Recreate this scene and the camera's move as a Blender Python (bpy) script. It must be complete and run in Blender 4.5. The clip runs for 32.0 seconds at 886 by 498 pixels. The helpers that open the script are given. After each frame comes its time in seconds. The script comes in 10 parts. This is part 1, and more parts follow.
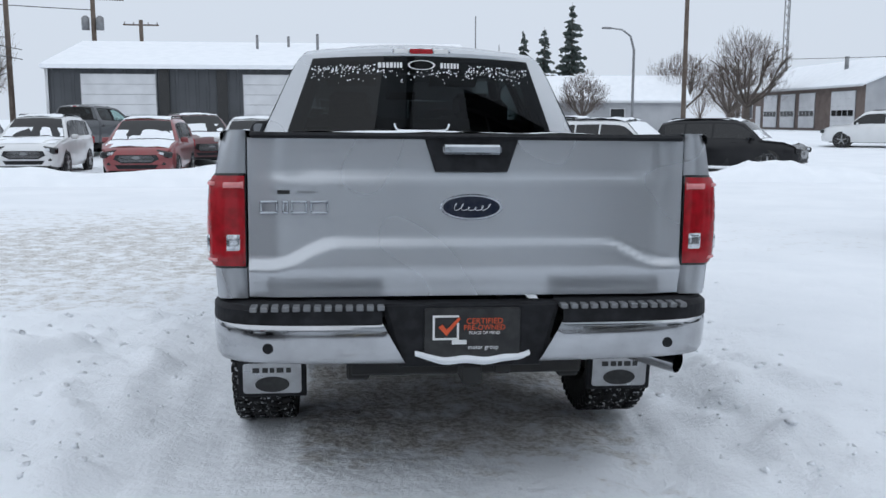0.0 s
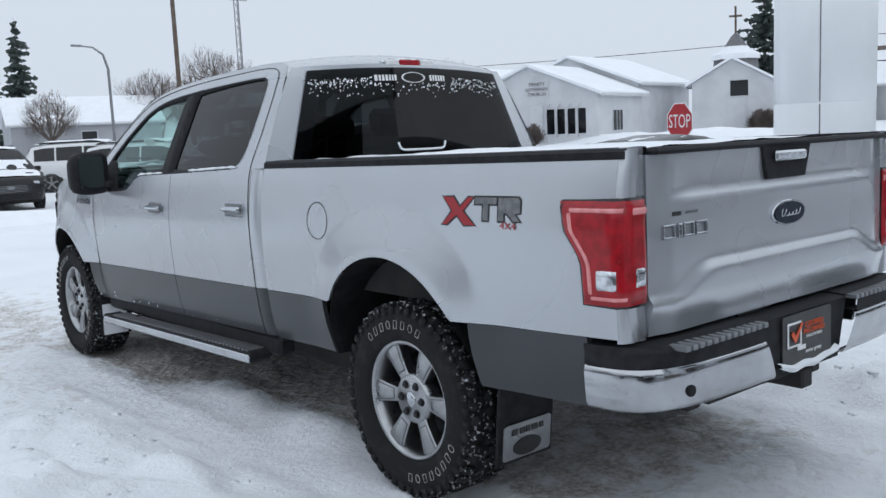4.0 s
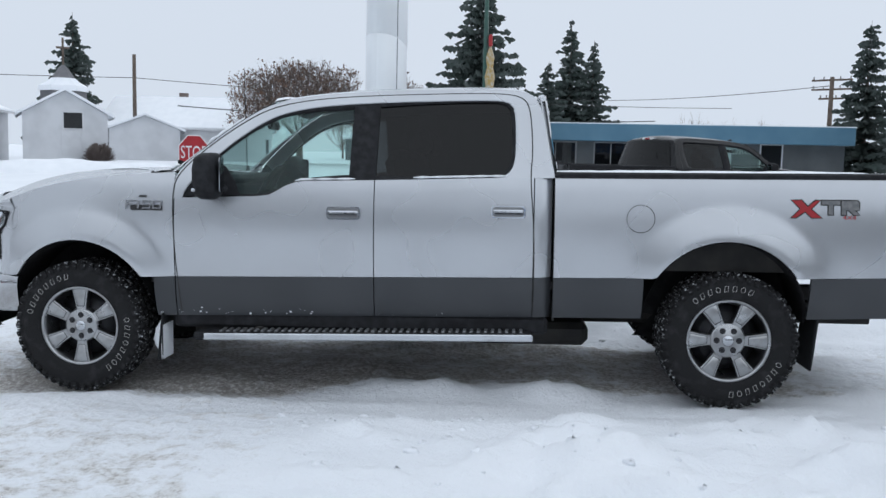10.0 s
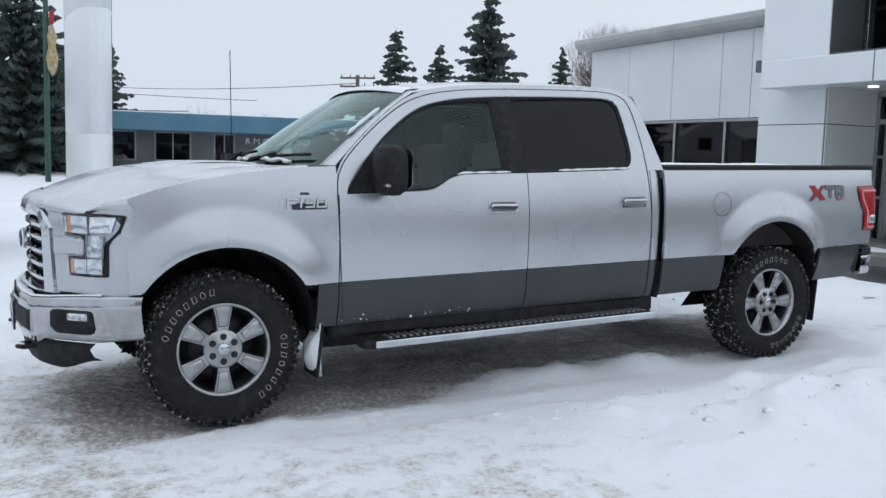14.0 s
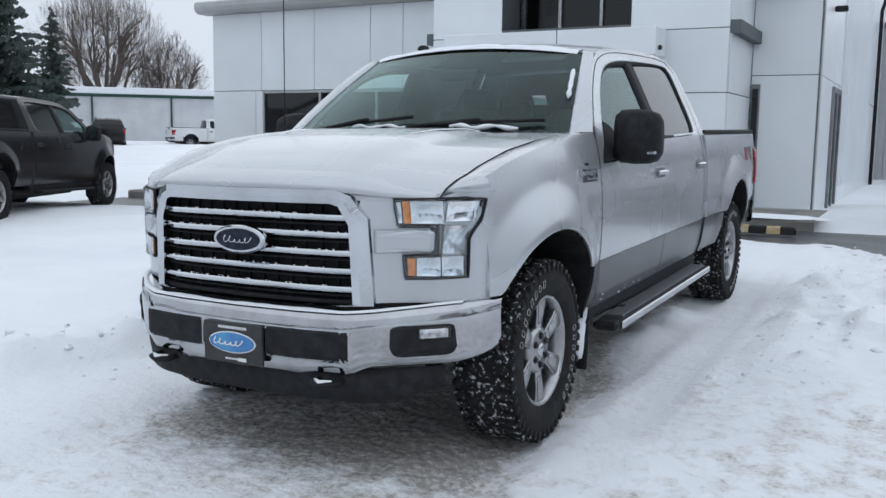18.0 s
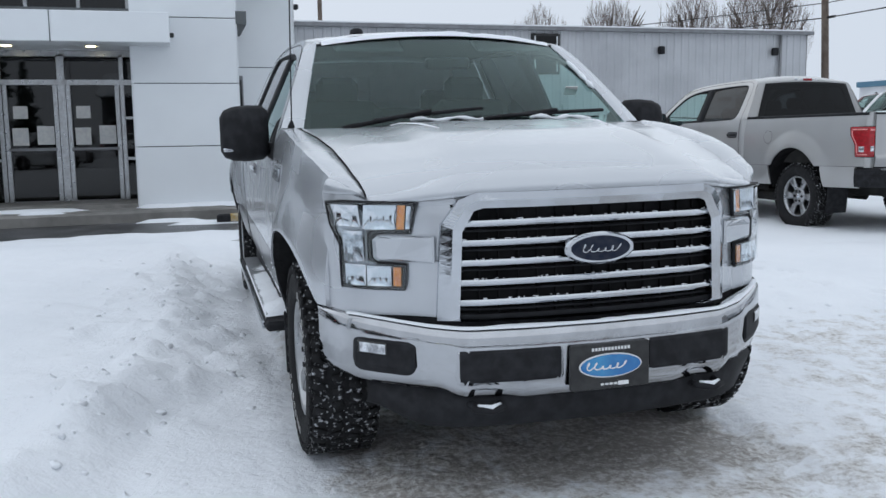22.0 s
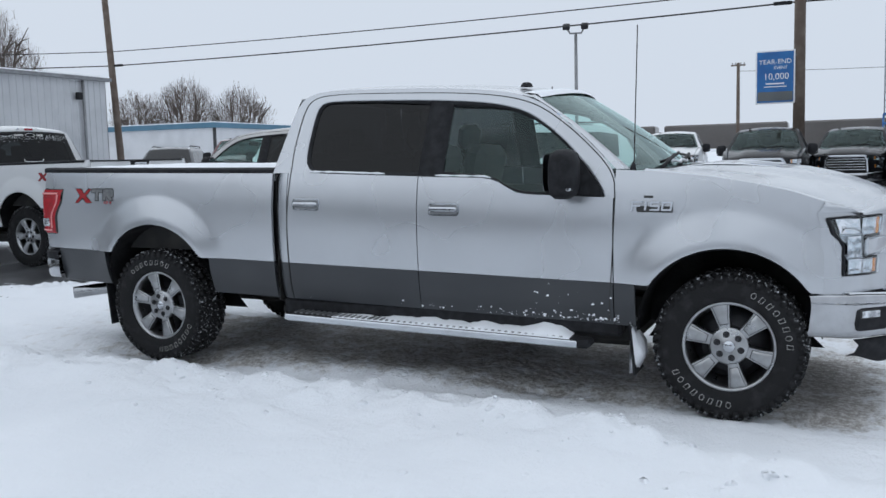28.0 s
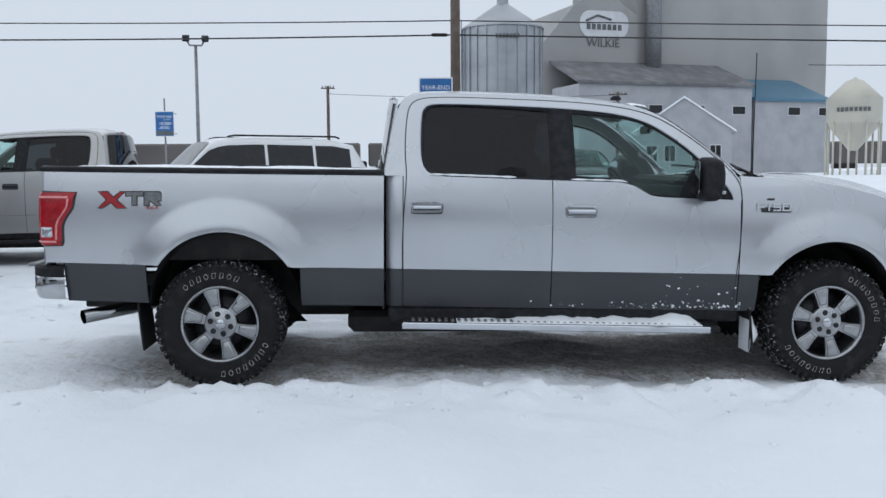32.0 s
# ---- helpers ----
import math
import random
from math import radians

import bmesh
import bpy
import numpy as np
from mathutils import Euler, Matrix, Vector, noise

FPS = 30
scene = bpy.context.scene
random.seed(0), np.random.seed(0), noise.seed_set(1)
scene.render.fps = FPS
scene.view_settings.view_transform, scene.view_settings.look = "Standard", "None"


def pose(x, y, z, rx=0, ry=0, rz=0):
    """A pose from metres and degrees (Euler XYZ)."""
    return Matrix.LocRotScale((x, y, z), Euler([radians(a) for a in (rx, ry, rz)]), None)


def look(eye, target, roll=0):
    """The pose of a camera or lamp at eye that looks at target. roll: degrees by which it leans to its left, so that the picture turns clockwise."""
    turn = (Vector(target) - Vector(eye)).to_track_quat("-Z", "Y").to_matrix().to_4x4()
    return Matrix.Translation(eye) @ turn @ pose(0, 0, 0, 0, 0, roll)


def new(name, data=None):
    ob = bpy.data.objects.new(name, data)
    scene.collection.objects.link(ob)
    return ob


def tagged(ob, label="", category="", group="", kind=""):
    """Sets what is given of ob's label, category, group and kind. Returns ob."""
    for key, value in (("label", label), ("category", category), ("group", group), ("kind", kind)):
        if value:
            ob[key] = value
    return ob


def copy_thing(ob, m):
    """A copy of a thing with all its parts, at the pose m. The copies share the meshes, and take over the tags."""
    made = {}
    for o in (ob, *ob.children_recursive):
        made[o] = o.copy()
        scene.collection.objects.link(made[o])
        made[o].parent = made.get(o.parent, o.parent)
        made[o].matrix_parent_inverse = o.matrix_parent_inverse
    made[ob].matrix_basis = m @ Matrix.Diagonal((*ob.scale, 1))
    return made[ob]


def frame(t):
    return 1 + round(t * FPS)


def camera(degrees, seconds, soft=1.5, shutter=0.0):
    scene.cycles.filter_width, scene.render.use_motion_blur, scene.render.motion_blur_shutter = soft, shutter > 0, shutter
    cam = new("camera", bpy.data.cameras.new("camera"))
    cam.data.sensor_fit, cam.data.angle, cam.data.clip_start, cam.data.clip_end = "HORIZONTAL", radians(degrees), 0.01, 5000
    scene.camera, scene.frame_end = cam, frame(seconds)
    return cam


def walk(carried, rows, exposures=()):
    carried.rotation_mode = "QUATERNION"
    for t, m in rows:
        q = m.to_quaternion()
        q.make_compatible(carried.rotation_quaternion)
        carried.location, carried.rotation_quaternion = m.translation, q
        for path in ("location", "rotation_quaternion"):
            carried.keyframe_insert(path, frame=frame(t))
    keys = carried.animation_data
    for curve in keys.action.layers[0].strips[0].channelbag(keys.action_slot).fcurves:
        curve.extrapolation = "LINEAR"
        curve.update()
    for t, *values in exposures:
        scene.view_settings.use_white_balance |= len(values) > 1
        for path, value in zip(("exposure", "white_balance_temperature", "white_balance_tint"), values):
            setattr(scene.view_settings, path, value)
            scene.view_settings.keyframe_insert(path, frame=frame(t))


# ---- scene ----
cam = camera(52.29, 32.0)
# seconds, eye, point looked at, lean
PATH = [
    (0, (-0.462, -6.436, 1.485), (-0.244, -4.468, 1.201), 0.03),
    (0.5, (-0.851, -6.298, 1.486), (-0.516, -4.345, 1.211), -0.48),
    (1, (-1.279, -6.147, 1.501), (-0.844, -4.212, 1.241), -0.85),
    (1.5, (-1.662, -5.952, 1.498), (-1.071, -4.061, 1.222), -0.77),
    (2, (-1.985, -5.719, 1.507), (-1.277, -3.869, 1.225), -1.12),
    (2.5, (-2.261, -5.488, 1.498), (-1.431, -3.691, 1.217), -1.0),
    (4.5, (-3.498, -4.613, 1.548), (-2.122, -3.187, 1.279), -2.58),
    (5, (-3.87, -4.337, 1.545), (-2.431, -2.974, 1.28), -1.82),
    (5.5, (-4.151, -3.968, 1.546), (-2.631, -2.695, 1.288), -1.37),
    (6, (-4.47, -3.592, 1.549), (-2.858, -2.434, 1.303), -0.62),
    (6.5, (-4.643, -3.212, 1.533), (-2.967, -2.147, 1.305), -1.2),
    (7, (-4.878, -2.856, 1.54), (-3.117, -1.931, 1.334), -1.0),
    (7.5, (-5.081, -2.489, 1.537), (-3.259, -1.688, 1.343), 0.1),
    (8, (-5.234, -2.082, 1.543), (-3.355, -1.424, 1.348), 0.62),
    (8.5, (-5.598, -1.677, 1.546), (-3.672, -1.182, 1.334), -0.05),
    (9, (-5.876, -1.325, 1.52), (-3.93, -0.938, 1.272), 0.14),
    (9.5, (-6.225, -1.013, 1.528), (-4.26, -0.728, 1.287), 1.17),
    (10, (-6.354, -0.647, 1.503), (-4.37, -0.509, 1.293), 1.31),
    (10.5, (-6.488, -0.195, 1.511), (-4.496, -0.189, 1.331), 0.77),
    (11, (-6.589, 0.291, 1.509), (-4.601, 0.176, 1.333), 1.09),
    (11.5, (-6.571, 0.778, 1.508), (-4.592, 0.546, 1.338), 0.92),
    (12, (-6.542, 1.297, 1.493), (-4.58, 0.946, 1.334), 0.7),
    (12.5, (-6.376, 1.778, 1.486), (-4.444, 1.288, 1.317), 0.51),
    (13, (-6.224, 2.304, 1.482), (-4.327, 1.695, 1.306), 0.43),
    (13.5, (-5.939, 2.746, 1.453), (-4.107, 1.968, 1.261), 1.24),
    (15.5, (-4.534, 4.315, 1.353), (-2.986, 3.067, 1.141), 1.26),
    (16, (-4.153, 4.604, 1.351), (-2.695, 3.252, 1.136), 1.84),
    (16.5, (-3.766, 4.937, 1.346), (-2.427, 3.468, 1.123), 1.99),
    (17, (-3.348, 5.216, 1.331), (-2.131, 3.646, 1.103), 1.71),
    (17.5, (-2.899, 5.5, 1.318), (-1.833, 3.824, 1.079), 1.73),
    (18, (-2.452, 5.686, 1.304), (-1.498, 3.944, 1.065), 0.91),
    (18.5, (-1.946, 5.825, 1.287), (-1.15, 4.006, 1.054), 0.8),
    (19, (-1.457, 5.864, 1.277), (-0.801, 3.988, 1.054), 0.25),
    (19.5, (-1.009, 5.948, 1.277), (-0.557, 4.014, 1.04), -0.64),
    (20, (-0.536, 5.948, 1.259), (-0.298, 3.979, 1.001), -0.06),
    (20.5, (-0.081, 5.924, 1.261), (-0.019, 3.941, 1.004), 0.11),
    (21, (0.412, 5.904, 1.274), (0.269, 3.926, 1.016), -0.58),
    (21.5, (0.872, 5.818, 1.284), (0.533, 3.863, 1.035), -0.33),
    (22, (1.399, 5.803, 1.307), (0.863, 3.894, 1.051), -0.8),
    (22.5, (1.913, 5.712, 1.308), (1.202, 3.859, 1.06), -0.86),
    (23, (2.421, 5.595, 1.287), (1.569, 3.804, 1.029), -0.09),
    (23.5, (2.889, 5.413, 1.28), (1.918, 3.686, 1.002), -0.07),
    (24, (3.343, 5.248, 1.306), (2.242, 3.596, 1.057), -0.16),
    (24.5, (3.787, 5.05, 1.319), (2.536, 3.506, 1.092), 0.57),
    (25, (4.15, 4.755, 1.328), (2.788, 3.306, 1.117), 0.16),
    (25.5, (4.521, 4.493, 1.302), (3.054, 3.149, 1.099), -0.62),
    (27.5, (5.795, 3.032, 1.423), (4.029, 2.118, 1.209), -1.51),
    (28, (6.003, 2.627, 1.418), (4.196, 1.793, 1.22), -1.47),
    (28.5, (6.201, 2.246, 1.413), (4.337, 1.552, 1.211), -0.42),
    (29, (6.386, 1.855, 1.418), (4.469, 1.319, 1.219), -0.81),
    (29.5, (6.475, 1.449, 1.412), (4.53, 1.024, 1.225), -1.4),
    (30, (6.592, 0.987, 1.403), (4.634, 0.649, 1.18), -1.27),
    (30.5, (6.646, 0.53, 1.387), (4.677, 0.271, 1.147), -1.22),
    (31, (6.744, 0.068, 1.389), (4.757, -0.049, 1.191), -0.95),
    (31.5, (6.79, -0.42, 1.384), (4.798, -0.416, 1.197), -0.47),
    (32, (6.742, -0.855, 1.388), (4.752, -0.752, 1.213), -0.38),
]
walk(cam, [(t, look(eye, target, roll)) for t, eye, target, roll in PATH],
     [(0.0, 0.02), (8.0, 0.04), (16.0, 0.06), (24.0, 0.0), (32.0, 0.0)])

# ---- light: a flat, snowy, overcast noon ----
world = bpy.data.worlds.new("overcast")
scene.world = world
world.use_nodes = True
wn, wl = world.node_tree.nodes, world.node_tree.links
wn.clear()
sky = wn.new("ShaderNodeTexSky")
sky.sky_type, sky.sun_disc = "NISHITA", False
sky.sun_elevation, sky.sun_rotation = radians(30), radians(160)
sky.air_density, sky.dust_density, sky.ozone_density = 1.0, 6.0, 1.0
grey = wn.new("ShaderNodeHueSaturation")
grey.inputs["Saturation"].default_value = 0.22
cloud = wn.new("ShaderNodeMix")
cloud.data_type = "RGBA"
cloud.inputs[0].default_value = 0.96
cloud.inputs[7].default_value = (6.6, 7.35, 8.42, 1)
back = wn.new("ShaderNodeBackground")
back.inputs["Strength"].default_value = 0.1
wout = wn.new("ShaderNodeOutputWorld")
wl.new(sky.outputs[0], grey.inputs["Color"])
wl.new(grey.outputs[0], cloud.inputs[6])
wl.new(cloud.outputs[2], back.inputs["Color"])
wl.new(back.outputs[0], wout.inputs[0])
sun = new("sun", bpy.data.lights.new("sun", "SUN"))
sun.data.energy, sun.data.angle, sun.data.color = 0.85, radians(140), (0.93, 0.98, 1.02)
sun.matrix_world = look((0, 0, 30), (0, 5, 10))


# ---- materials ----
def mat(name, col, rough=0.6, metal=0.0, var=0.0, scale=8.0, bump=0.0, bscale=60.0, coat=0.0, spec=0.5, object_random=0.0, col2=None, lo=0.4, hi=0.65, detail=6.0):
    """A surface with a coarse blend towards col2 (stains, wear) and a fine relief."""
    m = bpy.data.materials.new(name)
    m.use_nodes = True
    n, l = m.node_tree.nodes, m.node_tree.links
    b = n["Principled BSDF"]
    b.inputs["Base Color"].default_value = (*col, 1)
    b.inputs["Roughness"].default_value = rough
    b.inputs["Metallic"].default_value = metal
    b.inputs["Coat Weight"].default_value = coat
    b.inputs["Coat Roughness"].default_value = 0.08
    b.inputs["Specular IOR Level"].default_value = spec
    tc = n.new("ShaderNodeTexCoord")
    if var > 0 or col2:
        nz = n.new("ShaderNodeTexNoise")
        nz.inputs["Scale"].default_value, nz.inputs["Detail"].default_value = scale, detail
        l.new(tc.outputs["Object"], nz.inputs["Vector"])
        rp = n.new("ShaderNodeMapRange")
        rp.inputs["From Min"].default_value, rp.inputs["From Max"].default_value = lo, hi
        l.new(nz.outputs["Fac"], rp.inputs["Value"])
        mx = n.new("ShaderNodeMix")
        mx.data_type = "RGBA"
        c2 = col2 or tuple(max(0, c * (1 - var)) for c in col)
        mx.inputs[6].default_value, mx.inputs[7].default_value = (*col, 1), (*c2, 1)
        l.new(rp.outputs[0], mx.inputs[0])
        last = mx.outputs[2]
        if object_random:
            oi = n.new("ShaderNodeObjectInfo")
            hs = n.new("ShaderNodeHueSaturation")
            mr = n.new("ShaderNodeMapRange")
            mr.inputs["To Min"].default_value, mr.inputs["To Max"].default_value = 1 - object_random, 1 + object_random
            l.new(oi.outputs["Random"], mr.inputs["Value"])
            l.new(mr.outputs[0], hs.inputs["Value"])
            l.new(last, hs.inputs["Color"])
            last = hs.outputs[0]
        l.new(last, b.inputs["Base Color"])
        rr = n.new("ShaderNodeMapRange")
        rr.inputs["To Min"].default_value, rr.inputs["To Max"].default_value = rough * 0.85, min(1, rough * 1.2)
        l.new(nz.outputs["Fac"], rr.inputs["Value"])
        l.new(rr.outputs[0], b.inputs["Roughness"])
    if bump > 0:
        n2 = n.new("ShaderNodeTexNoise")
        n2.inputs["Scale"].default_value, n2.inputs["Detail"].default_value = bscale, 4
        l.new(tc.outputs["Object"], n2.inputs["Vector"])
        bp = n.new("ShaderNodeBump")
        bp.inputs["Strength"].default_value, bp.inputs["Distance"].default_value = bump, 0.02
        l.new(n2.outputs["Fac"], bp.inputs["Height"])
        l.new(bp.outputs[0], b.inputs["Normal"])
    return m


def glass_mat(name, tint, rough=0.02, ior=1.5, film=(1, 1, 1)):
    """A thin pane: tinted see-through with a mirror film by the angle."""
    m = bpy.data.materials.new(name)
    m.use_nodes = True
    n, l = m.node_tree.nodes, m.node_tree.links
    n.clear()
    tr, gl, fr, pw, ma, mx, out = (n.new("ShaderNode" + k) for k in ("BsdfTransparent", "BsdfGlossy", "LayerWeight", "Math", "Math", "MixShader", "OutputMaterial"))
    tr.inputs[0].default_value = (*tint, 1)
    gl.inputs["Roughness"].default_value = rough
    gl.inputs["Color"].default_value = (*film, 1)
    fr.inputs["Blend"].default_value = 0.5
    f0 = ((ior - 1) / (ior + 1)) ** 2
    pw.operation, ma.operation = "POWER", "MULTIPLY_ADD"
    pw.inputs[1].default_value = 5.0
    ma.inputs[1].default_value, ma.inputs[2].default_value = 1 - f0, f0
    l.new(fr.outputs["Facing"], pw.inputs[0])
    l.new(pw.outputs[0], ma.inputs[0])
    l.new(ma.outputs[0], mx.inputs[0])
    l.new(tr.outputs[0], mx.inputs[1])
    l.new(gl.outputs[0], mx.inputs[2])
    l.new(mx.outputs[0], out.inputs[0])
    return m


def paint_mat(name, col, metal=0.0, rough=0.3, grime=0.12, coat=0.8, dust=None):
    """Car paint with a thin film of road salt that thickens in patches."""
    m = mat(name, col, rough, metal, col2=dust or tuple(c * (1 - grime) for c in col), scale=2.2, lo=0.1, hi=0.9, coat=coat, detail=1.0)
    return m


M = dict(
    silver=paint_mat("silver_paint", (0.54, 0.56, 0.585), 0.68, 0.26, dust=(0.49, 0.505, 0.53), coat=0.3),
    lowgrey=paint_mat("grey_lower_paint", (0.034, 0.037, 0.042), 0.1, 0.36, coat=0.45, dust=(0.055, 0.058, 0.063)),
    whitep=paint_mat("white_paint", (0.72, 0.73, 0.74), 0.0, 0.32),
    blackp=paint_mat("black_paint", (0.008, 0.008, 0.010), 0.0, 0.25, dust=(0.016, 0.016, 0.017), coat=0.15),
    redp=paint_mat("red_paint", (0.25, 0.014, 0.018), 0.1, 0.3, dust=(0.2, 0.06, 0.06)),
    maroonp=paint_mat("maroon_paint", (0.10, 0.018, 0.022), 0.1, 0.35),
    greyp=paint_mat("dark_grey_paint", (0.09, 0.095, 0.105), 0.3, 0.35),
    tanp=paint_mat("pewter_paint", (0.46, 0.46, 0.465), 0.5, 0.35, dust=(0.40, 0.39, 0.375)),
    brownp=paint_mat("grey_brown_paint", (0.10, 0.09, 0.085), 0.3, 0.4),
    bluep=paint_mat("blue_paint", (0.04, 0.10, 0.16), 0.2, 0.35),
    chrome=mat("chrome", (0.56, 0.58, 0.61), 0.09, 1.0, col2=(0.43, 0.44, 0.46), scale=5, lo=0.45, hi=0.8, bump=0.03, bscale=40),
    dullchrome=mat("salted_chrome", (0.50, 0.51, 0.53), 0.10, 1.0, col2=(0.36, 0.365, 0.375), scale=5, lo=0.40, hi=0.72, bump=0.02, bscale=14),
    mirror=mat("door_mirror_glass", (0.38, 0.40, 0.43), 0.04, 1.0, col2=(0.34, 0.36, 0.39), scale=8),
    alloy=mat("cast_alloy", (0.43, 0.44, 0.45), 0.28, 1.0, col2=(0.35, 0.35, 0.355), scale=14, bump=0.02, bscale=60),
    pocket=mat("painted_wheel_pocket", (0.16, 0.165, 0.17), 0.4, 0.6, col2=(0.11, 0.11, 0.115), scale=20),
    liner=mat("arch_liner", (0.013, 0.013, 0.014), 0.95, col2=(0.022, 0.022, 0.023), scale=9, bump=0.3, bscale=30, spec=0.05),
    reflector=mat("lamp_chrome", (0.80, 0.82, 0.85), 0.06, 1.0, col2=(0.70, 0.72, 0.75), scale=9),
    lens=glass_mat("clear_lens", (0.94, 0.96, 0.97)),
    darkalloy=mat("dark_alloy", (0.04, 0.04, 0.045), 0.45, 0.5, var=0.3),
    blkplastic=mat("black_plastic", (0.017, 0.017, 0.019), 0.6, col2=(0.028, 0.029, 0.032), scale=20, bump=0.02, bscale=400, spec=0.12),
    blkgloss=mat("gloss_black", (0.008, 0.008, 0.009), 0.12, col2=(0.015, 0.015, 0.016), scale=10),
    dark=mat("dark_underside", (0.02, 0.02, 0.02), 0.85, col2=(0.04, 0.038, 0.036), scale=6),
    rubber=mat("tyre_rubber", (0.017, 0.017, 0.018), 0.85, col2=(0.034, 0.034, 0.036), scale=16, lo=0.52, hi=0.78, bump=0.25, bscale=90),
    tyrewhite=mat("raised_white_rubber", (0.50, 0.50, 0.49), 0.7, col2=(0.2, 0.2, 0.2), scale=30, lo=0.5, hi=0.7),
    redlens=mat("red_lens", (0.40, 0.006, 0.014), 0.25, col2=(0.26, 0.004, 0.008), scale=30, coat=0.4, spec=0.3),
    brightred=mat("bright_red_lens", (0.78, 0.30, 0.30), 0.25, coat=0.4, col2=(0.68, 0.2, 0.2), scale=30),
    clearlens=mat("lamp_reflector", (0.75, 0.77, 0.8), 0.1, 0.85, col2=(0.35, 0.36, 0.38), scale=26, lo=0.42, hi=0.6),
    amber=mat("amber_lens", (0.80, 0.27, 0.03), 0.15, coat=1.0, col2=(0.6, 0.16, 0.02), scale=40),
    emblem=mat("emblem_dark_blue", (0.012, 0.017, 0.035), 0.45, spec=0.15, col2=(0.03, 0.035, 0.05), scale=30),
    plateblue=mat("plate_blue", (0.02, 0.16, 0.42), 0.25, coat=0.6, col2=(0.05, 0.30, 0.55), scale=9),
    decalred=mat("decal_red", (0.33, 0.012, 0.018), 0.4, col2=(0.33, 0.015, 0.02), scale=40),
    decalgrey=mat("decal_grey", (0.12, 0.125, 0.13), 0.4, col2=(0.2, 0.2, 0.2), scale=40),
    seat=mat("grey_seat_cloth", (0.07, 0.07, 0.072), 0.9, col2=(0.1, 0.1, 0.1), scale=40),
    orange=mat("orange_print", (0.70, 0.10, 0.03), 0.5, col2=(0.6, 0.09, 0.03), scale=40),
    signblack=mat("sign_black", (0.012, 0.012, 0.013), 0.35, col2=(0.03, 0.03, 0.03), scale=20),
    signwhite=mat("sign_white", (0.8, 0.8, 0.8), 0.45, col2=(0.7, 0.7, 0.7), scale=20),
    paleblue=mat("faded_blue_paint", (0.22, 0.38, 0.52), 0.6, col2=(0.42, 0.52, 0.60), scale=1.5),
    signblue=mat("sign_blue", (0.012, 0.10, 0.30), 0.4, col2=(0.015, 0.14, 0.38), scale=2),
    stopred=mat("stop_red", (0.42, 0.012, 0.02), 0.4, col2=(0.36, 0.012, 0.02), scale=8),
    cabinglass=glass_mat("cabin_glass", (0.72, 0.86, 0.835), film=(0.82, 0.98, 0.96)),
    windscreen=glass_mat("windscreen_glass", (0.64, 0.80, 0.775), ior=1.56, film=(0.80, 0.98, 0.95)),
    privacy=glass_mat("privacy_glass", (0.05, 0.052, 0.056), ior=1.38),
    darkpane=glass_mat("building_glass", (0.10, 0.11, 0.12), ior=1.5),
    panel=mat("white_clad_panel", (0.80, 0.83, 0.85), 0.35, 0.05, col2=(0.72, 0.745, 0.77), scale=0.8, lo=0.3, hi=0.8, bump=0.03, bscale=8, object_random=0.03),
    soffit=mat("grey_fascia", (0.42, 0.43, 0.43), 0.5, col2=(0.36, 0.37, 0.37), scale=2),
    steel=mat("ribbed_steel_siding", (0.50, 0.51, 0.53), 0.45, 0.2, col2=(0.42, 0.43, 0.45), scale=0.7, bump=0.05, bscale=10),
    darksiding=mat("charcoal_siding", (0.05, 0.055, 0.062), 0.6, col2=(0.065, 0.07, 0.078), scale=0.6),
    whitedoor=mat("white_door", (0.62, 0.63, 0.65), 0.5, col2=(0.55, 0.56, 0.58), scale=1.2),
    stucco=mat("white_stucco", (0.62, 0.63, 0.65), 0.9, col2=(0.55, 0.56, 0.58), scale=0.9, bump=0.2, bscale=40),
    yellowwall=mat("pale_yellow_siding", (0.57, 0.55, 0.43), 0.8, col2=(0.53, 0.51, 0.40), scale=0.9),
    greywall=mat("grey_stucco", (0.40, 0.41, 0.43), 0.85, col2=(0.34, 0.35, 0.37), scale=0.6, bump=0.1, bscale=20),
    brick=mat("brown_brick", (0.17, 0.135, 0.12), 0.9, col2=(0.13, 0.10, 0.09), scale=1.4, object_random=0.1),
    teal=mat("blue_fascia_metal", (0.07, 0.17, 0.25), 0.5, 0.1, col2=(0.09, 0.20, 0.28), scale=0.8),
    slate=mat("slate_wall", (0.10, 0.11, 0.115), 0.85, col2=(0.13, 0.14, 0.145), scale=1.0),
    galv=mat("galvanised_steel", (0.36, 0.38, 0.40), 0.4, 0.6, col2=(0.28, 0.30, 0.32), scale=0.35, bump=0.05, bscale=6),
    concrete=mat("elevator_concrete", (0.36, 0.355, 0.35), 0.9, col2=(0.30, 0.30, 0.295), scale=0.12, bump=0.1, bscale=3),
    shingle=mat("dark_shingle", (0.13, 0.13, 0.135), 0.9, col2=(0.2, 0.2, 0.21), scale=0.7),
    cream=mat("cream_steel", (0.55, 0.53, 0.45), 0.4, 0.1, col2=(0.48, 0.46, 0.40), scale=0.6),
    wood=mat("pole_wood", (0.10, 0.075, 0.06), 0.9, col2=(0.15, 0.12, 0.10), scale=3, bump=0.3, bscale=12),
    bark=mat("bark", (0.09, 0.075, 0.065), 0.95, col2=(0.14, 0.12, 0.105), scale=4, bump=0.4, bscale=10),
    twig=mat("twigs", (0.12, 0.095, 0.085), 0.95, col2=(0.16, 0.13, 0.12), scale=2),
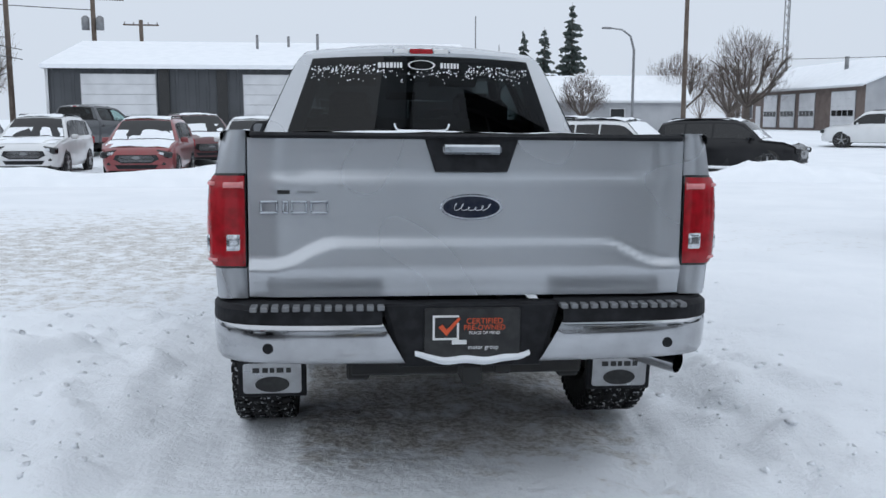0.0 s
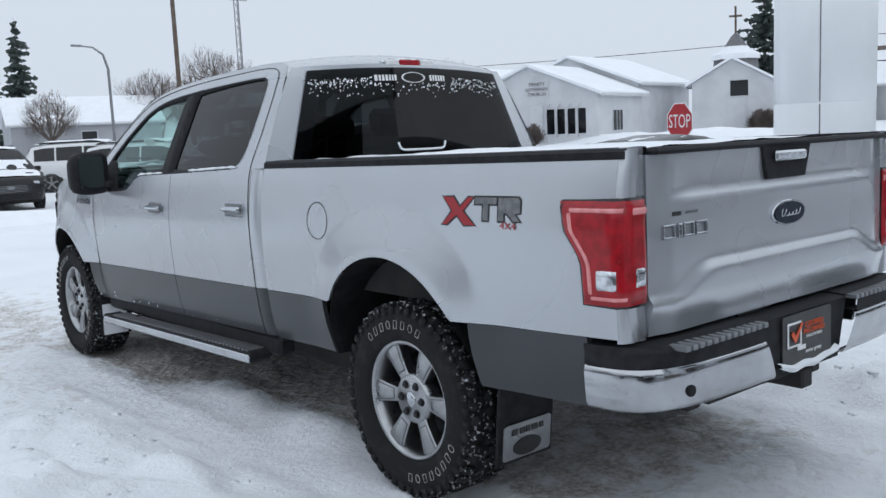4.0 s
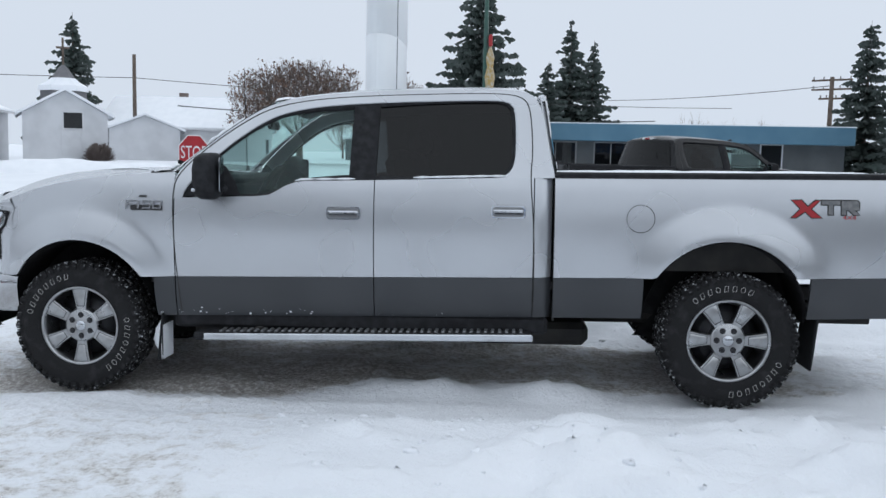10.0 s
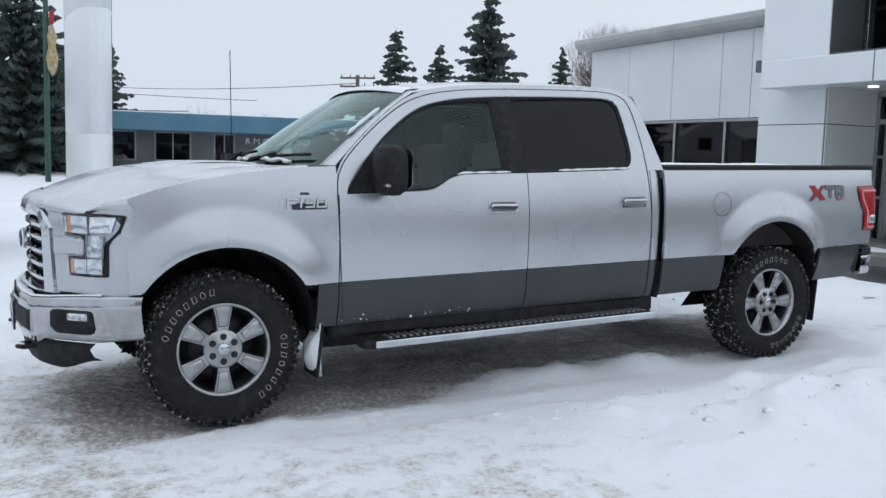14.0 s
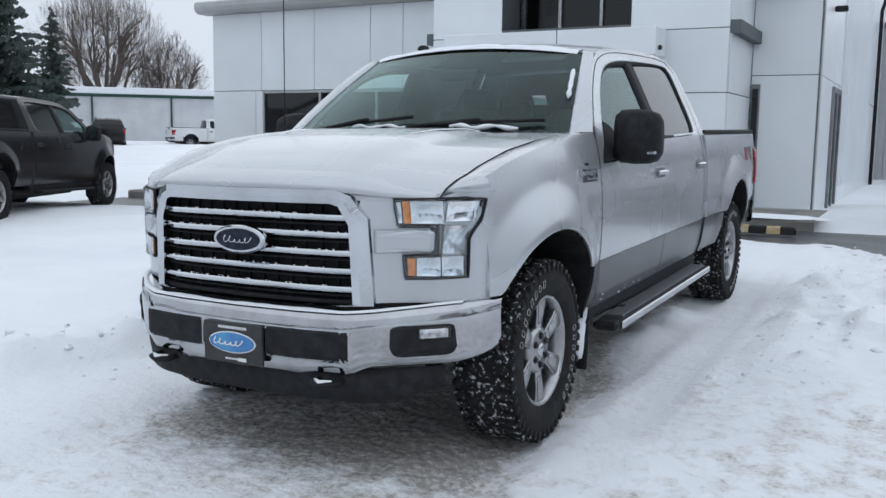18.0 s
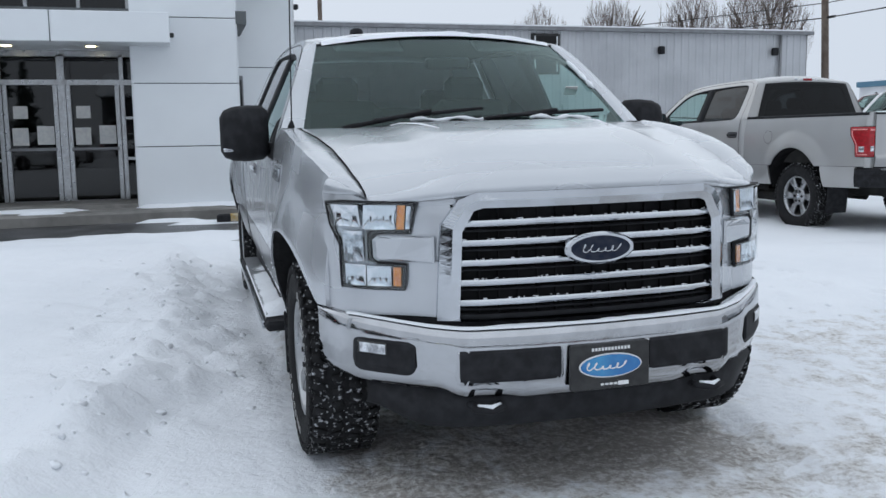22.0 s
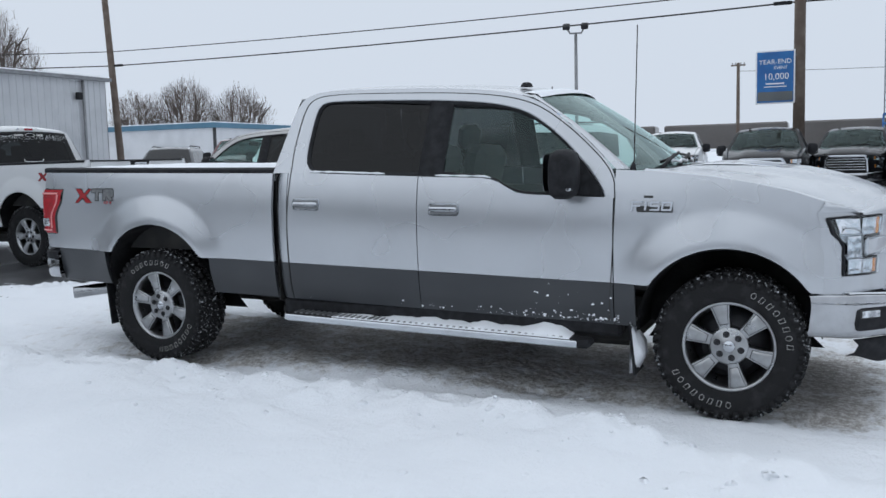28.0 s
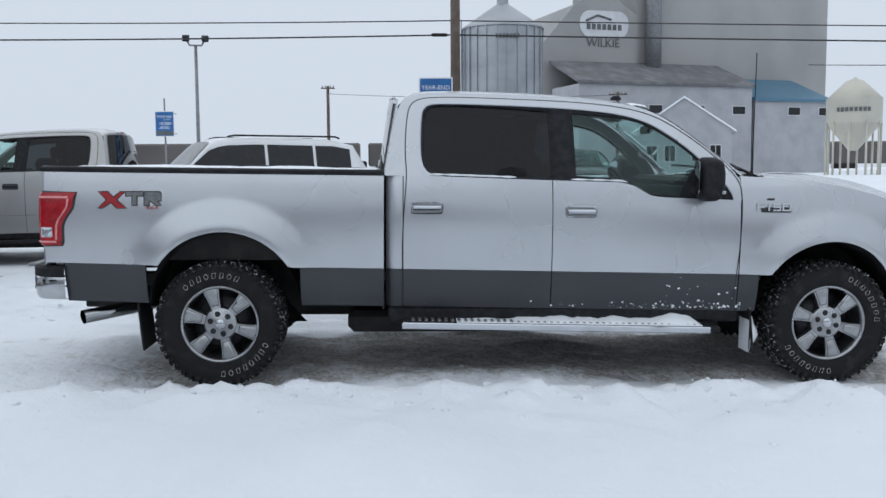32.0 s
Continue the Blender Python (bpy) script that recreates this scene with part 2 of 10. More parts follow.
    # needles: snow dusting and distance haze are both mixed into the colours
    needle=mat("hazed_spruce_needles", (0.030, 0.046, 0.040), 0.9, col2=(0.075, 0.092, 0.088), scale=1.5),
    greenpost=mat("green_post", (0.02, 0.07, 0.055), 0.5, col2=(0.03, 0.09, 0.07), scale=5),
    wire=mat("cable", (0.02, 0.02, 0.02), 0.7, col2=(0.03, 0.03, 0.03), scale=5),
    greymetal=mat("grey_metal", (0.25, 0.26, 0.27), 0.45, 0.6, col2=(0.2, 0.2, 0.21), scale=4),
    rock=mat("brown_boulder", (0.20, 0.13, 0.095), 0.9, col2=(0.13, 0.09, 0.07), scale=5, bump=0.5, bscale=12),
    kerb=mat("kerb_concrete", (0.26, 0.25, 0.235), 0.9, col2=(0.17, 0.165, 0.155), scale=2.5, bump=0.3, bscale=40),
    yellowpaint=mat("yellow_marking", (0.38, 0.26, 0.08), 0.7, col2=(0.45, 0.42, 0.36), scale=8),
    wetasphalt=mat("wet_asphalt", (0.035, 0.035, 0.037), 0.35, col2=(0.10, 0.10, 0.105), scale=2.0, lo=0.45, hi=0.62, bump=0.3, bscale=60),
    bench=mat("bench_brown", (0.07, 0.045, 0.035), 0.7, col2=(0.10, 0.065, 0.05), scale=6),
    paper=mat("paper", (0.7, 0.7, 0.68), 0.8, col2=(0.6, 0.6, 0.6), scale=20),
    dirt=mat("salt_dirt", (0.24, 0.20, 0.16), 0.9, col2=(0.3, 0.27, 0.23), scale=6),
)


def tyre_snow(m):
    """Snow packed into the outer tread of a tyre."""
    n, l = m.node_tree.nodes, m.node_tree.links
    b = n["Principled BSDF"]
    old = b.inputs["Base Color"].links[0].from_socket
    tc, sep = n.new("ShaderNodeTexCoord"), n.new("ShaderNodeSeparateXYZ")
    yz, ln, nz, a, c, mul, mx = (n.new("ShaderNode" + k) for k in ("CombineXYZ", "VectorMath", "TexNoise", "MapRange", "MapRange", "Math", "Mix"))
    l.new(tc.outputs["Object"], sep.inputs[0])
    l.new(sep.outputs[1], yz.inputs[1])
    l.new(sep.outputs[2], yz.inputs[2])
    ln.operation, mul.operation, mx.data_type = "LENGTH", "MULTIPLY", "RGBA"
    l.new(yz.outputs[0], ln.inputs[0])
    l.new(tc.outputs["Object"], nz.inputs["Vector"])
    nz.inputs["Scale"].default_value, nz.inputs["Detail"].default_value = 48, 6
    for k, p, q in ((a, 0.372, 0.402), (c, 0.575, 0.68)):
        k.inputs["From Min"].default_value, k.inputs["From Max"].default_value = p, q
    l.new(ln.outputs["Value"], a.inputs["Value"])
    l.new(nz.outputs["Fac"], c.inputs["Value"])
    l.new(a.outputs[0], mul.inputs[0])
    l.new(c.outputs[0], mul.inputs[1])
    l.new(mul.outputs[0], mx.inputs[0])
    l.new(old, mx.inputs[6])
    mx.inputs[7].default_value = (0.60, 0.62, 0.65, 1)
    l.new(mx.outputs[2], b.inputs["Base Color"])
    b.inputs["Specular IOR Level"].default_value = 0.2


tyre_snow(M["rubber"])
for key in ("blackp", "greyp", "lowgrey"):
    M[key].node_tree.nodes["Principled BSDF"].inputs["Specular IOR Level"].default_value = 0.25


def snow_mat(name, col=(0.86, 0.88, 0.91), bump=0.35):
    m = mat(name, col, 0.65, col2=(0.80, 0.825, 0.86), scale=1.6, lo=0.35, hi=0.75, bump=bump, bscale=25, spec=0.25)
    return m


M["snow"] = snow_mat("snow")


def ground_mat():
    """Drifted snow over a gritty, packed lot: brown grit shows through in patches, most where wheels and feet pressed
    it; under the truck the same colour also paints in shade.
    """
    m = bpy.data.materials.new("snowy_lot")
    m.use_nodes = True
    n, l = m.node_tree.nodes, m.node_tree.links
    b = n["Principled BSDF"]
    tc = n.new("ShaderNodeTexCoord")

    def noise_node(scale, detail, rough=0.6):
        k = n.new("ShaderNodeTexNoise")
        k.inputs["Scale"].default_value, k.inputs["Detail"].default_value, k.inputs["Roughness"].default_value = scale, detail, rough
        l.new(tc.outputs["Object"], k.inputs["Vector"])
        return k

    def rng(src, a, c, lo=0.0, hi=1.0):
        k = n.new("ShaderNodeMapRange")
        for key, v in (("From Min", a), ("From Max", c), ("To Min", lo), ("To Max", hi)):
            k.inputs[key].default_value = v
        l.new(src, k.inputs["Value"])
        return k.outputs[0]

    def math_node(op, a, c):
        k = n.new("ShaderNodeMath")
        k.operation = op
        for i, v in enumerate((a, c)):
            if isinstance(v, float):
                k.inputs[i].default_value = v
            else:
                l.new(v, k.inputs[i])
        return k.outputs[0]

    att = n.new("ShaderNodeAttribute")
    att.attribute_name = "packed_shade"
    fine, mid, big = noise_node(34, 5, 0.7), noise_node(6, 6, 0.65), noise_node(0.55, 4)
    worn_shade = math_node("MULTIPLY", math_node("SUBTRACT", att.outputs["Fac"], 1.0), 0.38)
    thin = rng(math_node("ADD", mid.outputs["Fac"], worn_shade), 0.36, 0.56)
    grit = math_node("MULTIPLY", thin, rng(math_node("ADD", fine.outputs["Fac"], math_node("MULTIPLY", worn_shade, 0.5)), 0.42, 0.60))
    col = n.new("ShaderNodeMix")
    col.data_type = "RGBA"
    col.inputs[6].default_value, col.inputs[7].default_value = (0.86, 0.88, 0.91, 1), (0.79, 0.815, 0.85, 1)
    l.new(rng(big.outputs["Fac"], 0.35, 0.7), col.inputs[0])
    c1 = n.new("ShaderNodeMix")
    c1.data_type = "RGBA"
    c1.inputs[7].default_value = (0.68, 0.672, 0.66, 1)
    l.new(thin, c1.inputs[0])
    l.new(col.outputs[2], c1.inputs[6])
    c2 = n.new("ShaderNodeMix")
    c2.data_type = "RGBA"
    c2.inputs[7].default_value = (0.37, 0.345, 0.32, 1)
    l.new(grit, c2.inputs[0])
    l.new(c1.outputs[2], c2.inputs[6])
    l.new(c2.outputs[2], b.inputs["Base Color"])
    b.inputs["Roughness"].default_value = 0.7
    b.inputs["Specular IOR Level"].default_value = 0.25
    vor = n.new("ShaderNodeTexVoronoi")
    vor.feature, vor.inputs["Scale"].default_value, vor.inputs["Randomness"].default_value = "SMOOTH_F1", 16.0, 1.0
    warp = n.new("ShaderNodeVectorMath")
    warp.operation = "MULTIPLY_ADD"
    warp.inputs[1].default_value = (0.12, 0.12, 0.12)
    l.new(mid.outputs["Color"], warp.inputs[0])
    l.new(tc.outputs["Object"], warp.inputs[2])
    l.new(warp.outputs[0], vor.inputs["Vector"])
    crumbs = math_node("MULTIPLY", math_node("SUBTRACT", 1.0, vor.outputs["Distance"]), rng(att.outputs["Fac"], 0.05, 0.7, 0.12, 0.75))
    hsum = math_node("ADD", math_node("ADD", math_node("MULTIPLY", mid.outputs["Fac"], 0.7), math_node("MULTIPLY", fine.outputs["Fac"], 0.42)), crumbs)
    bp = n.new("ShaderNodeBump")
    bp.inputs["Strength"].default_value, bp.inputs["Distance"].default_value = 0.62, 0.045
    l.new(hsum, bp.inputs["Height"])
    l.new(bp.outputs[0], b.inputs["Normal"])
    return m


M["ground"] = ground_mat()


# ---- small mesh tools ----
def obj(name, verts, faces, material, parent=None, smooth=False, label="", mats=None):
    me = bpy.data.meshes.new(name)
    me.from_pydata([tuple(v) for v in verts], [], [tuple(f) for f in faces])
    me.materials.append(material)
    if smooth:
        me.shade_smooth()
    me.update()
    ob = new(name, me)
    if parent is not None:
        ob.parent = parent
    if label:
        tagged(ob, label)
    return ob


class Geo:
    """Vertices and faces gathered into one mesh."""

    def __init__(self):
        self.v, self.f = [], []

    def add(self, verts, faces):
        o = len(self.v)
        self.v += [tuple(v) for v in verts]
        self.f += [tuple(i + o for i in f) for f in faces]
        return self

    def box(self, cx, cy, cz, sx, sy, sz, bev=0.0, m=None):
        v, f = chamfer_box(sx, sy, sz, bev)
        mm = Matrix.Translation((cx, cy, cz)) if m is None else Matrix.Translation((cx, cy, cz)) @ m
        return self.add([mm @ Vector(p) for p in v], f)

    def make(self, name, material, parent=None, smooth=False, label=""):
        return obj(name, self.v, self.f, material, parent, smooth, label)


def chamfer_box(sx, sy, sz, bev=0.0):
    hx, hy, hz = sx / 2, sy / 2, sz / 2
    if bev <= 0:
        v = [(x, y, z) for x in (-hx, hx) for y in (-hy, hy) for z in (-hz, hz)]
        return v, [(0, 1, 3, 2), (4, 6, 7, 5), (0, 4, 5, 1), (2, 3, 7, 6), (0, 2, 6, 4), (1, 5, 7, 3)]
    b = min(bev, hx * 0.9, hy * 0.9, hz * 0.9)
    v, idx = [], {}
    for sxn in (-1, 1):
        for syn in (-1, 1):
            for szn in (-1, 1):
                for ax in range(3):
                    p = [sxn * (hx - b), syn * (hy - b), szn * (hz - b)]
                    p[ax] = (sxn * hx, syn * hy, szn * hz)[ax]
                    idx[(sxn, syn, szn, ax)] = len(v)
                    v.append(tuple(p))
    f = []
    for ax in range(3):
        o = [a for a in range(3) if a != ax]
        for s in (-1, 1):
            q = []
            for a, c in ((-1, -1), (1, -1), (1, 1), (-1, 1)):
                k = [0, 0, 0]
                k[ax], k[o[0]], k[o[1]] = s, a, c
                q.append(idx[(*k, ax)])
            flip = (s > 0) ^ (ax == 1)
            f.append(tuple(q) if flip else tuple(reversed(q)))
    for ax in range(3):
        o = [a for a in range(3) if a != ax]
        for a in (-1, 1):
            for c in (-1, 1):
                def key(s, face):
                    k = [0, 0, 0]
                    k[ax], k[o[0]], k[o[1]] = s, a, c
                    return idx[(*k, face)]
                f.append((key(-1, o[0]), key(1, o[0]), key(1, o[1]), key(-1, o[1])))
    for a in (-1, 1):
        for c in (-1, 1):
            for d in (-1, 1):
                f.append((idx[(a, c, d, 0)], idx[(a, c, d, 1)], idx[(a, c, d, 2)]))
    return v, f


def grid_faces(nu, nv, o=0, closed=False):
    """Quads of a grid with nu rows of nv points; closed joins the last row to the first."""
    f = []
    for i in range(nu if closed else nu - 1):
        k = (i + 1) % nu
        for j in range(nv - 1):
            f.append((o + i * nv + j, o + i * nv + j + 1, o + k * nv + j + 1, o + k * nv + j))
    return f


def box(name, c, s, material, parent=None, bev=0.006, rot=None, label=""):
    g = Geo()
    g.box(*c, *s, bev, rot)
    return g.make(name, material, parent, False, label)


def tube(g, pts, r, n=8, cap=True):
    """A round bar along points; r is one radius or one for each point."""
    pts = [Vector(p) for p in pts]
    rs = r if isinstance(r, (list, tuple)) else [r] * len(pts)
    vs, prev = [], None
    for i, p in enumerate(pts):
        d = (pts[min(i + 1, len(pts) - 1)] - pts[max(i - 1, 0)])
        d = d.normalized() if d.length > 0 else Vector((0, 0, 1))
        a = prev - d * prev.dot(d) if prev is not None else Vector((0, 0, 1)) if abs(d.z) < 0.9 else Vector((1, 0, 0))
        if prev is None:
            a = a - d * a.dot(d)
        a.normalize()
        prev = a
        b = d.cross(a)
        for k in range(n):
            t = 2 * math.pi * k / n
            vs.append(p + (a * math.cos(t) + b * math.sin(t)) * rs[i])
    f = []
    for i in range(len(pts) - 1):
        for k in range(n):
            k2 = (k + 1) % n
            f.append((i * n + k, i * n + k2, (i + 1) * n + k2, (i + 1) * n + k))
    if cap:
        f += [tuple(reversed(range(n))), tuple(range((len(pts) - 1) * n, len(pts) * n))]
    return g.add(vs, f)


def lathe(g, prof, n=48, axis="x", at=(0, 0, 0)):
    """Turns a profile of (radius, height along the axis) round the axis."""
    vs = []
    for k in range(n):
        t = 2 * math.pi * k / n
        for r, h in prof:
            p = (h, r * math.cos(t), r * math.sin(t)) if axis == "x" else (r * math.cos(t), r * math.sin(t), h)
            vs.append((p[0] + at[0], p[1] + at[1], p[2] + at[2]))
    return g.add(vs, grid_faces(n, len(prof), closed=True))


def plate(g, poly, depth, place, bev=0.0):
    """A flat polygon (list of 2D points) given a depth; place turns (u, v, w) into a point; the front is at w = depth."""
    n = len(poly)
    cu, cv = sum(p[0] for p in poly) / n, sum(p[1] for p in poly) / n
    def shr(p):
        du, dv = p[0] - cu, p[1] - cv
        ln = math.hypot(du, dv) or 1
        return (p[0] - du / ln * bev, p[1] - dv / ln * bev)
    rows = [[(u, v, 0) for u, v in poly], [(u, v, depth - bev) for u, v in poly]]
    if bev > 0:
        rows.append([(*shr(p), depth) for p in poly])
    vs = [place(*q) for r in rows for q in r]
    f = []
    for i in range(len(rows) - 1):
        for k in range(n):
            k2 = (k + 1) % n
            f.append((i * n + k, i * n + k2, (i + 1) * n + k2, (i + 1) * n + k))
    f.append(tuple((len(rows) - 1) * n + k for k in range(n)))
    f.append(tuple(reversed(range(n))))
    return g.add(vs, f)


def lerp_table(tab, t):
    xs, ys = zip(*tab)
    return float(np.interp(t, xs, ys))


def smooth01(a, b, t):
    t = min(1, max(0, (t - a) / (b - a)))
    return t * t * (3 - 2 * t)


def resample(pts, n):
    """n points at even steps along a polyline, rounded a little."""
    p = np.array(pts, float)
    for _ in range(2):
        q = [p[0]]
        for i in range(len(p) - 1):
            q += [0.75 * p[i] + 0.25 * p[i + 1], 0.25 * p[i] + 0.75 * p[i + 1]]
        q.append(p[-1])
        p = np.array(q)
    d = np.concatenate([[0], np.cumsum(np.linalg.norm(np.diff(p, axis=0), axis=1))])
    s = np.linspace(0, d[-1], n)
    return [tuple(np.interp(s, d, p[:, k]) for k in range(p.shape[1]))[0:p.shape[1]] for _ in (0,)] and list(zip(*[np.interp(s, d, p[:, k]) for k in range(p.shape[1])]))


def empty(name, m, label, category, group=""):
    ob = new(name)
    ob.matrix_world = m
    ob.empty_display_size = 0.2
    return tagged(ob, label, category, group)


def text_part(name, body, size, material, parent, m, depth=0.004, label="", align="CENTER"):
    cu = bpy.data.curves.new(name, "FONT")
    cu.body, cu.size, cu.extrude, cu.align_x, cu.align_y = body, size, depth, align, "CENTER"
    cu.resolution_u = 3
    tmp = bpy.data.objects.new(name + "_tmp", cu)
    me = bpy.data.meshes.new_from_object(tmp)
    bpy.data.objects.remove(tmp)
    me.materials.clear()
    me.materials.append(material)
    ob = new(name, me)
    if parent is not None:
        ob.parent = parent
    ob.matrix_basis = m
    if label:
        tagged(ob, label)
    return ob

# ---- ground: one sheet of snow, from the lot to the horizon ----
SLOPE_X, SLOPE_Y = -0.01015, -0.01289
TRUCK = Matrix.Translation((0, 0, 0)) @ Matrix(((0.99995, 0, 0.01015, 0), (0, 0.99992, 0.01289, 0), (-0.01015, -0.01289, 0.99987, 0), (0, 0, 0, 1)))


def soft_clip(v, lim):
    return lim * math.tanh(v / lim)


def base_z(x, y):
    """The lot's gentle fall and the rise of the land beyond it."""
    r = math.hypot(x, y)
    return SLOPE_X * soft_clip(x, 15) + SLOPE_Y * soft_clip(y, 15) + 0.85 * smooth01(18, 62, r)


def bump_at(x, y, cx, cy, rx, ry, h):
    d = ((x - cx) / rx) ** 2 + ((y - cy) / ry) ** 2
    return h * math.exp(-d * 1.6)


def fbm(x, y, s, o=4):
    return noise.fractal(Vector((x * s, y * s, 3.7)), 0.9, 2.1, o)


def prints():
    """Places and headings of single footprints."""
    rnd = random.Random(17)
    out = []
    for x0, y0, x1, y1, n in ((-1.6, -6.8, -2.3, -2.6, 15), (-1.5, -5.9, -3.1, -3.7, 9), (-2.5, -6.6, -2.9, -0.6, 16), (-3.6, -5.0, -2.2, -3.2, 8), (-3.4, -3.4, -3.6, 0.8, 11), (-1.35, -6.9, -1.7, -4.6, 8)):
        a = math.atan2(y1 - y0, x1 - x0) - math.pi / 2
        for k in range(n):
            t = (k + rnd.uniform(-0.2, 0.2)) / n
            side = 0.11 * (-1) ** k
            b = a + rnd.uniform(-0.25, 0.25)
            out.append((x0 + (x1 - x0) * t + side * math.cos(a) + rnd.gauss(0, 0.04), y0 + (y1 - y0) * t + side * math.sin(a) + rnd.gauss(0, 0.04), math.cos(b), math.sin(b)))
    return out


PRINTS = prints()


def drift(x, y):
    """Drifts, ruts and the ridges pushed up along the truck; the second value says how far the snow is packed to grit,
    plus shade painted under the truck.
    """
    z = 0.012 * fbm(x, y, 1.6) + 0.02 * fbm(x, y, 0.35, 2)
    packed_shade = 0.0
    # deep untouched snow along the passenger side, broken by the ploughed edge
    edge = 1.24 + 0.12 * fbm(0.3, y, 1.1, 3) + 0.50 * smooth01(0.4, 2.6, y)
    side = smooth01(edge, edge + 0.42, x) * smooth01(4.4, 2.4, y + 0.5 * max(0, x - 2.4)) * smooth01(-6.6, -4.2, y)
    z += side * (0.115 + 0.04 * fbm(x, y, 0.5, 3))
    lumps = smooth01(edge + 1.5, edge + 0.2, x) * smooth01(edge - 0.25, edge + 0.1, x) * smooth01(3.4, 1.6, y) * smooth01(-4.4, -2.6, y)
    z += lumps * (0.10 * max(0, fbm(x + 2, y, 1.9, 5)) + 0.07 * max(0, fbm(x, y + 7, 4.2, 4)))
    z += 0.026 * max(0, fbm(x + 4, y + 4, 1.3, 5)) * smooth01(9, 5, math.hypot(x, y))
    z += 0.010 * fbm(x + 1, y + 8, 5.5, 4) * smooth01(8, 4, math.hypot(x, y))
    crest = math.exp(-((x - edge - 0.38) / 0.26) ** 2) * smooth01(3.3, 1.8, y) * smooth01(-4.0, -2.2, y)
    z += crest * (0.02 + 0.06 * max(0, fbm(x, y, 2.6, 6)) + 0.05 * max(0, fbm(x, y, 6.0, 3)))
    # clods on the driver side beyond the wheel track
    le = 1.36 + 0.14 * fbm(0.9, y, 1.3, 3)
    lef = smooth01(-le, -le - 0.3, x) * smooth01(-3.9, -2.6, x) * smooth01(0.9, -0.2, y) * smooth01(-4.6, -3.0, y)
    z += lef * (0.06 + 0.17 * max(0, fbm(x + 5, y, 1.5, 5)) + 0.05 * max(0, fbm(x, y + 3, 4.5, 3)))
    under = smooth01(-1.0, -0.75, x) * smooth01(1.05, 0.8, x) * smooth01(-1.5, -0.9, y) * smooth01(1.0, 0.2, y)
    z += under * (0.02 + 0.07 * max(0, fbm(x, y + 9, 1.6, 4)))
    # wheel ruts
    for wx in (-0.86, 0.86):
        rut = math.exp(-((x - wx) / 0.17) ** 4) * (1 - under)
        z -= 0.03 * rut * smooth01(9, 5, abs(y))
        z -= 0.007 * rut * math.sin(y * 52 + math.sin(x * 40) * 1.5)
    trk = math.exp(-((x + 1.18 + 0.03 * y) / 0.13) ** 4) * smooth01(-5.5, -4.0, y) * smooth01(2.2, 1.2, y)
    z -= trk * (0.028 + 0.007 * math.sin(y * 58 + 3 * math.sin(x * 55)))
    # footprints behind the truck and along the driver side
    if -4.6 < x < -0.9 and -7.2 < y < 1.2:
        for fx, fy, ca, sa in PRINTS:
            dx, dy = x - fx, y - fy
            if abs(dx) < 0.32 and abs(dy) < 0.32:
                u, v = dx * ca + dy * sa, -dx * sa + dy * ca
                d = (u / 0.075) ** 2 + (v / 0.15) ** 2
                z += -0.050 * math.exp(-d * d * 0.6) + 0.016 * math.exp(-((math.sqrt(d) - 1.5) / 0.35) ** 2)
    # packed, gritty areas: the driver-side front, the front apron, the lane to the road
    packed_shade += 0.80 * smooth01(3.6, 0.5, abs(x + 3.0)) * smooth01(-1.2, 1.2, y) * smooth01(9, 5, y)
    packed_shade += 0.46 * smooth01(2.8, 1.0, abs(x - 0.2)) * smooth01(2.0, 3.0, y) * smooth01(7.0, 4.8, y)
    # beneath the truck: grit, and its shade put into the colour
    packed_shade += 0.5 * smooth01(1.15, 0.8, abs(x)) * smooth01(-5.4, -3.6, y) * smooth01(3.6, 2.4, y) 
    packed_shade += 0.5 * smooth01(5, 1, abs(x + 4.5)) * smooth01(2, 5, y) * smooth01(12, 8, y)
    packed_shade += 0.46 * smooth01(4.5, 1, abs(x - 4.8)) * smooth01(2.4, 4.2, y) * smooth01(11, 6, y)
    packed_shade += 0.22 * smooth01(6, 3, abs(y - 12.5)) * smooth01(40, 20, abs(x))
    packed_shade *= 1 - side
    # bright snow lies against the driver side, with a small ridge under the sill
    bright = smooth01(-0.62, -0.80, x) * smooth01(0.9, 0.0, y) * smooth01(-7.5, -5.5, y)
    packed_shade *= 1 - 0.9 * bright
    z += 0.07 * math.exp(-((x + 0.80 + 0.10 * fbm(1.7, y, 1.2, 3)) / 0.13) ** 2) * smooth01(0.5, -0.3, y) * smooth01(-1.35, -1.0, y) * (0.6 + max(-0.4, fbm(x, y, 3.0, 4)))
    z -= 0.015 * min(1, packed_shade)
    # the swept, wet strip before the building
    strip = smooth01(-6.5, -7.1, y + 0.25 * fbm(x, 2.0, 0.8, 3)) * smooth01(-9.6, -9.3, y) * smooth01(-6.4, -5.2, x) * smooth01(16, 13, x)
    strip = max(strip, smooth01(1.1, 0.4, abs(y + 6.6) + 0.5 * fbm(x, y, 0.7, 3)) * smooth01(2.2, 1.2, abs(x + 3.2)))
    z -= 0.10 * strip
    # the extra term paints the truck's own shade within its outline
    return z, min(0.92, packed_shade) + 0.55 * (1 - bright) * smooth01(1.0, 0.75, abs(x)) * smooth01(2.9, 2.5, abs(y))


def ground_z(x, y):
    return base_z(x, y) + drift(x, y)[0]


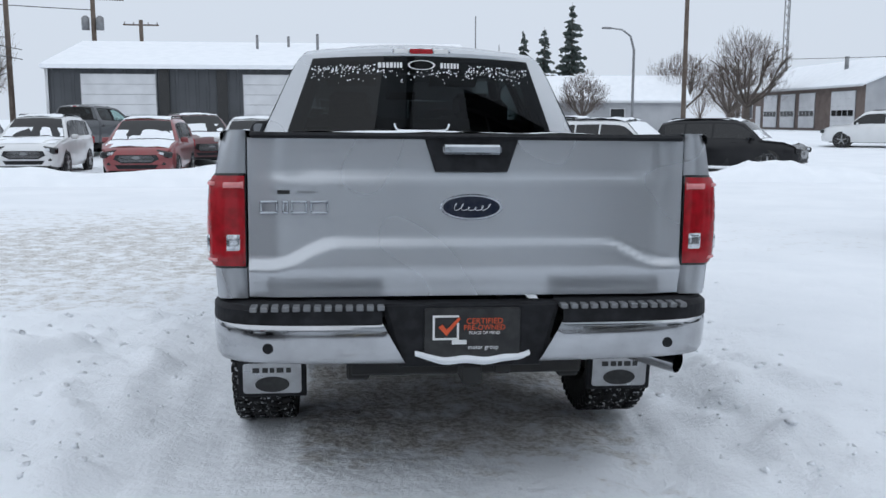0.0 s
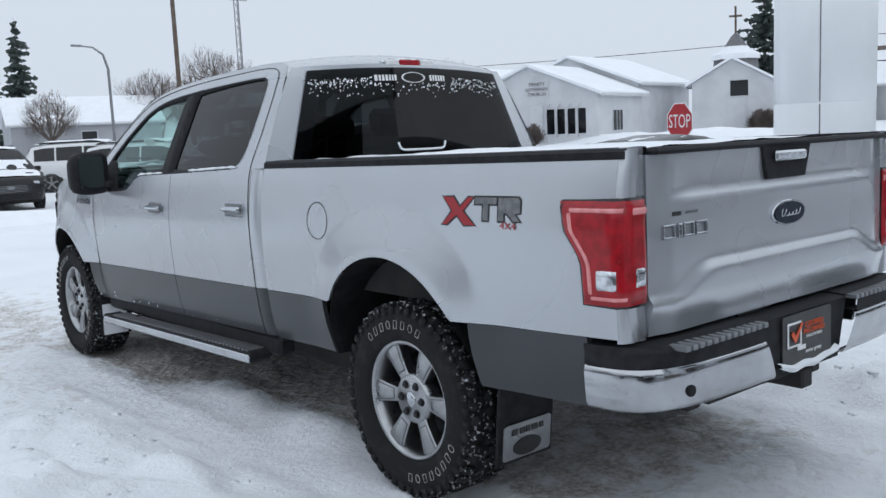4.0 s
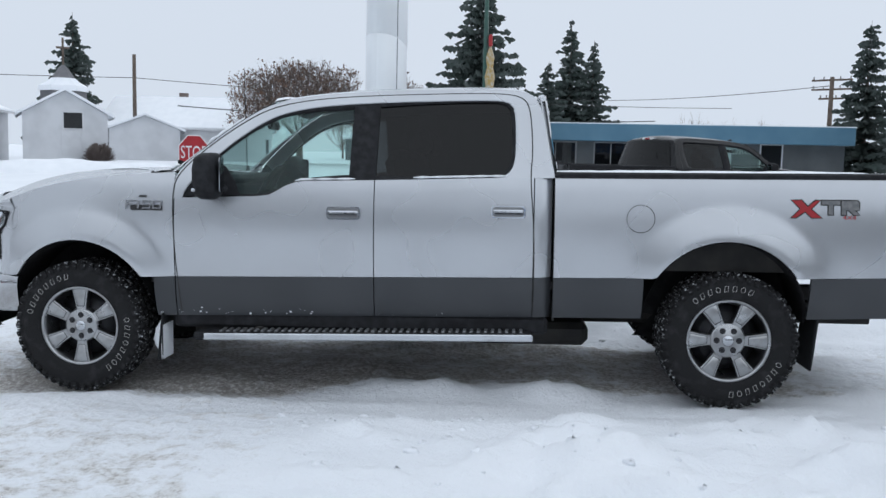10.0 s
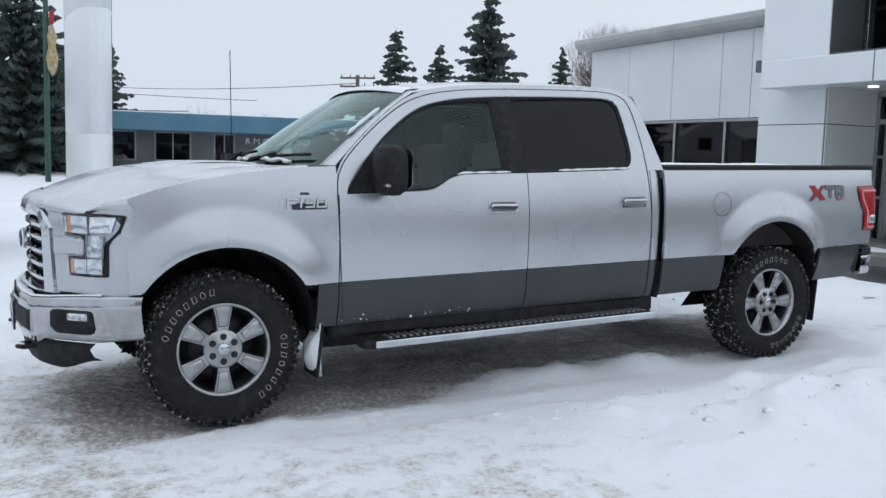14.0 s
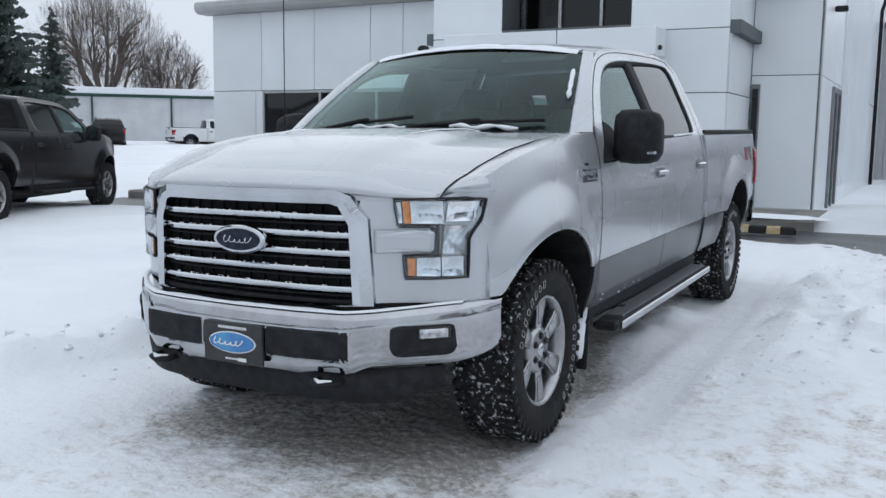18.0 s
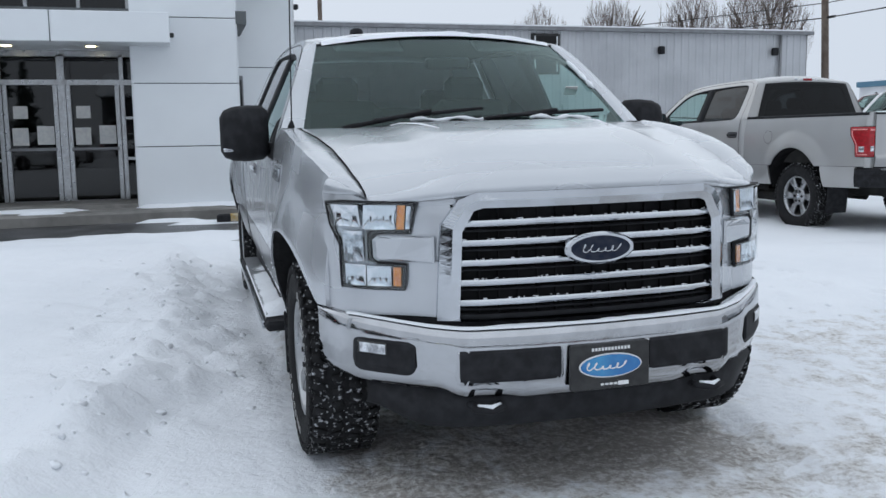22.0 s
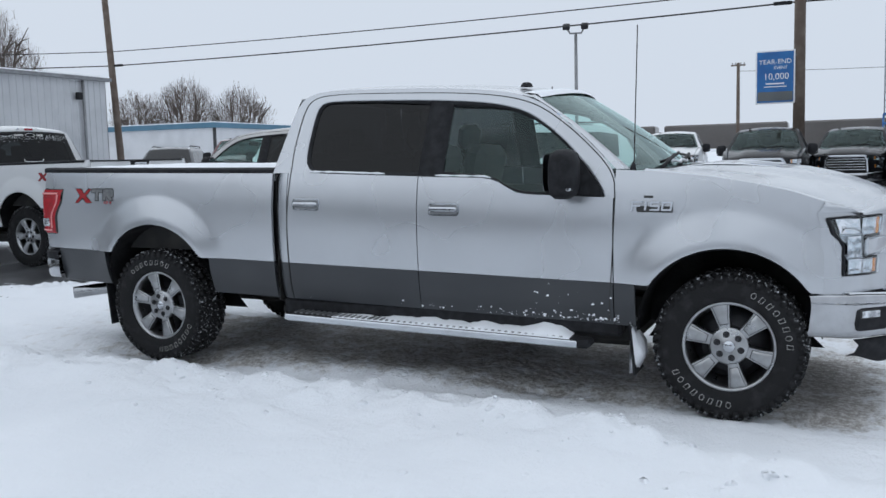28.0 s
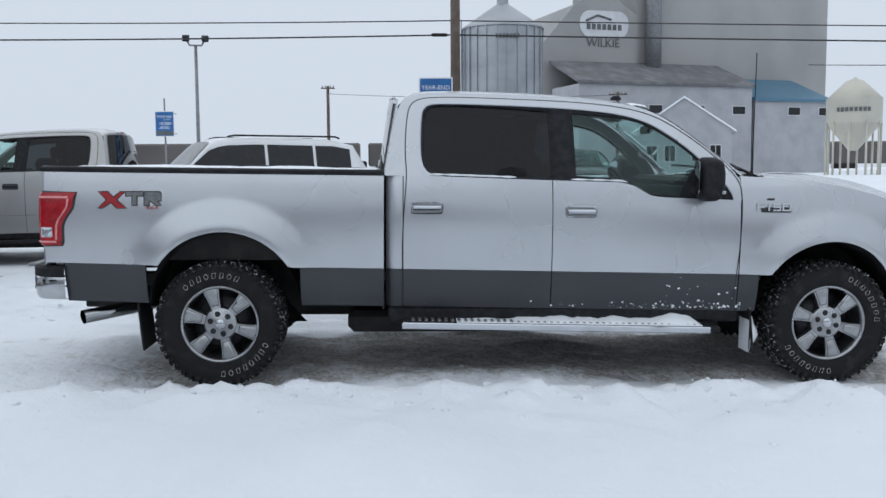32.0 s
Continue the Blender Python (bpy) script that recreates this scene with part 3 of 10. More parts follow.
def make_ground():
    def axis(lo, hi, step):
        a = list(np.arange(lo, hi + step / 2, step))
        s, v = step, hi
        out = []
        while v < 1700:
            s = min(s * 1.16, 160)
            v += s
            out.append(v)
        s, v, pre = step, lo, []
        while v > -1700:
            s = min(s * 1.16, 160)
            v -= s
            pre.append(v)
        return list(reversed(pre)) + a + out

    xs, ys = axis(-4.6, 4.8, 0.045), axis(-6.6, 5.2, 0.045)
    vs, pk = [], []
    for x in xs:
        for y in ys:
            far = max(abs(x), abs(y)) > 70
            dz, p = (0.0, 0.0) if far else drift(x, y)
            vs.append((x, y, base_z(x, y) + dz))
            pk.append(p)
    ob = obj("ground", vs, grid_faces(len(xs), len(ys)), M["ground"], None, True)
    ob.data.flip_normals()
    at = ob.data.attributes.new("packed_shade", "FLOAT", "POINT")
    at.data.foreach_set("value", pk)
    return tagged(ob, "snow-covered lot and street with packed gritty patches, shade tinted in under the truck", "snowy ground", kind="structure")


make_ground()


def snow_clods():
    """Broken lumps of snow along the pushed-up ridges on both sides of the truck."""
    rnd = random.Random(21)
    g = Geo()
    for k in range(900):
        if k % 2:
            y = rnd.uniform(-3.4, 2.4)
            x = 1.24 + 0.12 * fbm(0.3, y, 1.1, 3) + 0.50 * smooth01(0.4, 2.6, y) + rnd.gauss(0.30, 0.32)
        else:
            y = rnd.uniform(-4.4, 0.9)
            x = -1.36 - abs(rnd.gauss(0.15, 0.8))
        r = 0.006 + 0.030 * rnd.random() ** 4
        z = ground_z(x, y) - r * 0.3
        ph = rnd.uniform(0, 9)
        vs, nu, nv = [], 7, 5
        for i in range(nu):
            a = 2 * math.pi * i / nu
            for j in range(nv):
                b = math.pi * j / (nv - 1)
                q = r * (0.8 + 0.35 * math.sin(3 * a + ph) * math.sin(b * 2 + ph * 2) + 0.15 * math.cos(5 * b + ph))
                vs.append((x + q * math.sin(b) * math.cos(a) * 1.2, y + q * math.sin(b) * math.sin(a) * 1.2, z + q * math.cos(b) * 0.75))
        g.add(vs, grid_faces(nu, nv, closed=True))
    tagged(g.make("snow_clods", M["snow"], None, True), "loose broken clods of snow along the ridges", "snow clods", kind="stuff")


snow_clods()


def snow_heap(name, cx, cy, rx, ry, h, ang, seed, label, n=44, rough=0.35):
    """A ploughed heap of snow with a lumpy top, sitting in the ground."""
    vs = []
    ca, sa = math.cos(ang), math.sin(ang)
    for i in range(n):
        for j in range(n):
            u, v = -1 + 2 * i / (n - 1), -1 + 2 * j / (n - 1)
            x, y = cx + u * rx * ca - v * ry * sa, cy + u * rx * sa + v * ry * ca
            d = u * u + v * v
            top = max(0.0, 1 - d) ** 0.9 * (1 + rough * noise.fractal(Vector((u * 2.5 + seed, v * 2.5 * ry / rx + seed, seed)), 0.8, 2.1, 5))
            vs.append((x, y, base_z(x, y) - 0.12 + h * top))
    o = obj(name, vs, grid_faces(n, n), M["snow"], None, True)
    return tagged(o, label, "snow pile")


snow_heap("snow_bank", -2.5, 16.6, 10.5, 1.1, 0.55, 0.03, 3, "low ploughed snow bank along the parked cars", 60, 0.5)
snow_heap("snow_bank", 12.5, 18.6, 3.4, 1.2, 0.6, -0.2, 5, "ploughed snow bank by the street corner")
snow_heap("snow_pile", 32.5, 41.9, 2.5, 2.1, 1.75, 0.4, 7, "large lumpy pile of ploughed snow before the garages")
snow_heap("snow_bank", 37.0, 22.0, 9.0, 1.6, 0.75, -1.2, 9, "snow bank along the church lawn")

# ---- pickup trucks ----
WB = 1.994          # half the wheelbase
HUB = 0.395


def rake(y):
    return -0.0155 * y


SIDE = [(0.30, 0.86), (0.44, 0.915), (0.50, 0.948), (0.60, 0.974), (0.72, 0.988), (0.82, 0.996), (0.95, 1.002), (1.05, 1.003), (1.14, 0.998),
        (1.20, 0.990), (1.26, 0.981), (1.32, 0.969), (1.36, 0.955), (1.45, 0.915), (1.60, 0.845), (1.75, 0.775), (1.82, 0.735), (1.86, 0.70), (1.90, 0.66)]
SIDE_X = np.linspace(0.30, 1.90, 161)
SIDE_W = np.interp(SIDE_X, *zip(*SIDE))
SIDE_W = np.convolve(np.pad(SIDE_W, 4, mode="edge"), np.ones(9) / 9, mode="valid")
ARCH = ((1.978, 0.452, 0.49), (-1.957, 0.510, 0.485))


def half_width(y, z):
    """Half the body's width at a height and a station along it."""
    w = float(np.interp(z - rake(y), SIDE_X, SIDE_W))
    if y > 1.75:
        w -= 0.145 * min(1.25, (y - 1.75) / 0.85) ** 2
    if y < -2.2:
        w -= 0.055 * ((-2.2 - y) / 0.9) ** 2
    for ya, za, ra in ARCH:
        r = math.hypot(y - ya, (z - za) * 0.98)
        if z > za - 0.1 and r < 0.70:
            up = (z - za) / max(r, 0.01)
            w += 0.046 * min(1.0, max(0.0, (0.672 - r) / 0.165)) * (0.25 + 0.75 * smooth01(0.05, 0.75, up))
    return w


def arch_z(y):
    """The height of a wheel opening's edge above a station, or none."""
    for ya, za, ra in ARCH:
        if abs(y - ya) < ra:
            return za + math.sqrt(max(0, ra * ra - (y - ya) ** 2))
    return None


def side_panel(name, ya, yb, bottom, top, material, parent, sgn, rows=16, slant=0.0, inset=0.0, label="", tuck=None):
    """A stretch of the body side between two stations: columns of points from bottom(y) to top(y), with a turned-in rim."""
    stations = set(np.linspace(ya, yb, max(4, int(abs(yb - ya) / 0.05))))
    for yc, zc, rc in ARCH:
        for k in range(33):
            s = yc + rc * math.cos(math.pi * k / 32)
            if min(ya, yb) < s < max(ya, yb):
                stations.add(s)
    st = sorted(stations)
    vs = []
    for y in st:
        z0, z1 = bottom(y), top(y)
        z1 = max(z1, z0 + 0.003)
        for j in range(rows):
            z = z0 + (z1 - z0) * j / (rows - 1)
            yy = y + slant * (z - 1.0)
            vs.append((sgn * (half_width(yy, z) - inset - (tuck(yy) if tuck else 0.0)), yy, z))
    f = grid_faces(len(st), rows)
    n0 = len(vs)
    rim = [i * rows for i in range(len(st))] + [(len(st) - 1) * rows + j for j in range(1, rows)] + [i * rows + rows - 1 for i in range(len(st) - 2, -1, -1)] + [j for j in range(rows - 2, 0, -1)]
    for i in rim:
        vs.append(vs[i])
    n1 = len(vs)
    for i in rim:
        x, y, z = vs[i]
        vs.append((x - sgn * 0.022, y, z))
    for k in range(len(rim)):
        k2 = (k + 1) % len(rim)
        f.append((n0 + k, n0 + k2, n1 + k2, n1 + k))
    if sgn > 0:
        f = [tuple(reversed(q)) for q in f]
    ob = obj(name, vs, f, material, parent, True, label)
    return ob


BELT = [(-0.945, 1.352), (-0.56, 1.348), (0.13, 1.327), (0.58, 1.318), (0.66, 1.298), (0.77, 1.234), (0.85, 1.222), (1.313, 1.208), (1.372, 1.205)]
OPEN_IN = [(1.313, 1.208), (1.30, 1.26), (1.10, 1.49), (0.90, 1.645), (0.757, 1.722), (0.55, 1.77), (0.24, 1.797), (-0.25, 1.815), (-0.60, 1.820), (-0.68, 1.805),
           (-0.705, 1.75), (-0.712, 1.55), (-0.705, 1.42), (-0.66, 1.362), (-0.56, 1.348)]
OPEN_OUT = [(1.372, 1.205), (1.37, 1.36), (1.17, 1.545), (0.95, 1.715), (0.80, 1.797), (0.57, 1.848), (0.24, 1.876), (-0.25, 1.893), (-0.64, 1.896), (-0.80, 1.875),
            (-0.86, 1.80), (-0.90, 1.60), (-0.925, 1.45), (-0.94, 1.39), (-0.945, 1.352)]


def tone(y):
    return 0.745 + rake(y)


def wheel_mesh(lod=0):
    """One wheel about the x axis, its outside towards +x: returns the tyre, its raised marks and the rim's pieces."""
    R, hw = 0.405, 0.137
    tyre = Geo()
    prof = [(0.236, -hw * 0.72), (0.262, -hw * 0.98), (0.32, -hw * 1.03), (0.375, -hw * 0.98), (R - 0.012, -hw * 0.86), (R - 0.006, -hw * 0.4), (R - 0.004, 0), (R - 0.006, hw * 0.4),
            (R - 0.012, hw * 0.86), (0.375, hw * 0.98), (0.335, hw * 1.04), (0.29, hw * 1.03), (0.255, hw * 0.95), (0.236, hw * 0.72)]
    lathe(tyre, prof, 56)
    n, tread = 46, Geo()
    for k in range(n):
        for row, (xo, w, ln) in enumerate(((-0.105, 0.05, 0.032), (-0.04, 0.045, 0.034), (0.028, 0.045, 0.034), (0.1, 0.055, 0.032))):
            a = 2 * math.pi * (k + 0.5 * (row % 2)) / n
            m = Matrix.Rotation(a, 4, "X") @ Matrix.Translation((xo, 0, R - 0.004)) @ Matrix.Rotation(0.35 * (-1) ** row, 4, "Z")
            v, f = chamfer_box(w, ln, 0.016, 0.0)
            tread.add([m @ Vector(p) for p in v], f)
    for k in range(n):
        a = 2 * math.pi * (k + 0.25) / n
        for s in (-1, 1):
            m = Matrix.Rotation(a, 4, "X") @ Matrix.Translation((s * (hw * 0.99), 0, R - 0.028))
            v, f = chamfer_box(0.012, 0.028, 0.035, 0.0)
            tread.add([m @ Vector(p) for p in v], f)
    letters = []
    for a0, count in ((0, 8), (155, 8)):
        for k in range(count):
            a = radians(a0 + (k - (count - 1) / 2) * 8.8)
            if k % 3 == 0:
                ring = [(0.0125 * math.cos(t), 0.0165 * math.sin(t)) for t in np.linspace(0, 2 * math.pi, 17)]
            else:
                ring = [(-0.013, -0.016), (-0.008, 0.016), (0.013, 0.016), (0.008, -0.016), (-0.013, -0.016)]
            m = Matrix.Rotation(-a, 4, "X")
            marks = Geo()
            tube(marks, [m @ Vector((hw * 1.035 + 0.0008, u, 0.318 + v)) for u, v in ring], 0.0015, 4, False)
            letters.append(marks)
    rim = Geo()
    lathe(rim, [(0.246, hw * 0.66), (0.252, hw * 0.86), (0.243, hw * 0.90), (0.232, hw * 0.84), (0.222, hw * 0.5), (0.205, -hw * 0.3), (0.20, -hw * 0.6)], 56)
    disc = Geo()
    lathe(disc, [(0.0, 0.012), (0.16, 0.012), (0.165, 0.0), (0.20, -0.02), (0.21, -0.05)], 40)
    spokes, grooves, faces = [], [], []
    for k in range(6):
        rot = Matrix.Rotation(-2 * math.pi * k / 6, 4, "X")
        for sec, grow, out in (([(0.07, 0.030, 0.088), (0.11, 0.032, 0.093), (0.17, 0.041, 0.100), (0.244, 0.057, 0.105)], 1.0, spokes),
                               ([(0.119, 0.0240, 0.0945), (0.123, 0.0262, 0.0965), (0.17, 0.0340, 0.1030), (0.238, 0.0475, 0.1070), (0.240, 0.047, 0.1065)], 1.0, grooves),
                               ([(0.124, 0.0215, 0.0965), (0.127, 0.0230, 0.0985), (0.17, 0.0300, 0.1045), (0.233, 0.043, 0.109), (0.236, 0.042, 0.107)], 1.0, faces)):
            vs = []
            for r, w, x in sec:
                d = 0.045 if out is spokes else 0.006
                for yy, xx in ((-w, x - d), (-w * 0.97, x - 0.003), (-w * 0.90, x), (-w * 0.4, x + 0.001), (w * 0.4, x + 0.001), (w * 0.90, x), (w * 0.97, x - 0.003), (w, x - d)):
                    vs.append(rot @ Vector((xx, yy, r)))
            out.append(Geo().add(vs, grid_faces(len(sec), 8)))
    hub = Geo()
    lathe(hub, [(0.0, 0.104), (0.036, 0.104), (0.040, 0.101), (0.092, 0.099), (0.102, 0.094), (0.110, 0.075), (0.105, 0.03)], 36)
    nuts = []
    for k in range(6):
        a = 2 * math.pi * k / 6
        nuts.append(Geo())
        lathe(nuts[-1], [(0.0, 0.113), (0.0095, 0.113), (0.012, 0.110), (0.0125, 0.1015), (0.0185, 0.1012), (0.019, 0.09)], 12, at=(0, 0.066 * math.sin(a), 0.066 * math.cos(a)))
    cap = Geo()
    lathe(cap, [(0.0, 0.111), (0.030, 0.110), (0.033, 0.106), (0.034, 0.10)], 24)
    return tyre, tread, letters, rim, disc, spokes, grooves, faces, hub, nuts, cap


WHEEL_CACHE = {}


def add_wheel(parent, x, y, z, name="wheel", spin=0.0, rim_mat="alloy", marks=True, turn=0.0):
    if not WHEEL_CACHE:
        keys = ("tyre", "tread", "marks", "rim", "disc", "spokes", "grooves", "faces", "hub", "nuts", "cap")
        for k, g in [(k + str(i) if isinstance(g, list) else k, q) for k, g in zip(keys, wheel_mesh()) for i, q in enumerate(g if isinstance(g, list) else [g])]:
            me = bpy.data.meshes.new("wheel_" + k)
            me.from_pydata(g.v, [], g.f)
            if k[:4] not in ("mark", "spok", "nuts"):
                me.shade_smooth()
            WHEEL_CACHE[k] = me
    def inst(nm, key, material, par):
        me = WHEEL_CACHE[key]
        ck = (key, material)
        if ck not in WHEEL_CACHE:
            me = me.copy()
            me.materials.append(M[material])
            WHEEL_CACHE[ck] = me
        ob = new(nm, WHEEL_CACHE[ck])
        ob.parent = par
        return ob
    w = inst("wheel", "rim", rim_mat, parent)
    s = 1 if x > 0 else -1
    w.matrix_basis = Matrix.Translation((x, y, z)) @ Matrix.Rotation(0 if s > 0 else math.pi, 4, "Z") @ Matrix.Rotation(spin, 4, "X")
    tagged(w, "six-spoke polished alloy wheel")
    ty = inst("tyre", "tyre", "rubber", w)
    tagged(inst("tread_blocks", "tread", "rubber", ty), "snow-packed tread blocks", kind="stuff")
    if marks:
        for k in range(16):
            inst("tyre_mark", "marks" + str(k), "tyrewhite", w).matrix_basis = Matrix.Rotation(turn - spin, 4, "X")
    inst("brake_disc", "disc", "darkalloy", w)
    for k in range(6):
        sp = inst("spoke", "spokes" + str(k), rim_mat, w)
        if marks:
            inst("spoke_groove", "grooves" + str(k), "pocket", sp)
        inst("spoke_face", "faces" + str(k), rim_mat, sp)
    inst("hub", "hub", rim_mat, w)
    for k in range(6):
        inst("lug_nut", "nuts" + str(k), "darkalloy", w)
    inst("centre_cap", "cap", "chrome", w)
    return w


def oval(cx, cz, a, b, n=40):
    return [(cx + a * math.cos(2 * math.pi * k / n), cz + b * math.sin(2 * math.pi * k / n)) for k in range(n)]


def rrect(cx, cz, w, h, r, n=5):
    pts = []
    for sx, sz, a0 in ((1, 1, 0), (-1, 1, 90), (-1, -1, 180), (1, -1, 270)):
        for k in range(n + 1):
            a = radians(a0 + 90 * k / n)
            pts.append((cx + sx * (w / 2 - r) + r * math.cos(a), cz + sz * (h / 2 - r) + r * math.sin(a)))
    return pts


NOSE = [(0.0, 2.872), (0.25, 2.862), (0.42, 2.838), (0.53, 2.800), (0.60, 2.738), (0.67, 2.692), (0.76, 2.645), (0.83, 2.590), (0.88, 2.525), (0.908, 2.44)]
BUMP = [(0.0, 2.945), (0.30, 2.932), (0.50, 2.900), (0.62, 2.835), (0.70, 2.765), (0.78, 2.690), (0.86, 2.600), (0.915, 2.50), (0.938, 2.40)]


def nose_y(x):
    return lerp_table(NOSE, abs(x))


def bump_y(x):
    return lerp_table(BUMP, abs(x))


def script(cx, cz, a, h, place):
    """One looping pen stroke: a plain stand-in for a written emblem."""
    pts = []
    for k in range(91):
        t = k / 90
        ph = t * 5.5 * 2 * math.pi
        tall = lerp_table([(0, 1.0), (0.22, 0.95), (0.34, 0.42), (0.72, 0.42), (0.86, 1.0), (1.0, 0.8)], t)
        pts.append(place(cx + a * (2 * t - 1) + 0.10 * a * math.cos(ph) + 0.10 * a * tall * math.sin(ph), cz + h * (tall * (0.5 + 0.5 * math.sin(ph)) * 1.5 - 0.62)))
    return pts


def wrap_plate(name, poly, base, depth, material, parent, bev=0.006, label="", smooth=False):
    """A front-facing plate whose outline bends with the nose or bumper: base(x) gives the y of the surface."""
    g = Geo()
    plate(g, poly, depth, lambda u, v, w: (u, base(u) + w, v), bev)
    return g.make(name, material, parent, smooth, label)


def wrap_strip(g, x0, x1, za, zb, base, off, thick, n=24):
    """A bar across the front from x0 to x1 with height za..zb, following base(x)."""
    vs = []
    for k in range(n):
        x = x0 + (x1 - x0) * k / (n - 1)
        y = base(x) + off
        a, b = (za(x), zb(x)) if callable(za) else (za, zb)
        h = b - a
        for yy, zz in ((y - thick, a), (y - thick * 0.15, a), (y, a + h * 0.3), (y, a + h * 0.7), (y - thick * 0.15, b), (y - thick, b)):
            vs.append((x, yy, zz))
    return g.add(vs, grid_faces(n, 6))


def wrap_panel(name, x0, x1, zlo, zhi, base, off, material, parent, label="", n=14, rim=0.02):
    """A curved panel on the front between x0 and x1, with its edge turned in; zlo and zhi are heights along it."""
    if x0 > x1:
        x0, x1 = x1, x0
    vs, rows = [], 5
    for k in range(n):
        x = x0 + (x1 - x0) * k / (n - 1)
        a, b = zlo(x), zhi(x)
        for j in range(rows):
            vs.append((x, base(x) + off, a + (b - a) * j / (rows - 1)))
    f = grid_faces(n, rows)
    n0 = len(vs)
    loop = [k * rows for k in range(n)] + [(n - 1) * rows + j for j in range(1, rows)] + [k * rows + rows - 1 for k in range(n - 2, -1, -1)] + [j for j in range(rows - 2, 0, -1)]
    for i in loop:
        x, y, z = vs[i]
        vs.append((x, y - rim, z))
    for k in range(len(loop)):
        k2 = (k + 1) % len(loop)
        f.append((loop[k], n0 + k, n0 + k2, loop[k2]))
    return obj(name, vs, f, material, parent, False, label)


def seam(g, pts, sgn, w=0.0035):
    """A dark shut line along points (y, z) of the body side."""
    vs = []
    p = resample(pts, max(8, int(len(pts) * 8)))
    for i, (y, z) in enumerate(p):
        y2, z2 = p[min(i + 1, len(p) - 1)]
        y1, z1 = p[max(i - 1, 0)]
        d = math.hypot(y2 - y1, z2 - z1) or 1
        ny, nz = -(z2 - z1) / d * w, (y2 - y1) / d * w
        x = half_width(y, z) + 0.0015
        vs += [(sgn * x, y - ny, z - nz), (sgn * x, y + ny, z + nz)]
    f = grid_faces(len(p), 2)
    return g.add(vs, f if sgn < 0 else [tuple(reversed(q)) for q in f])


def on_side(sgn, off):
    """Turns (y, z, depth) into a point on the body side."""
    return lambda u, v, w: (sgn * (half_width(u, v) + off + w), u, v)


def side_plate(name, poly, depth, off, sgn, material, parent, bev=0.002, label=""):
    g = Geo()
    plate(g, poly, depth, on_side(sgn, off), bev)
    if sgn > 0:
        g.f = [tuple(reversed(q)) for q in g.f]
    return g.make(name, material, parent, False, label)


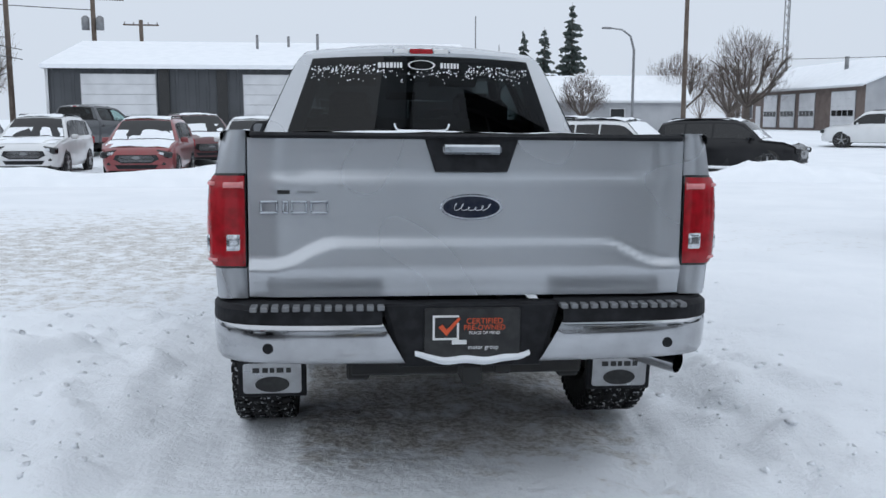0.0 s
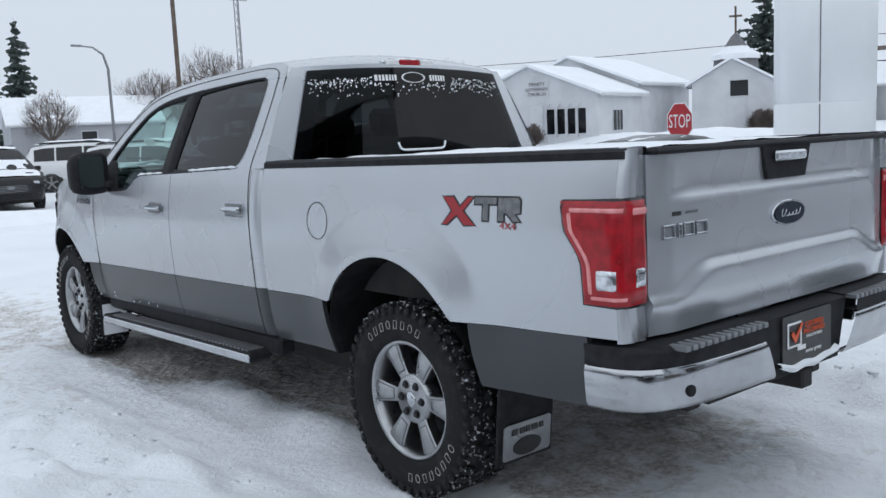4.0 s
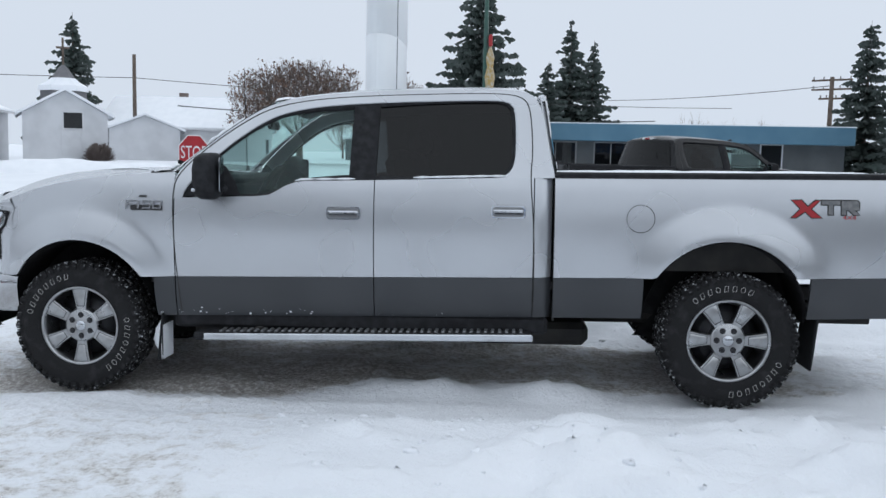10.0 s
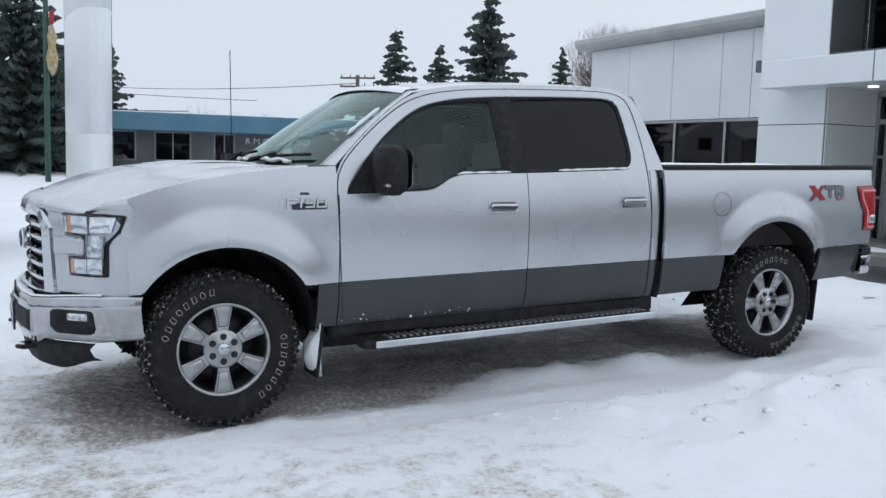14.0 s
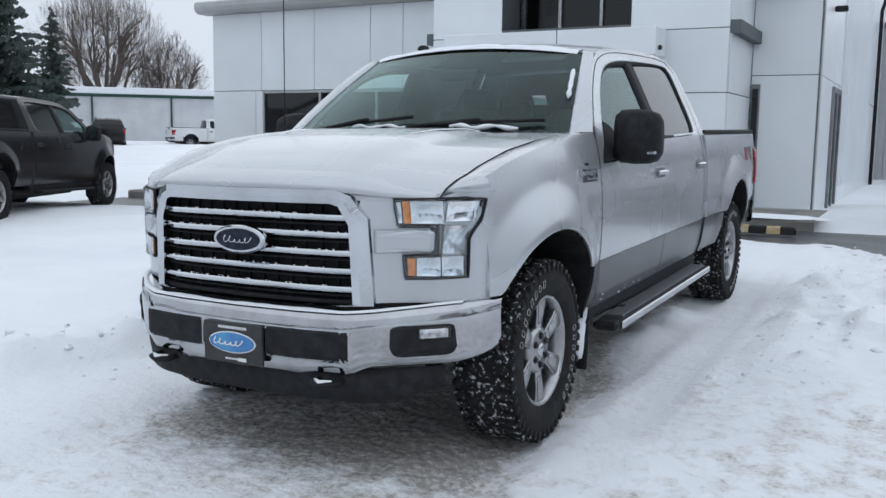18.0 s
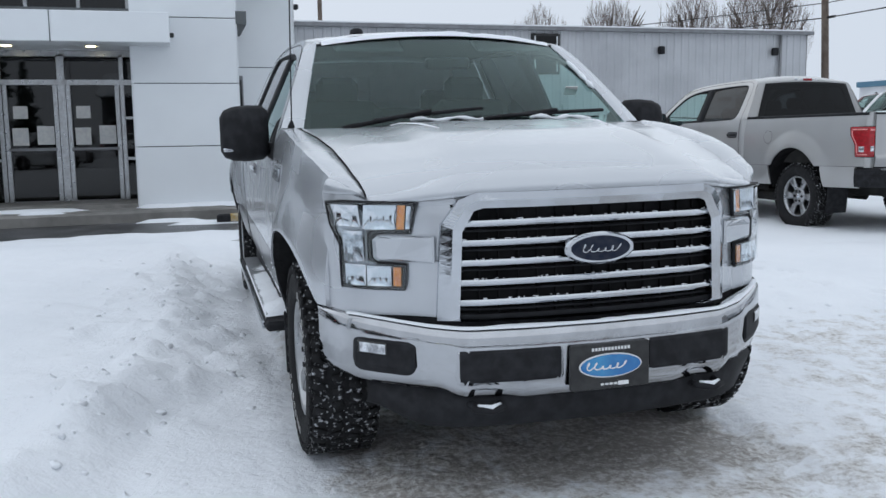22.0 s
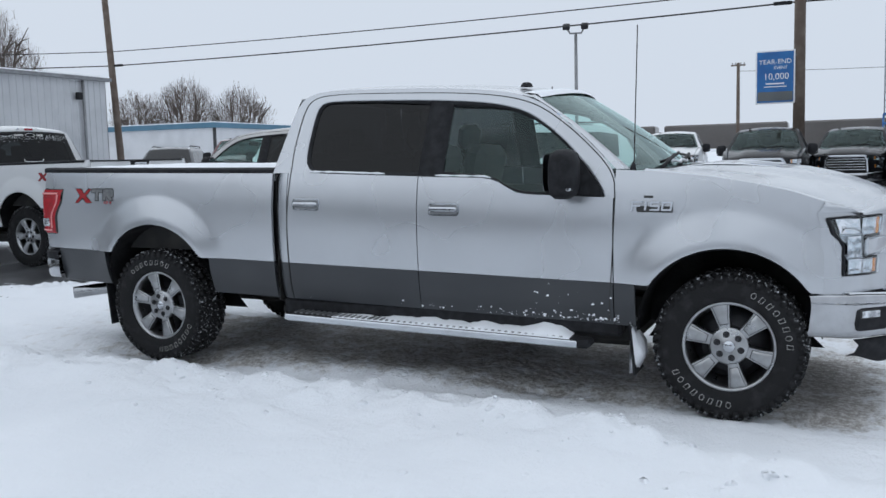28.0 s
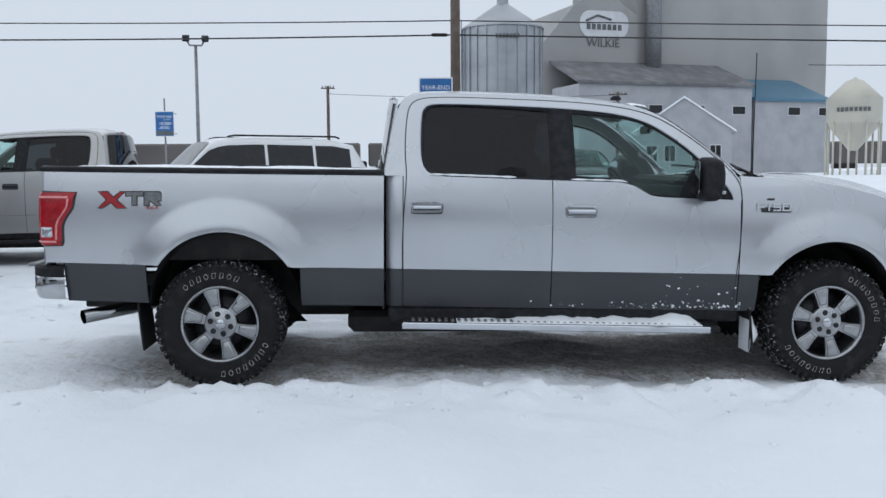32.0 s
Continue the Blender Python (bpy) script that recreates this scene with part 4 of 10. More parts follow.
def pickup(name, m, label, paint="silver", lower="lowgrey", main=True, group="", bright="chrome", decal=True):
    T = empty(name, m, label, "pickup truck", group)
    P, L = M[paint], M[lower]
    CH = M[bright]

    # body sides
    for s in (-1, 1):
        fend_top = lambda y: lerp_table([(1.36, 1.362), (1.63, 1.350), (1.9, 1.322), (2.1, 1.288), (2.3, 1.242), (2.45, 1.19), (2.56, 1.135)], y)
        def low(y):
            a = arch_z(y)
            return max(tone(y), a) if a else tone(y)
        def bot(y):
            a = arch_z(y)
            b = 0.497 + rake(y)
            return min(tone(y) - 0.004, max(b, a)) if a else b
        belt = lambda y: lerp_table(BELT, y)
        side_panel("front_fender", 1.368, 2.46, low, fend_top, P, T, s)
        side_panel("front_door", 0.137, 1.361, low, belt, P, T, s)
        side_panel("rear_door", -0.822, 0.131, low, belt, P, T, s)
        tuck = lambda y: 0.055 * max(0.0, (-0.862 - y) / 0.072) ** 2
        side_panel("cab_corner", -0.934, -0.828, low, lambda y: 1.35, P, T, s, label="rear corner post of the cab", tuck=tuck)
        rail = lambda y: 1.352 + 0.35 * rake(y)
        side_panel("bed_side", -3.075, -0.948, low, rail, P, T, s, rows=20)
        for nm, a, b in (("fender_lower_trim", 1.368, 1.49), ("front_door_lower_trim", 0.137, 1.361), ("rear_door_lower_trim", -0.822, 0.131), ("cab_corner_lower_trim", -0.934, -0.828),
                         ("bed_side_lower_trim", -1.475, -0.948), ("rear_quarter_lower_trim", -2.955, -2.44)):
            side_panel(nm, a, b, bot, lambda y: tone(y) - 0.003, L, T, s, rows=7, label="dark grey two-tone lower panel" if lower == "lowgrey" else "", tuck=tuck if nm == "cab_corner_lower_trim" else None)
        # wheel housings
        for ya, za, ra in ARCH:
            g = Geo()
            vs = []
            for k in range(25):
                a = math.pi * k / 24
                for d, r in ((0.0, ra - 0.004), (0.03, ra - 0.012), (0.38, ra - 0.012)):
                    y, z = ya + r * math.cos(a), za + r * math.sin(a)
                    vs.append((s * (half_width(y, max(z, 0.5)) - 0.008 - d), y, z))
            g.add(vs, grid_faces(25, 3))
            vs = [(s * 0.60, ya + ra * math.cos(math.pi * k / 16), za + ra * math.sin(math.pi * k / 16)) for k in range(17)]
            vs += [(s * 0.60, ya + ra, 0.35), (s * 0.60, ya - ra, 0.35)]
            g.add(vs, [tuple(range(19))])
            g.make("wheel_housing", M["liner"], T, False, "black wheel-arch liner")
        # greenhouse frame
        n = 70
        a, b = resample(OPEN_IN, n), resample(OPEN_OUT, n)
        vs = []
        for (y0, z0), (y1, z1) in zip(a, b):
            for j, t in enumerate((0, 0, 0.12, 0.55, 0.9, 1.0)):
                y, z = y0 + (y1 - y0) * t, z0 + (z1 - z0) * t
                vs.append((s * (half_width(y, z) - (0.02 if j == 0 else 0)), y, z))
        f = grid_faces(n, 6)
        obj("door_frame", vs, f if s > 0 else [tuple(reversed(q)) for q in f], P, T, True, "painted pillars and roof rail round the side windows")
        # black window surround and panes
        loop = a + [(y, z) for y, z in resample([(-0.56, 1.348), (0.13, 1.327), (0.58, 1.318), (0.66, 1.298), (0.77, 1.234), (0.85, 1.222), (1.313, 1.208)], 40)][1:-1]
        cy, cz = 0.3, 1.52
        ring = []
        for y, z in loop:
            d = math.hypot(y - cy, z - cz)
            k = 0.022 / d
            ring.append((y, z, y + (cy - y) * k * 1.0, z + (cz - z) * k * 1.5))
        vs = []
        for y0, z0, y1, z1 in ring:
            vs += [(s * (half_width(y0, z0) - 0.004), y0, z0), (s * (half_width(y1, z1) - 0.010), y1, z1), (s * (half_width(y1, z1) - 0.026), y1, z1)]
        f = grid_faces(len(ring), 3, closed=True)
        obj("window_seal", vs, f if s < 0 else [tuple(reversed(q)) for q in f], M["blkplastic"], T, True)
        def pane(nm, y0, y1, material, lab):
            ys = np.linspace(y0, y1, 26)
            lows = [(-0.72, 1.45), (-0.69, 1.385), (-0.64, 1.36), (-0.56, 1.352), (0.13, 1.331), (0.58, 1.322), (0.66, 1.302), (0.77, 1.238), (0.85, 1.226), (1.313, 1.212)]
            tops = [(-0.72, 1.55), (-0.705, 1.74), (-0.68, 1.80), (-0.62, 1.816), (-0.25, 1.811), (0.24, 1.793), (0.55, 1.766), (0.757, 1.718), (0.90, 1.64), (1.10, 1.485), (1.30, 1.255), (1.313, 1.214)]
            vs = []
            for y in ys:
                z0, z1 = lerp_table(lows, y), lerp_table(tops, y)
                for j in range(9):
                    z = z0 + (z1 - z0) * j / 8
                    vs.append((s * (half_width(y, z) - 0.017), y, z))
            f = grid_faces(26, 9)
            return obj(nm, vs, f if s > 0 else [tuple(reversed(q)) for q in f], material, T, True, lab)
        pane("front_side_window", 0.292, 1.30, M["cabinglass"], "lightly tinted front door window")
        pane("rear_side_window", -0.712, 0.135, M["privacy"], "dark privacy-glass rear door window")
        g = Geo()
        vs = []
        for y in (0.128, 0.13, 0.29, 0.296):
            z0, z1 = lerp_table(BELT, y) + 0.004, 1.80 - 0.03 * (y - 0.13)
            for j in range(9):
                z = z0 + (z1 - z0) * j / 8
                vs.append((s * (half_width(y, z) - (0.03 if y in (0.128, 0.296) else 0.006)), y, z))
        f = grid_faces(4, 9)
        g.add(vs, f if s > 0 else [tuple(reversed(q)) for q in f])
        g.make("centre_pillar", M["blkplastic"], T, True, "gloss black pillar between the door windows")
        if main:
            # snow caught on the window sills
            g = Geo()
            tube(g, [(s * (half_width(y, lerp_table(BELT, y)) + 0.002), y, lerp_table(BELT, y) + 0.012) for y in np.linspace(-0.66, -0.1, 12)], [0.002 + 0.006 * abs(math.sin(k * 1.7)) for k in range(12)], 6)
            tube(g, [(s * (half_width(y, lerp_table(BELT, y)) + 0.002), y, lerp_table(BELT, y) + 0.01) for y in np.linspace(0.25, 0.62, 10)], [0.002 + 0.005 * abs(math.sin(k * 2.1)) for k in range(10)], 6)
            tagged(g.make("sill_snow", M["snow"], T, True), "thin snow along the window sill", kind="stuff")
        g = Geo()
        seam(g, [(1.372, 1.20), (1.37, 1.10), (1.362, 0.9), (1.352, 0.75), (1.34, 0.6), (1.335, 0.50)], s, 0.003)
        seam(g, [(1.372, 1.20), (1.36, 1.35), (1.14, 1.555), (0.93, 1.705), (0.78, 1.775), (0.56, 1.82), (0.24, 1.846), (-0.25, 1.862), (-0.62, 1.867), (-0.76, 1.842), (-0.80, 1.76), (-0.815, 1.5),
                 (-0.80, 1.36), (-0.822, 1.1), (-0.83, 0.9), (-0.828, 0.55)], s, 0.0035)
        g.make("door_seam", M["dark"], T)
        # sills, running boards
        box("rocker", (s * 0.885, 0.24, 0.455), (0.10, 2.32, 0.11), M["blkplastic"], T, 0.02)
        board = Geo()
        m4 = Matrix.Rotation(radians(-1.05), 4, "X")
        board.box(s * 0.985, 0.17, 0.385, 0.135, 1.99, 0.05, 0.015, m4)
        bo = board.make("running_board", M["blkplastic"], T, False, "black running board with bright outer edge")
        g = Geo()
        g.box(s * 1.056, 0.17, 0.384, 0.018, 2.0, 0.042, 0.006, m4)
        g.make("bright_edge", CH, bo)
        rib = None
        for k in range(44 if main else 0):
            y = -0.76 + k * 0.0425
            if rib is None:
                rib = box("tread_rib", (0, 0, 0), (0.10, 0.02, 0.012), M["greymetal"] if main else M["blkplastic"], bo, 0.003)
                r2 = rib
            else:
                r2 = new("tread_rib", rib.data)
                r2.parent = bo
            r2.matrix_basis = Matrix.Translation((s * 0.985, y, 0.414 - (y - 0.17) * 0.0183))
        for y in (0.85, 0.15, -0.55):
            box("board_bracket", (s * 0.90, y, 0.40), (0.14, 0.05, 0.03), M["dark"], bo, 0.004)
        box("board_end_cap", (s * 0.985, 1.19, 0.366), (0.13, 0.10, 0.05), M["blkplastic"], bo, 0.015)
        # wheels
        add_wheel(T, s * 0.842, WB, HUB, spin=0.0 if s < 0 else 0.23, marks=main, turn=0.75 if s < 0 else -0.95)
        add_wheel(T, s * 0.842, -WB, HUB, spin=0.52 if s < 0 else 0.26, marks=main, turn=0.17)
        # mud flaps
        for yy, zc, h, nm in ((-2.50, 0.40, 0.36, "rear_mud_flap"), (1.47, 0.34, 0.30, "front_mud_flap")):
            fl = box(nm, (s * 0.79 if yy < 0 else s * 0.87, yy, zc), (0.30 if yy < 0 else 0.22, 0.014, h), M["blkplastic"], T, 0.005, Matrix.Rotation(radians(6), 4, "X"), "black rubber mud flap")
            if yy < 0 and decal:
                g = Geo()
                plate(g, rrect(s * 0.79, 0.31, 0.255, 0.14, 0.015), 0.004, lambda u, v, w: (u, yy - 0.012 - w - (v - 0.4) * 0.105, v))
                pl = g.make("flap_plate", M["alloy"], fl, False, "bright metal plate with a dark oval")
                g = Geo()
                plate(g, oval(s * 0.79, 0.282, 0.075, 0.036), 0.003, lambda u, v, w: (u, yy - 0.016 - w - (v - 0.4) * 0.105, v))
                g.make("flap_oval", M["signblack"], pl)
                g = Geo()
                for k, (dx, wd) in enumerate(((-0.07, 0.03), (-0.03, 0.025), (0.0, 0.02), (0.035, 0.03), (0.072, 0.022))):
                    g.box(s * 0.79 + dx, yy - 0.017 + 0.0045, 0.348, wd, 0.004, 0.022)
                g.make("flap_lettering", M["signblack"], pl)
        # mirror
        mi = Geo()
        vs = []
        prof = [(0.0, 0.075, 0.11), (0.03, 0.10, 0.135), (0.10, 0.115, 0.14), (0.17, 0.112, 0.135), (0.215, 0.095, 0.118), (0.235, 0.06, 0.085)]
        for dx, hy, hz in prof:
            for k in range(16):
                a = 2 * math.pi * k / 16
                cs, sn = math.cos(a), math.sin(a)
                sq = (abs(cs) ** 4 + abs(sn) ** 4) ** -0.25
                vs.append((s * (0.985 + dx), 1.10 + hy * cs * sq * (0.8 if cs > 0 else 0.55), 1.345 + hz * sn * sq - 0.03 * dx))
        mi.add(vs, grid_faces(6, 16))
        for i in range(6):
            mi.f.append((i * 16 + 15, i * 16, ((i + 1) * 16) if i < 5 else 0, ((i + 1) * 16 + 15) if i < 5 else 15)) if i < 5 else None
        mi.f = [q for q in mi.f if q]
        mi.f.append(tuple(range(80, 96)))
        mi.f.append(tuple(reversed(range(16))))
        mo = mi.make("mirror", M["blkplastic"], T, True, "large black door mirror")
        box("mirror_arm", (s * 0.96, 1.08, 1.262), (0.13, 0.10, 0.055), M["blkplastic"], mo, 0.02)
        side_plate("mirror_sail", [(0.96, 1.228), (1.13, 1.222), (1.300, 1.214), (1.285, 1.262), (1.21, 1.355), (1.15, 1.42), (1.06, 1.40), (1.00, 1.32)], 0.016, -0.014, s, M["blkplastic"], mo, 0.004)
        g = Geo()
        plate(g, rrect(s * 1.105, 1.352, 0.165, 0.205, 0.03), 0.004, lambda u, v, w: (u, 1.031 - w - 0.16 * (abs(u) - 1.105), v))
        g.make("mirror_glass", M["mirror"], mo)
        box("mirror_marker", (s * 1.185, 1.155, 1.262), (0.05, 0.05, 0.018), M["clearlens"], mo, 0.004)
        # handles
        for hy, hz in ((0.318, 1.128), (-0.672, 1.148)):
            h = side_plate("door_handle", rrect(hy, hz, 0.208, 0.078, 0.022), 0.004, 0.001, s, CH, T, 0.001, "chrome door handle in a bright cup")
            side_plate("handle_recess", rrect(hy, hz, 0.186, 0.058, 0.018), 0.002, 0.0055, s, M["greymetal"] if main else M["greyp"], h)
            g = Geo()
            x = s * (half_width(hy, hz) + 0.022)
            g.box(x, hy, hz + 0.002, 0.022, 0.188, 0.027, 0.009)
            g.make("grip", CH, h)
        if decal:
            # side letters and number, as bright shapes
            dirn = 1 if s > 0 else -1
            glyphs = []
            for u0, bars in ((-0.108, ((0.012, 0.0, 0.011, 0.056), (0.038, 0.022, 0.062, 0.011), (0.034, 0.0, 0.048, 0.010))),
                             (-0.022, ((0.0, 0.0, 0.012, 0.050),)),
                             (0.004, ((0.024, 0.020, 0.050, 0.010), (0.005, 0.010, 0.010, 0.024), (0.024, 0.0, 0.044, 0.010), (0.046, -0.010, 0.010, 0.024), (0.024, -0.021, 0.052, 0.010))),
                             (0.066, ((0.028, 0.020, 0.054, 0.010), (0.028, -0.021, 0.054, 0.010), (0.005, 0.0, 0.011, 0.046), (0.052, 0.0, 0.011, 0.046)))):
                fb = Geo()
                glyphs.append(fb)
                for du, dv, w, hgt in bars:
                    pu, pv, sl = 1.565 + dirn * (u0 + du), 1.163 + dv, dirn * 0.006
                    plate(fb, [(pu - w / 2, pv - hgt / 2), (pu + w / 2, pv - hgt / 2), (pu + w / 2 + sl, pv + hgt / 2), (pu - w / 2 + sl, pv + hgt / 2)], 0.006, on_side(s, 0.004))
            base = side_plate("fender_badge", rrect(1.565 + dirn * 0.03, 1.145, 0.20, 0.034, 0.008), 0.003, 0.001, s, M["signblack"], T, 0.001, "chrome model badge on the fender")
            for fb in glyphs:
                if s > 0:
                    fb.f = [tuple(reversed(q)) for q in fb.f]
                fb.make("badge_shape", CH, base)
            side_plate("dealer_sticker", rrect(1.56, 1.213, 0.05, 0.013, 0.002), 0.001, 0.001, s, M["signblack"], T, 0.0)
            # bed decal: a red cross shape, two grey block shapes and a small red strip
            u0 = -2.40 if s < 0 else -2.64
            dd = -1 if s < 0 else 1
            def dplate(nm, pts, mt, par):
                q = [(u0 + dd * (a), 1.19 + b) for a, b in pts]
                g2 = Geo()
                plate(g2, q if dd > 0 else list(reversed(q)), 0.0012, on_side(s, 0.0012))
                if s > 0:
                    g2.f = [tuple(reversed(k)) for k in g2.f]
                return g2.make(nm, M[mt], par)
            def wider(pts, d):
                out = []
                for i, (a, b) in enumerate(pts):
                    p0, p2 = pts[i - 1], pts[(i + 1) % len(pts)]
                    e1, e2 = (a - p0[0], b - p0[1]), (p2[0] - a, p2[1] - b)
                    l1, l2 = math.hypot(*e1), math.hypot(*e2)
                    nx_, nz_ = -(e1[1] / l1 + e2[1] / l2), e1[0] / l1 + e2[0] / l2
                    k = d / max(0.5, (nx_ * nx_ + nz_ * nz_) / 2)
                    out.append((a + nx_ * k, b + nz_ * k))
                return out
            shapes = ([(-0.085, 0.05), (-0.03, 0.05), (0.005, 0.013), (0.05, 0.05), (0.075, 0.05), (0.022, 0.0), (0.085, -0.05), (0.03, -0.05), (-0.01, -0.014), (-0.062, -0.05), (-0.088, -0.05), (-0.034, 0.0)],
                      [(0.085, 0.05), (0.19, 0.05), (0.19, 0.028), (0.15, 0.028), (0.15, -0.03), (0.125, -0.03), (0.125, 0.028), (0.085, 0.028)],
                      [(0.20, 0.05), (0.29, 0.05), (0.30, 0.04), (0.30, 0.0), (0.275, -0.005), (0.30, -0.03), (0.27, -0.03), (0.24, -0.003), (0.225, -0.003), (0.225, -0.03), (0.20, -0.03)])
            dec = dplate("side_decal", shapes[0], "decalred", T)
            tagged(dec, "red and grey off-road package decal on the bed side")
            for k, (pts, mt) in enumerate(zip(shapes, ("decalred", "decalgrey", "decalgrey"))):
                if k:
                    dplate("decal_letter", pts, mt, dec)
                g2 = Geo()
                q = [(u0 + dd * a, 1.19 + b) for a, b in wider(pts, 0.0065)]
                plate(g2, q if dd > 0 else list(reversed(q)), 0.0007, on_side(s, 0.0007))
                if s > 0:
                    g2.f = [tuple(reversed(f2)) for f2 in g2.f]
                g2.make("decal_outline", M["signblack"], dec)
            wy, wz = u0 + dd * 0.245, 1.19 - 0.048
            text_part("decal_word", "4X4", 0.034, M["decalred"], dec, Matrix.Translation((s * (half_width(wy, wz) + 0.0022), wy, wz)) @ Matrix.Rotation(s * radians(90), 4, "Z") @ Matrix.Rotation(radians(90), 4, "X") @ Matrix.Diagonal((1.35, 1, 1, 1)), 0.0008)
        if s < 0:
            g = Geo()
            vs = []
            for k in range(41):
                a = 2 * math.pi * k / 40
                for r in (0.0795, 0.0835):
                    y, z = -1.45 + r * math.cos(a), 1.119 + r * math.sin(a)
                    vs.append((s * (half_width(y, z) + 0.0015), y, z))
            g.add(vs, [tuple(reversed(q)) for q in grid_faces(41, 2)])
            g.make("fuel_door", M["dark"], T, False, "round fuel filler door outline")
        # tail lamp: one shell that wraps the corner, with a light guide and a clear reverse light in it
        def wrap_rear(d, z, off):
            """A point on the rear corner, d metres round it from the tailgate's edge."""
            w = half_width(-3.04, z)
            path = [(0.828, -3.108), (w - 0.040, -3.108), (w - 0.014, -3.099), (w + 0.004, -3.078), (half_width(-3.0, z) + 0.007, -3.0), (half_width(-2.85, z) + 0.006, -2.85)]
            for a, b in zip(path[:-1], path[1:]):
                ln = math.hypot(b[0] - a[0], b[1] - a[1])
                if d <= ln or b is path[-1]:
                    t = d / ln
                    nx_, ny_ = (a[1] - b[1]) / ln, (b[0] - a[0]) / ln
                    return (s * (a[0] + (b[0] - a[0]) * t - nx_ * off), a[1] + (b[1] - a[1]) * t - ny_ * off, z)
                d -= ln
        def lamp_sheet(g2, edge0, edge1, z0, z1, off, rows=14, cols=22):
            """A raised sheet of the lamp between two edges given as distances for each height."""
            vs2 = []
            for i2 in range(rows):
                z = z0 + (z1 - z0) * i2 / (rows - 1)
                a, b = edge0(z), edge1(z)
                for j2 in range(cols):
                    rim = i2 in (0, rows - 1) or j2 in (0, cols - 1)
                    vs2.append(wrap_rear(a + (b - a) * j2 / (cols - 1), z, off - (0.012 if rim else 0)))
            f2 = grid_faces(rows, cols)
            return g2.add(vs2, f2 if s > 0 else [tuple(reversed(q)) for q in f2])
        front_edge = lambda z: lerp_table([(0.895, 0.262), (1.03, 0.272), (1.06, 0.284), (1.14, 0.338), (1.24, 0.346)], z)
        g = Geo()
        lamp_sheet(g, lambda z: 0.0, lambda z: front_edge(z) + 0.004, 0.893, 1.243, 0.004)
        lamp = g.make("tail_lamp", M["blkgloss"], T, True, "red wrap-round tail lamp with a clear reverse light")
        g = Geo()
        lamp_sheet(g, lambda z: 0.004, lambda z: front_edge(z) - 0.006, 0.902, 1.234, 0.011)
        g.make("red_lens", M["redlens"], lamp, True)
        g = Geo()
        lamp_sheet(g, lambda z: front_edge(z) - 0.052, lambda z: front_edge(z) - 0.034, 0.930, 1.205, 0.0165, 20, 5)
        lamp_sheet(g, lambda z: 0.10, lambda z: front_edge(z) - 0.040, 1.196, 1.214, 0.0165, 5, 20)
        lamp_sheet(g, lambda z: 0.10, lambda z: front_edge(z) - 0.040, 0.918, 0.934, 0.0165, 5, 20)
        g.make("light_guide", M["brightred"], lamp, True)
        g = Geo()
        lamp_sheet(g, lambda z: 0.008, lambda z: 0.085, 1.186, 1.214, 0.0165, 5, 8)
        g.make("marker_strip", M["brightred"], lamp, True)
        g = Geo()
        lamp_sheet(g, lambda z: 0.018, lambda z: 0.075, 0.952, 1.028, 0.0165, 6, 8)
        g.make("reverse_lamp", M["clearlens"], lamp, True)
        g = Geo()
        lamp_sheet(g, lambda z: 0.130, lambda z: 0.205, 0.945, 1.025, 0.0165, 6, 10)
        g.make("reverse_lamp", M["clearlens"], lamp, True)
        # rear corner post beside the tailgate
        for z0, z1 in ((0.78, 0.895), (1.24, 1.40)):
            g = Geo()
            vs = []
            for z in np.linspace(z0, z1, 5):
                w = half_width(-3.07, z)
                for x, y in ((w, -3.07), (w - 0.012, -3.09), (w - 0.04, -3.098), (0.828, -3.10), (0.826, -3.06)):
                    vs.append((s * x, y, z))
            f = grid_faces(5, 5)
            g.add(vs, f if s > 0 else [tuple(reversed(q)) for q in f])
            g.make("bed_rear_post", P, T, True)
        # bed rail cap
        g = Geo()
        vs = []
        for y in np.linspace(-3.10, -0.948, 12):
            z = 1.352 + 0.35 * rake(y)
            w = half_width(y, z)
            for x, dz in ((w + 0.004, -0.006), (w + 0.004, 0.018), (w - 0.01, 0.028), (w - 0.10, 0.030), (w - 0.11, 0.0)):
                vs.append((s * x, y, z + dz))
        f = grid_faces(12, 5)
        g.add(vs, f if s > 0 else [tuple(reversed(q)) for q in f])
        g.make("bed_rail_cap", M["blkplastic"], T, False, "black cap along the bed rail")

    # roof
    top = [(0.80, 1.797), (0.57, 1.848), (0.24, 1.876), (-0.25, 1.893), (-0.64, 1.896), (-0.80, 1.875), (-0.86, 1.80)]
    edge = resample(top, 26)
    vs = []
    for i, (y, z) in enumerate(edge):
        xe = half_width(y, z) - 0.001
        for j in range(23):
            u = -1 + 2 * j / 22
            c = 1 - u * u
            fwd = 0.09 * smooth01(0.45, 0.80, y) * c - 0.055 * smooth01(-0.70, -0.86, y) * (c - 1) * 0
            ridge = 0.005 * (smooth01(0.62, 0.66, abs(u)) - smooth01(0.74, 0.78, abs(u))) * (1 if -0.7 < y < 0.6 else 0)
            vs.append((u * xe, y + fwd, z + 0.052 * c * smooth01(-0.88, -0.72, y) + 0.03 * (1 - smooth01(-0.88, -0.72, y)) * c - ridge))
    obj("roof", vs, grid_faces(26, 23), P, T, True)
    # windscreen, its side posts, cowl
    wsn, wsm = 14, 25
    vs = []
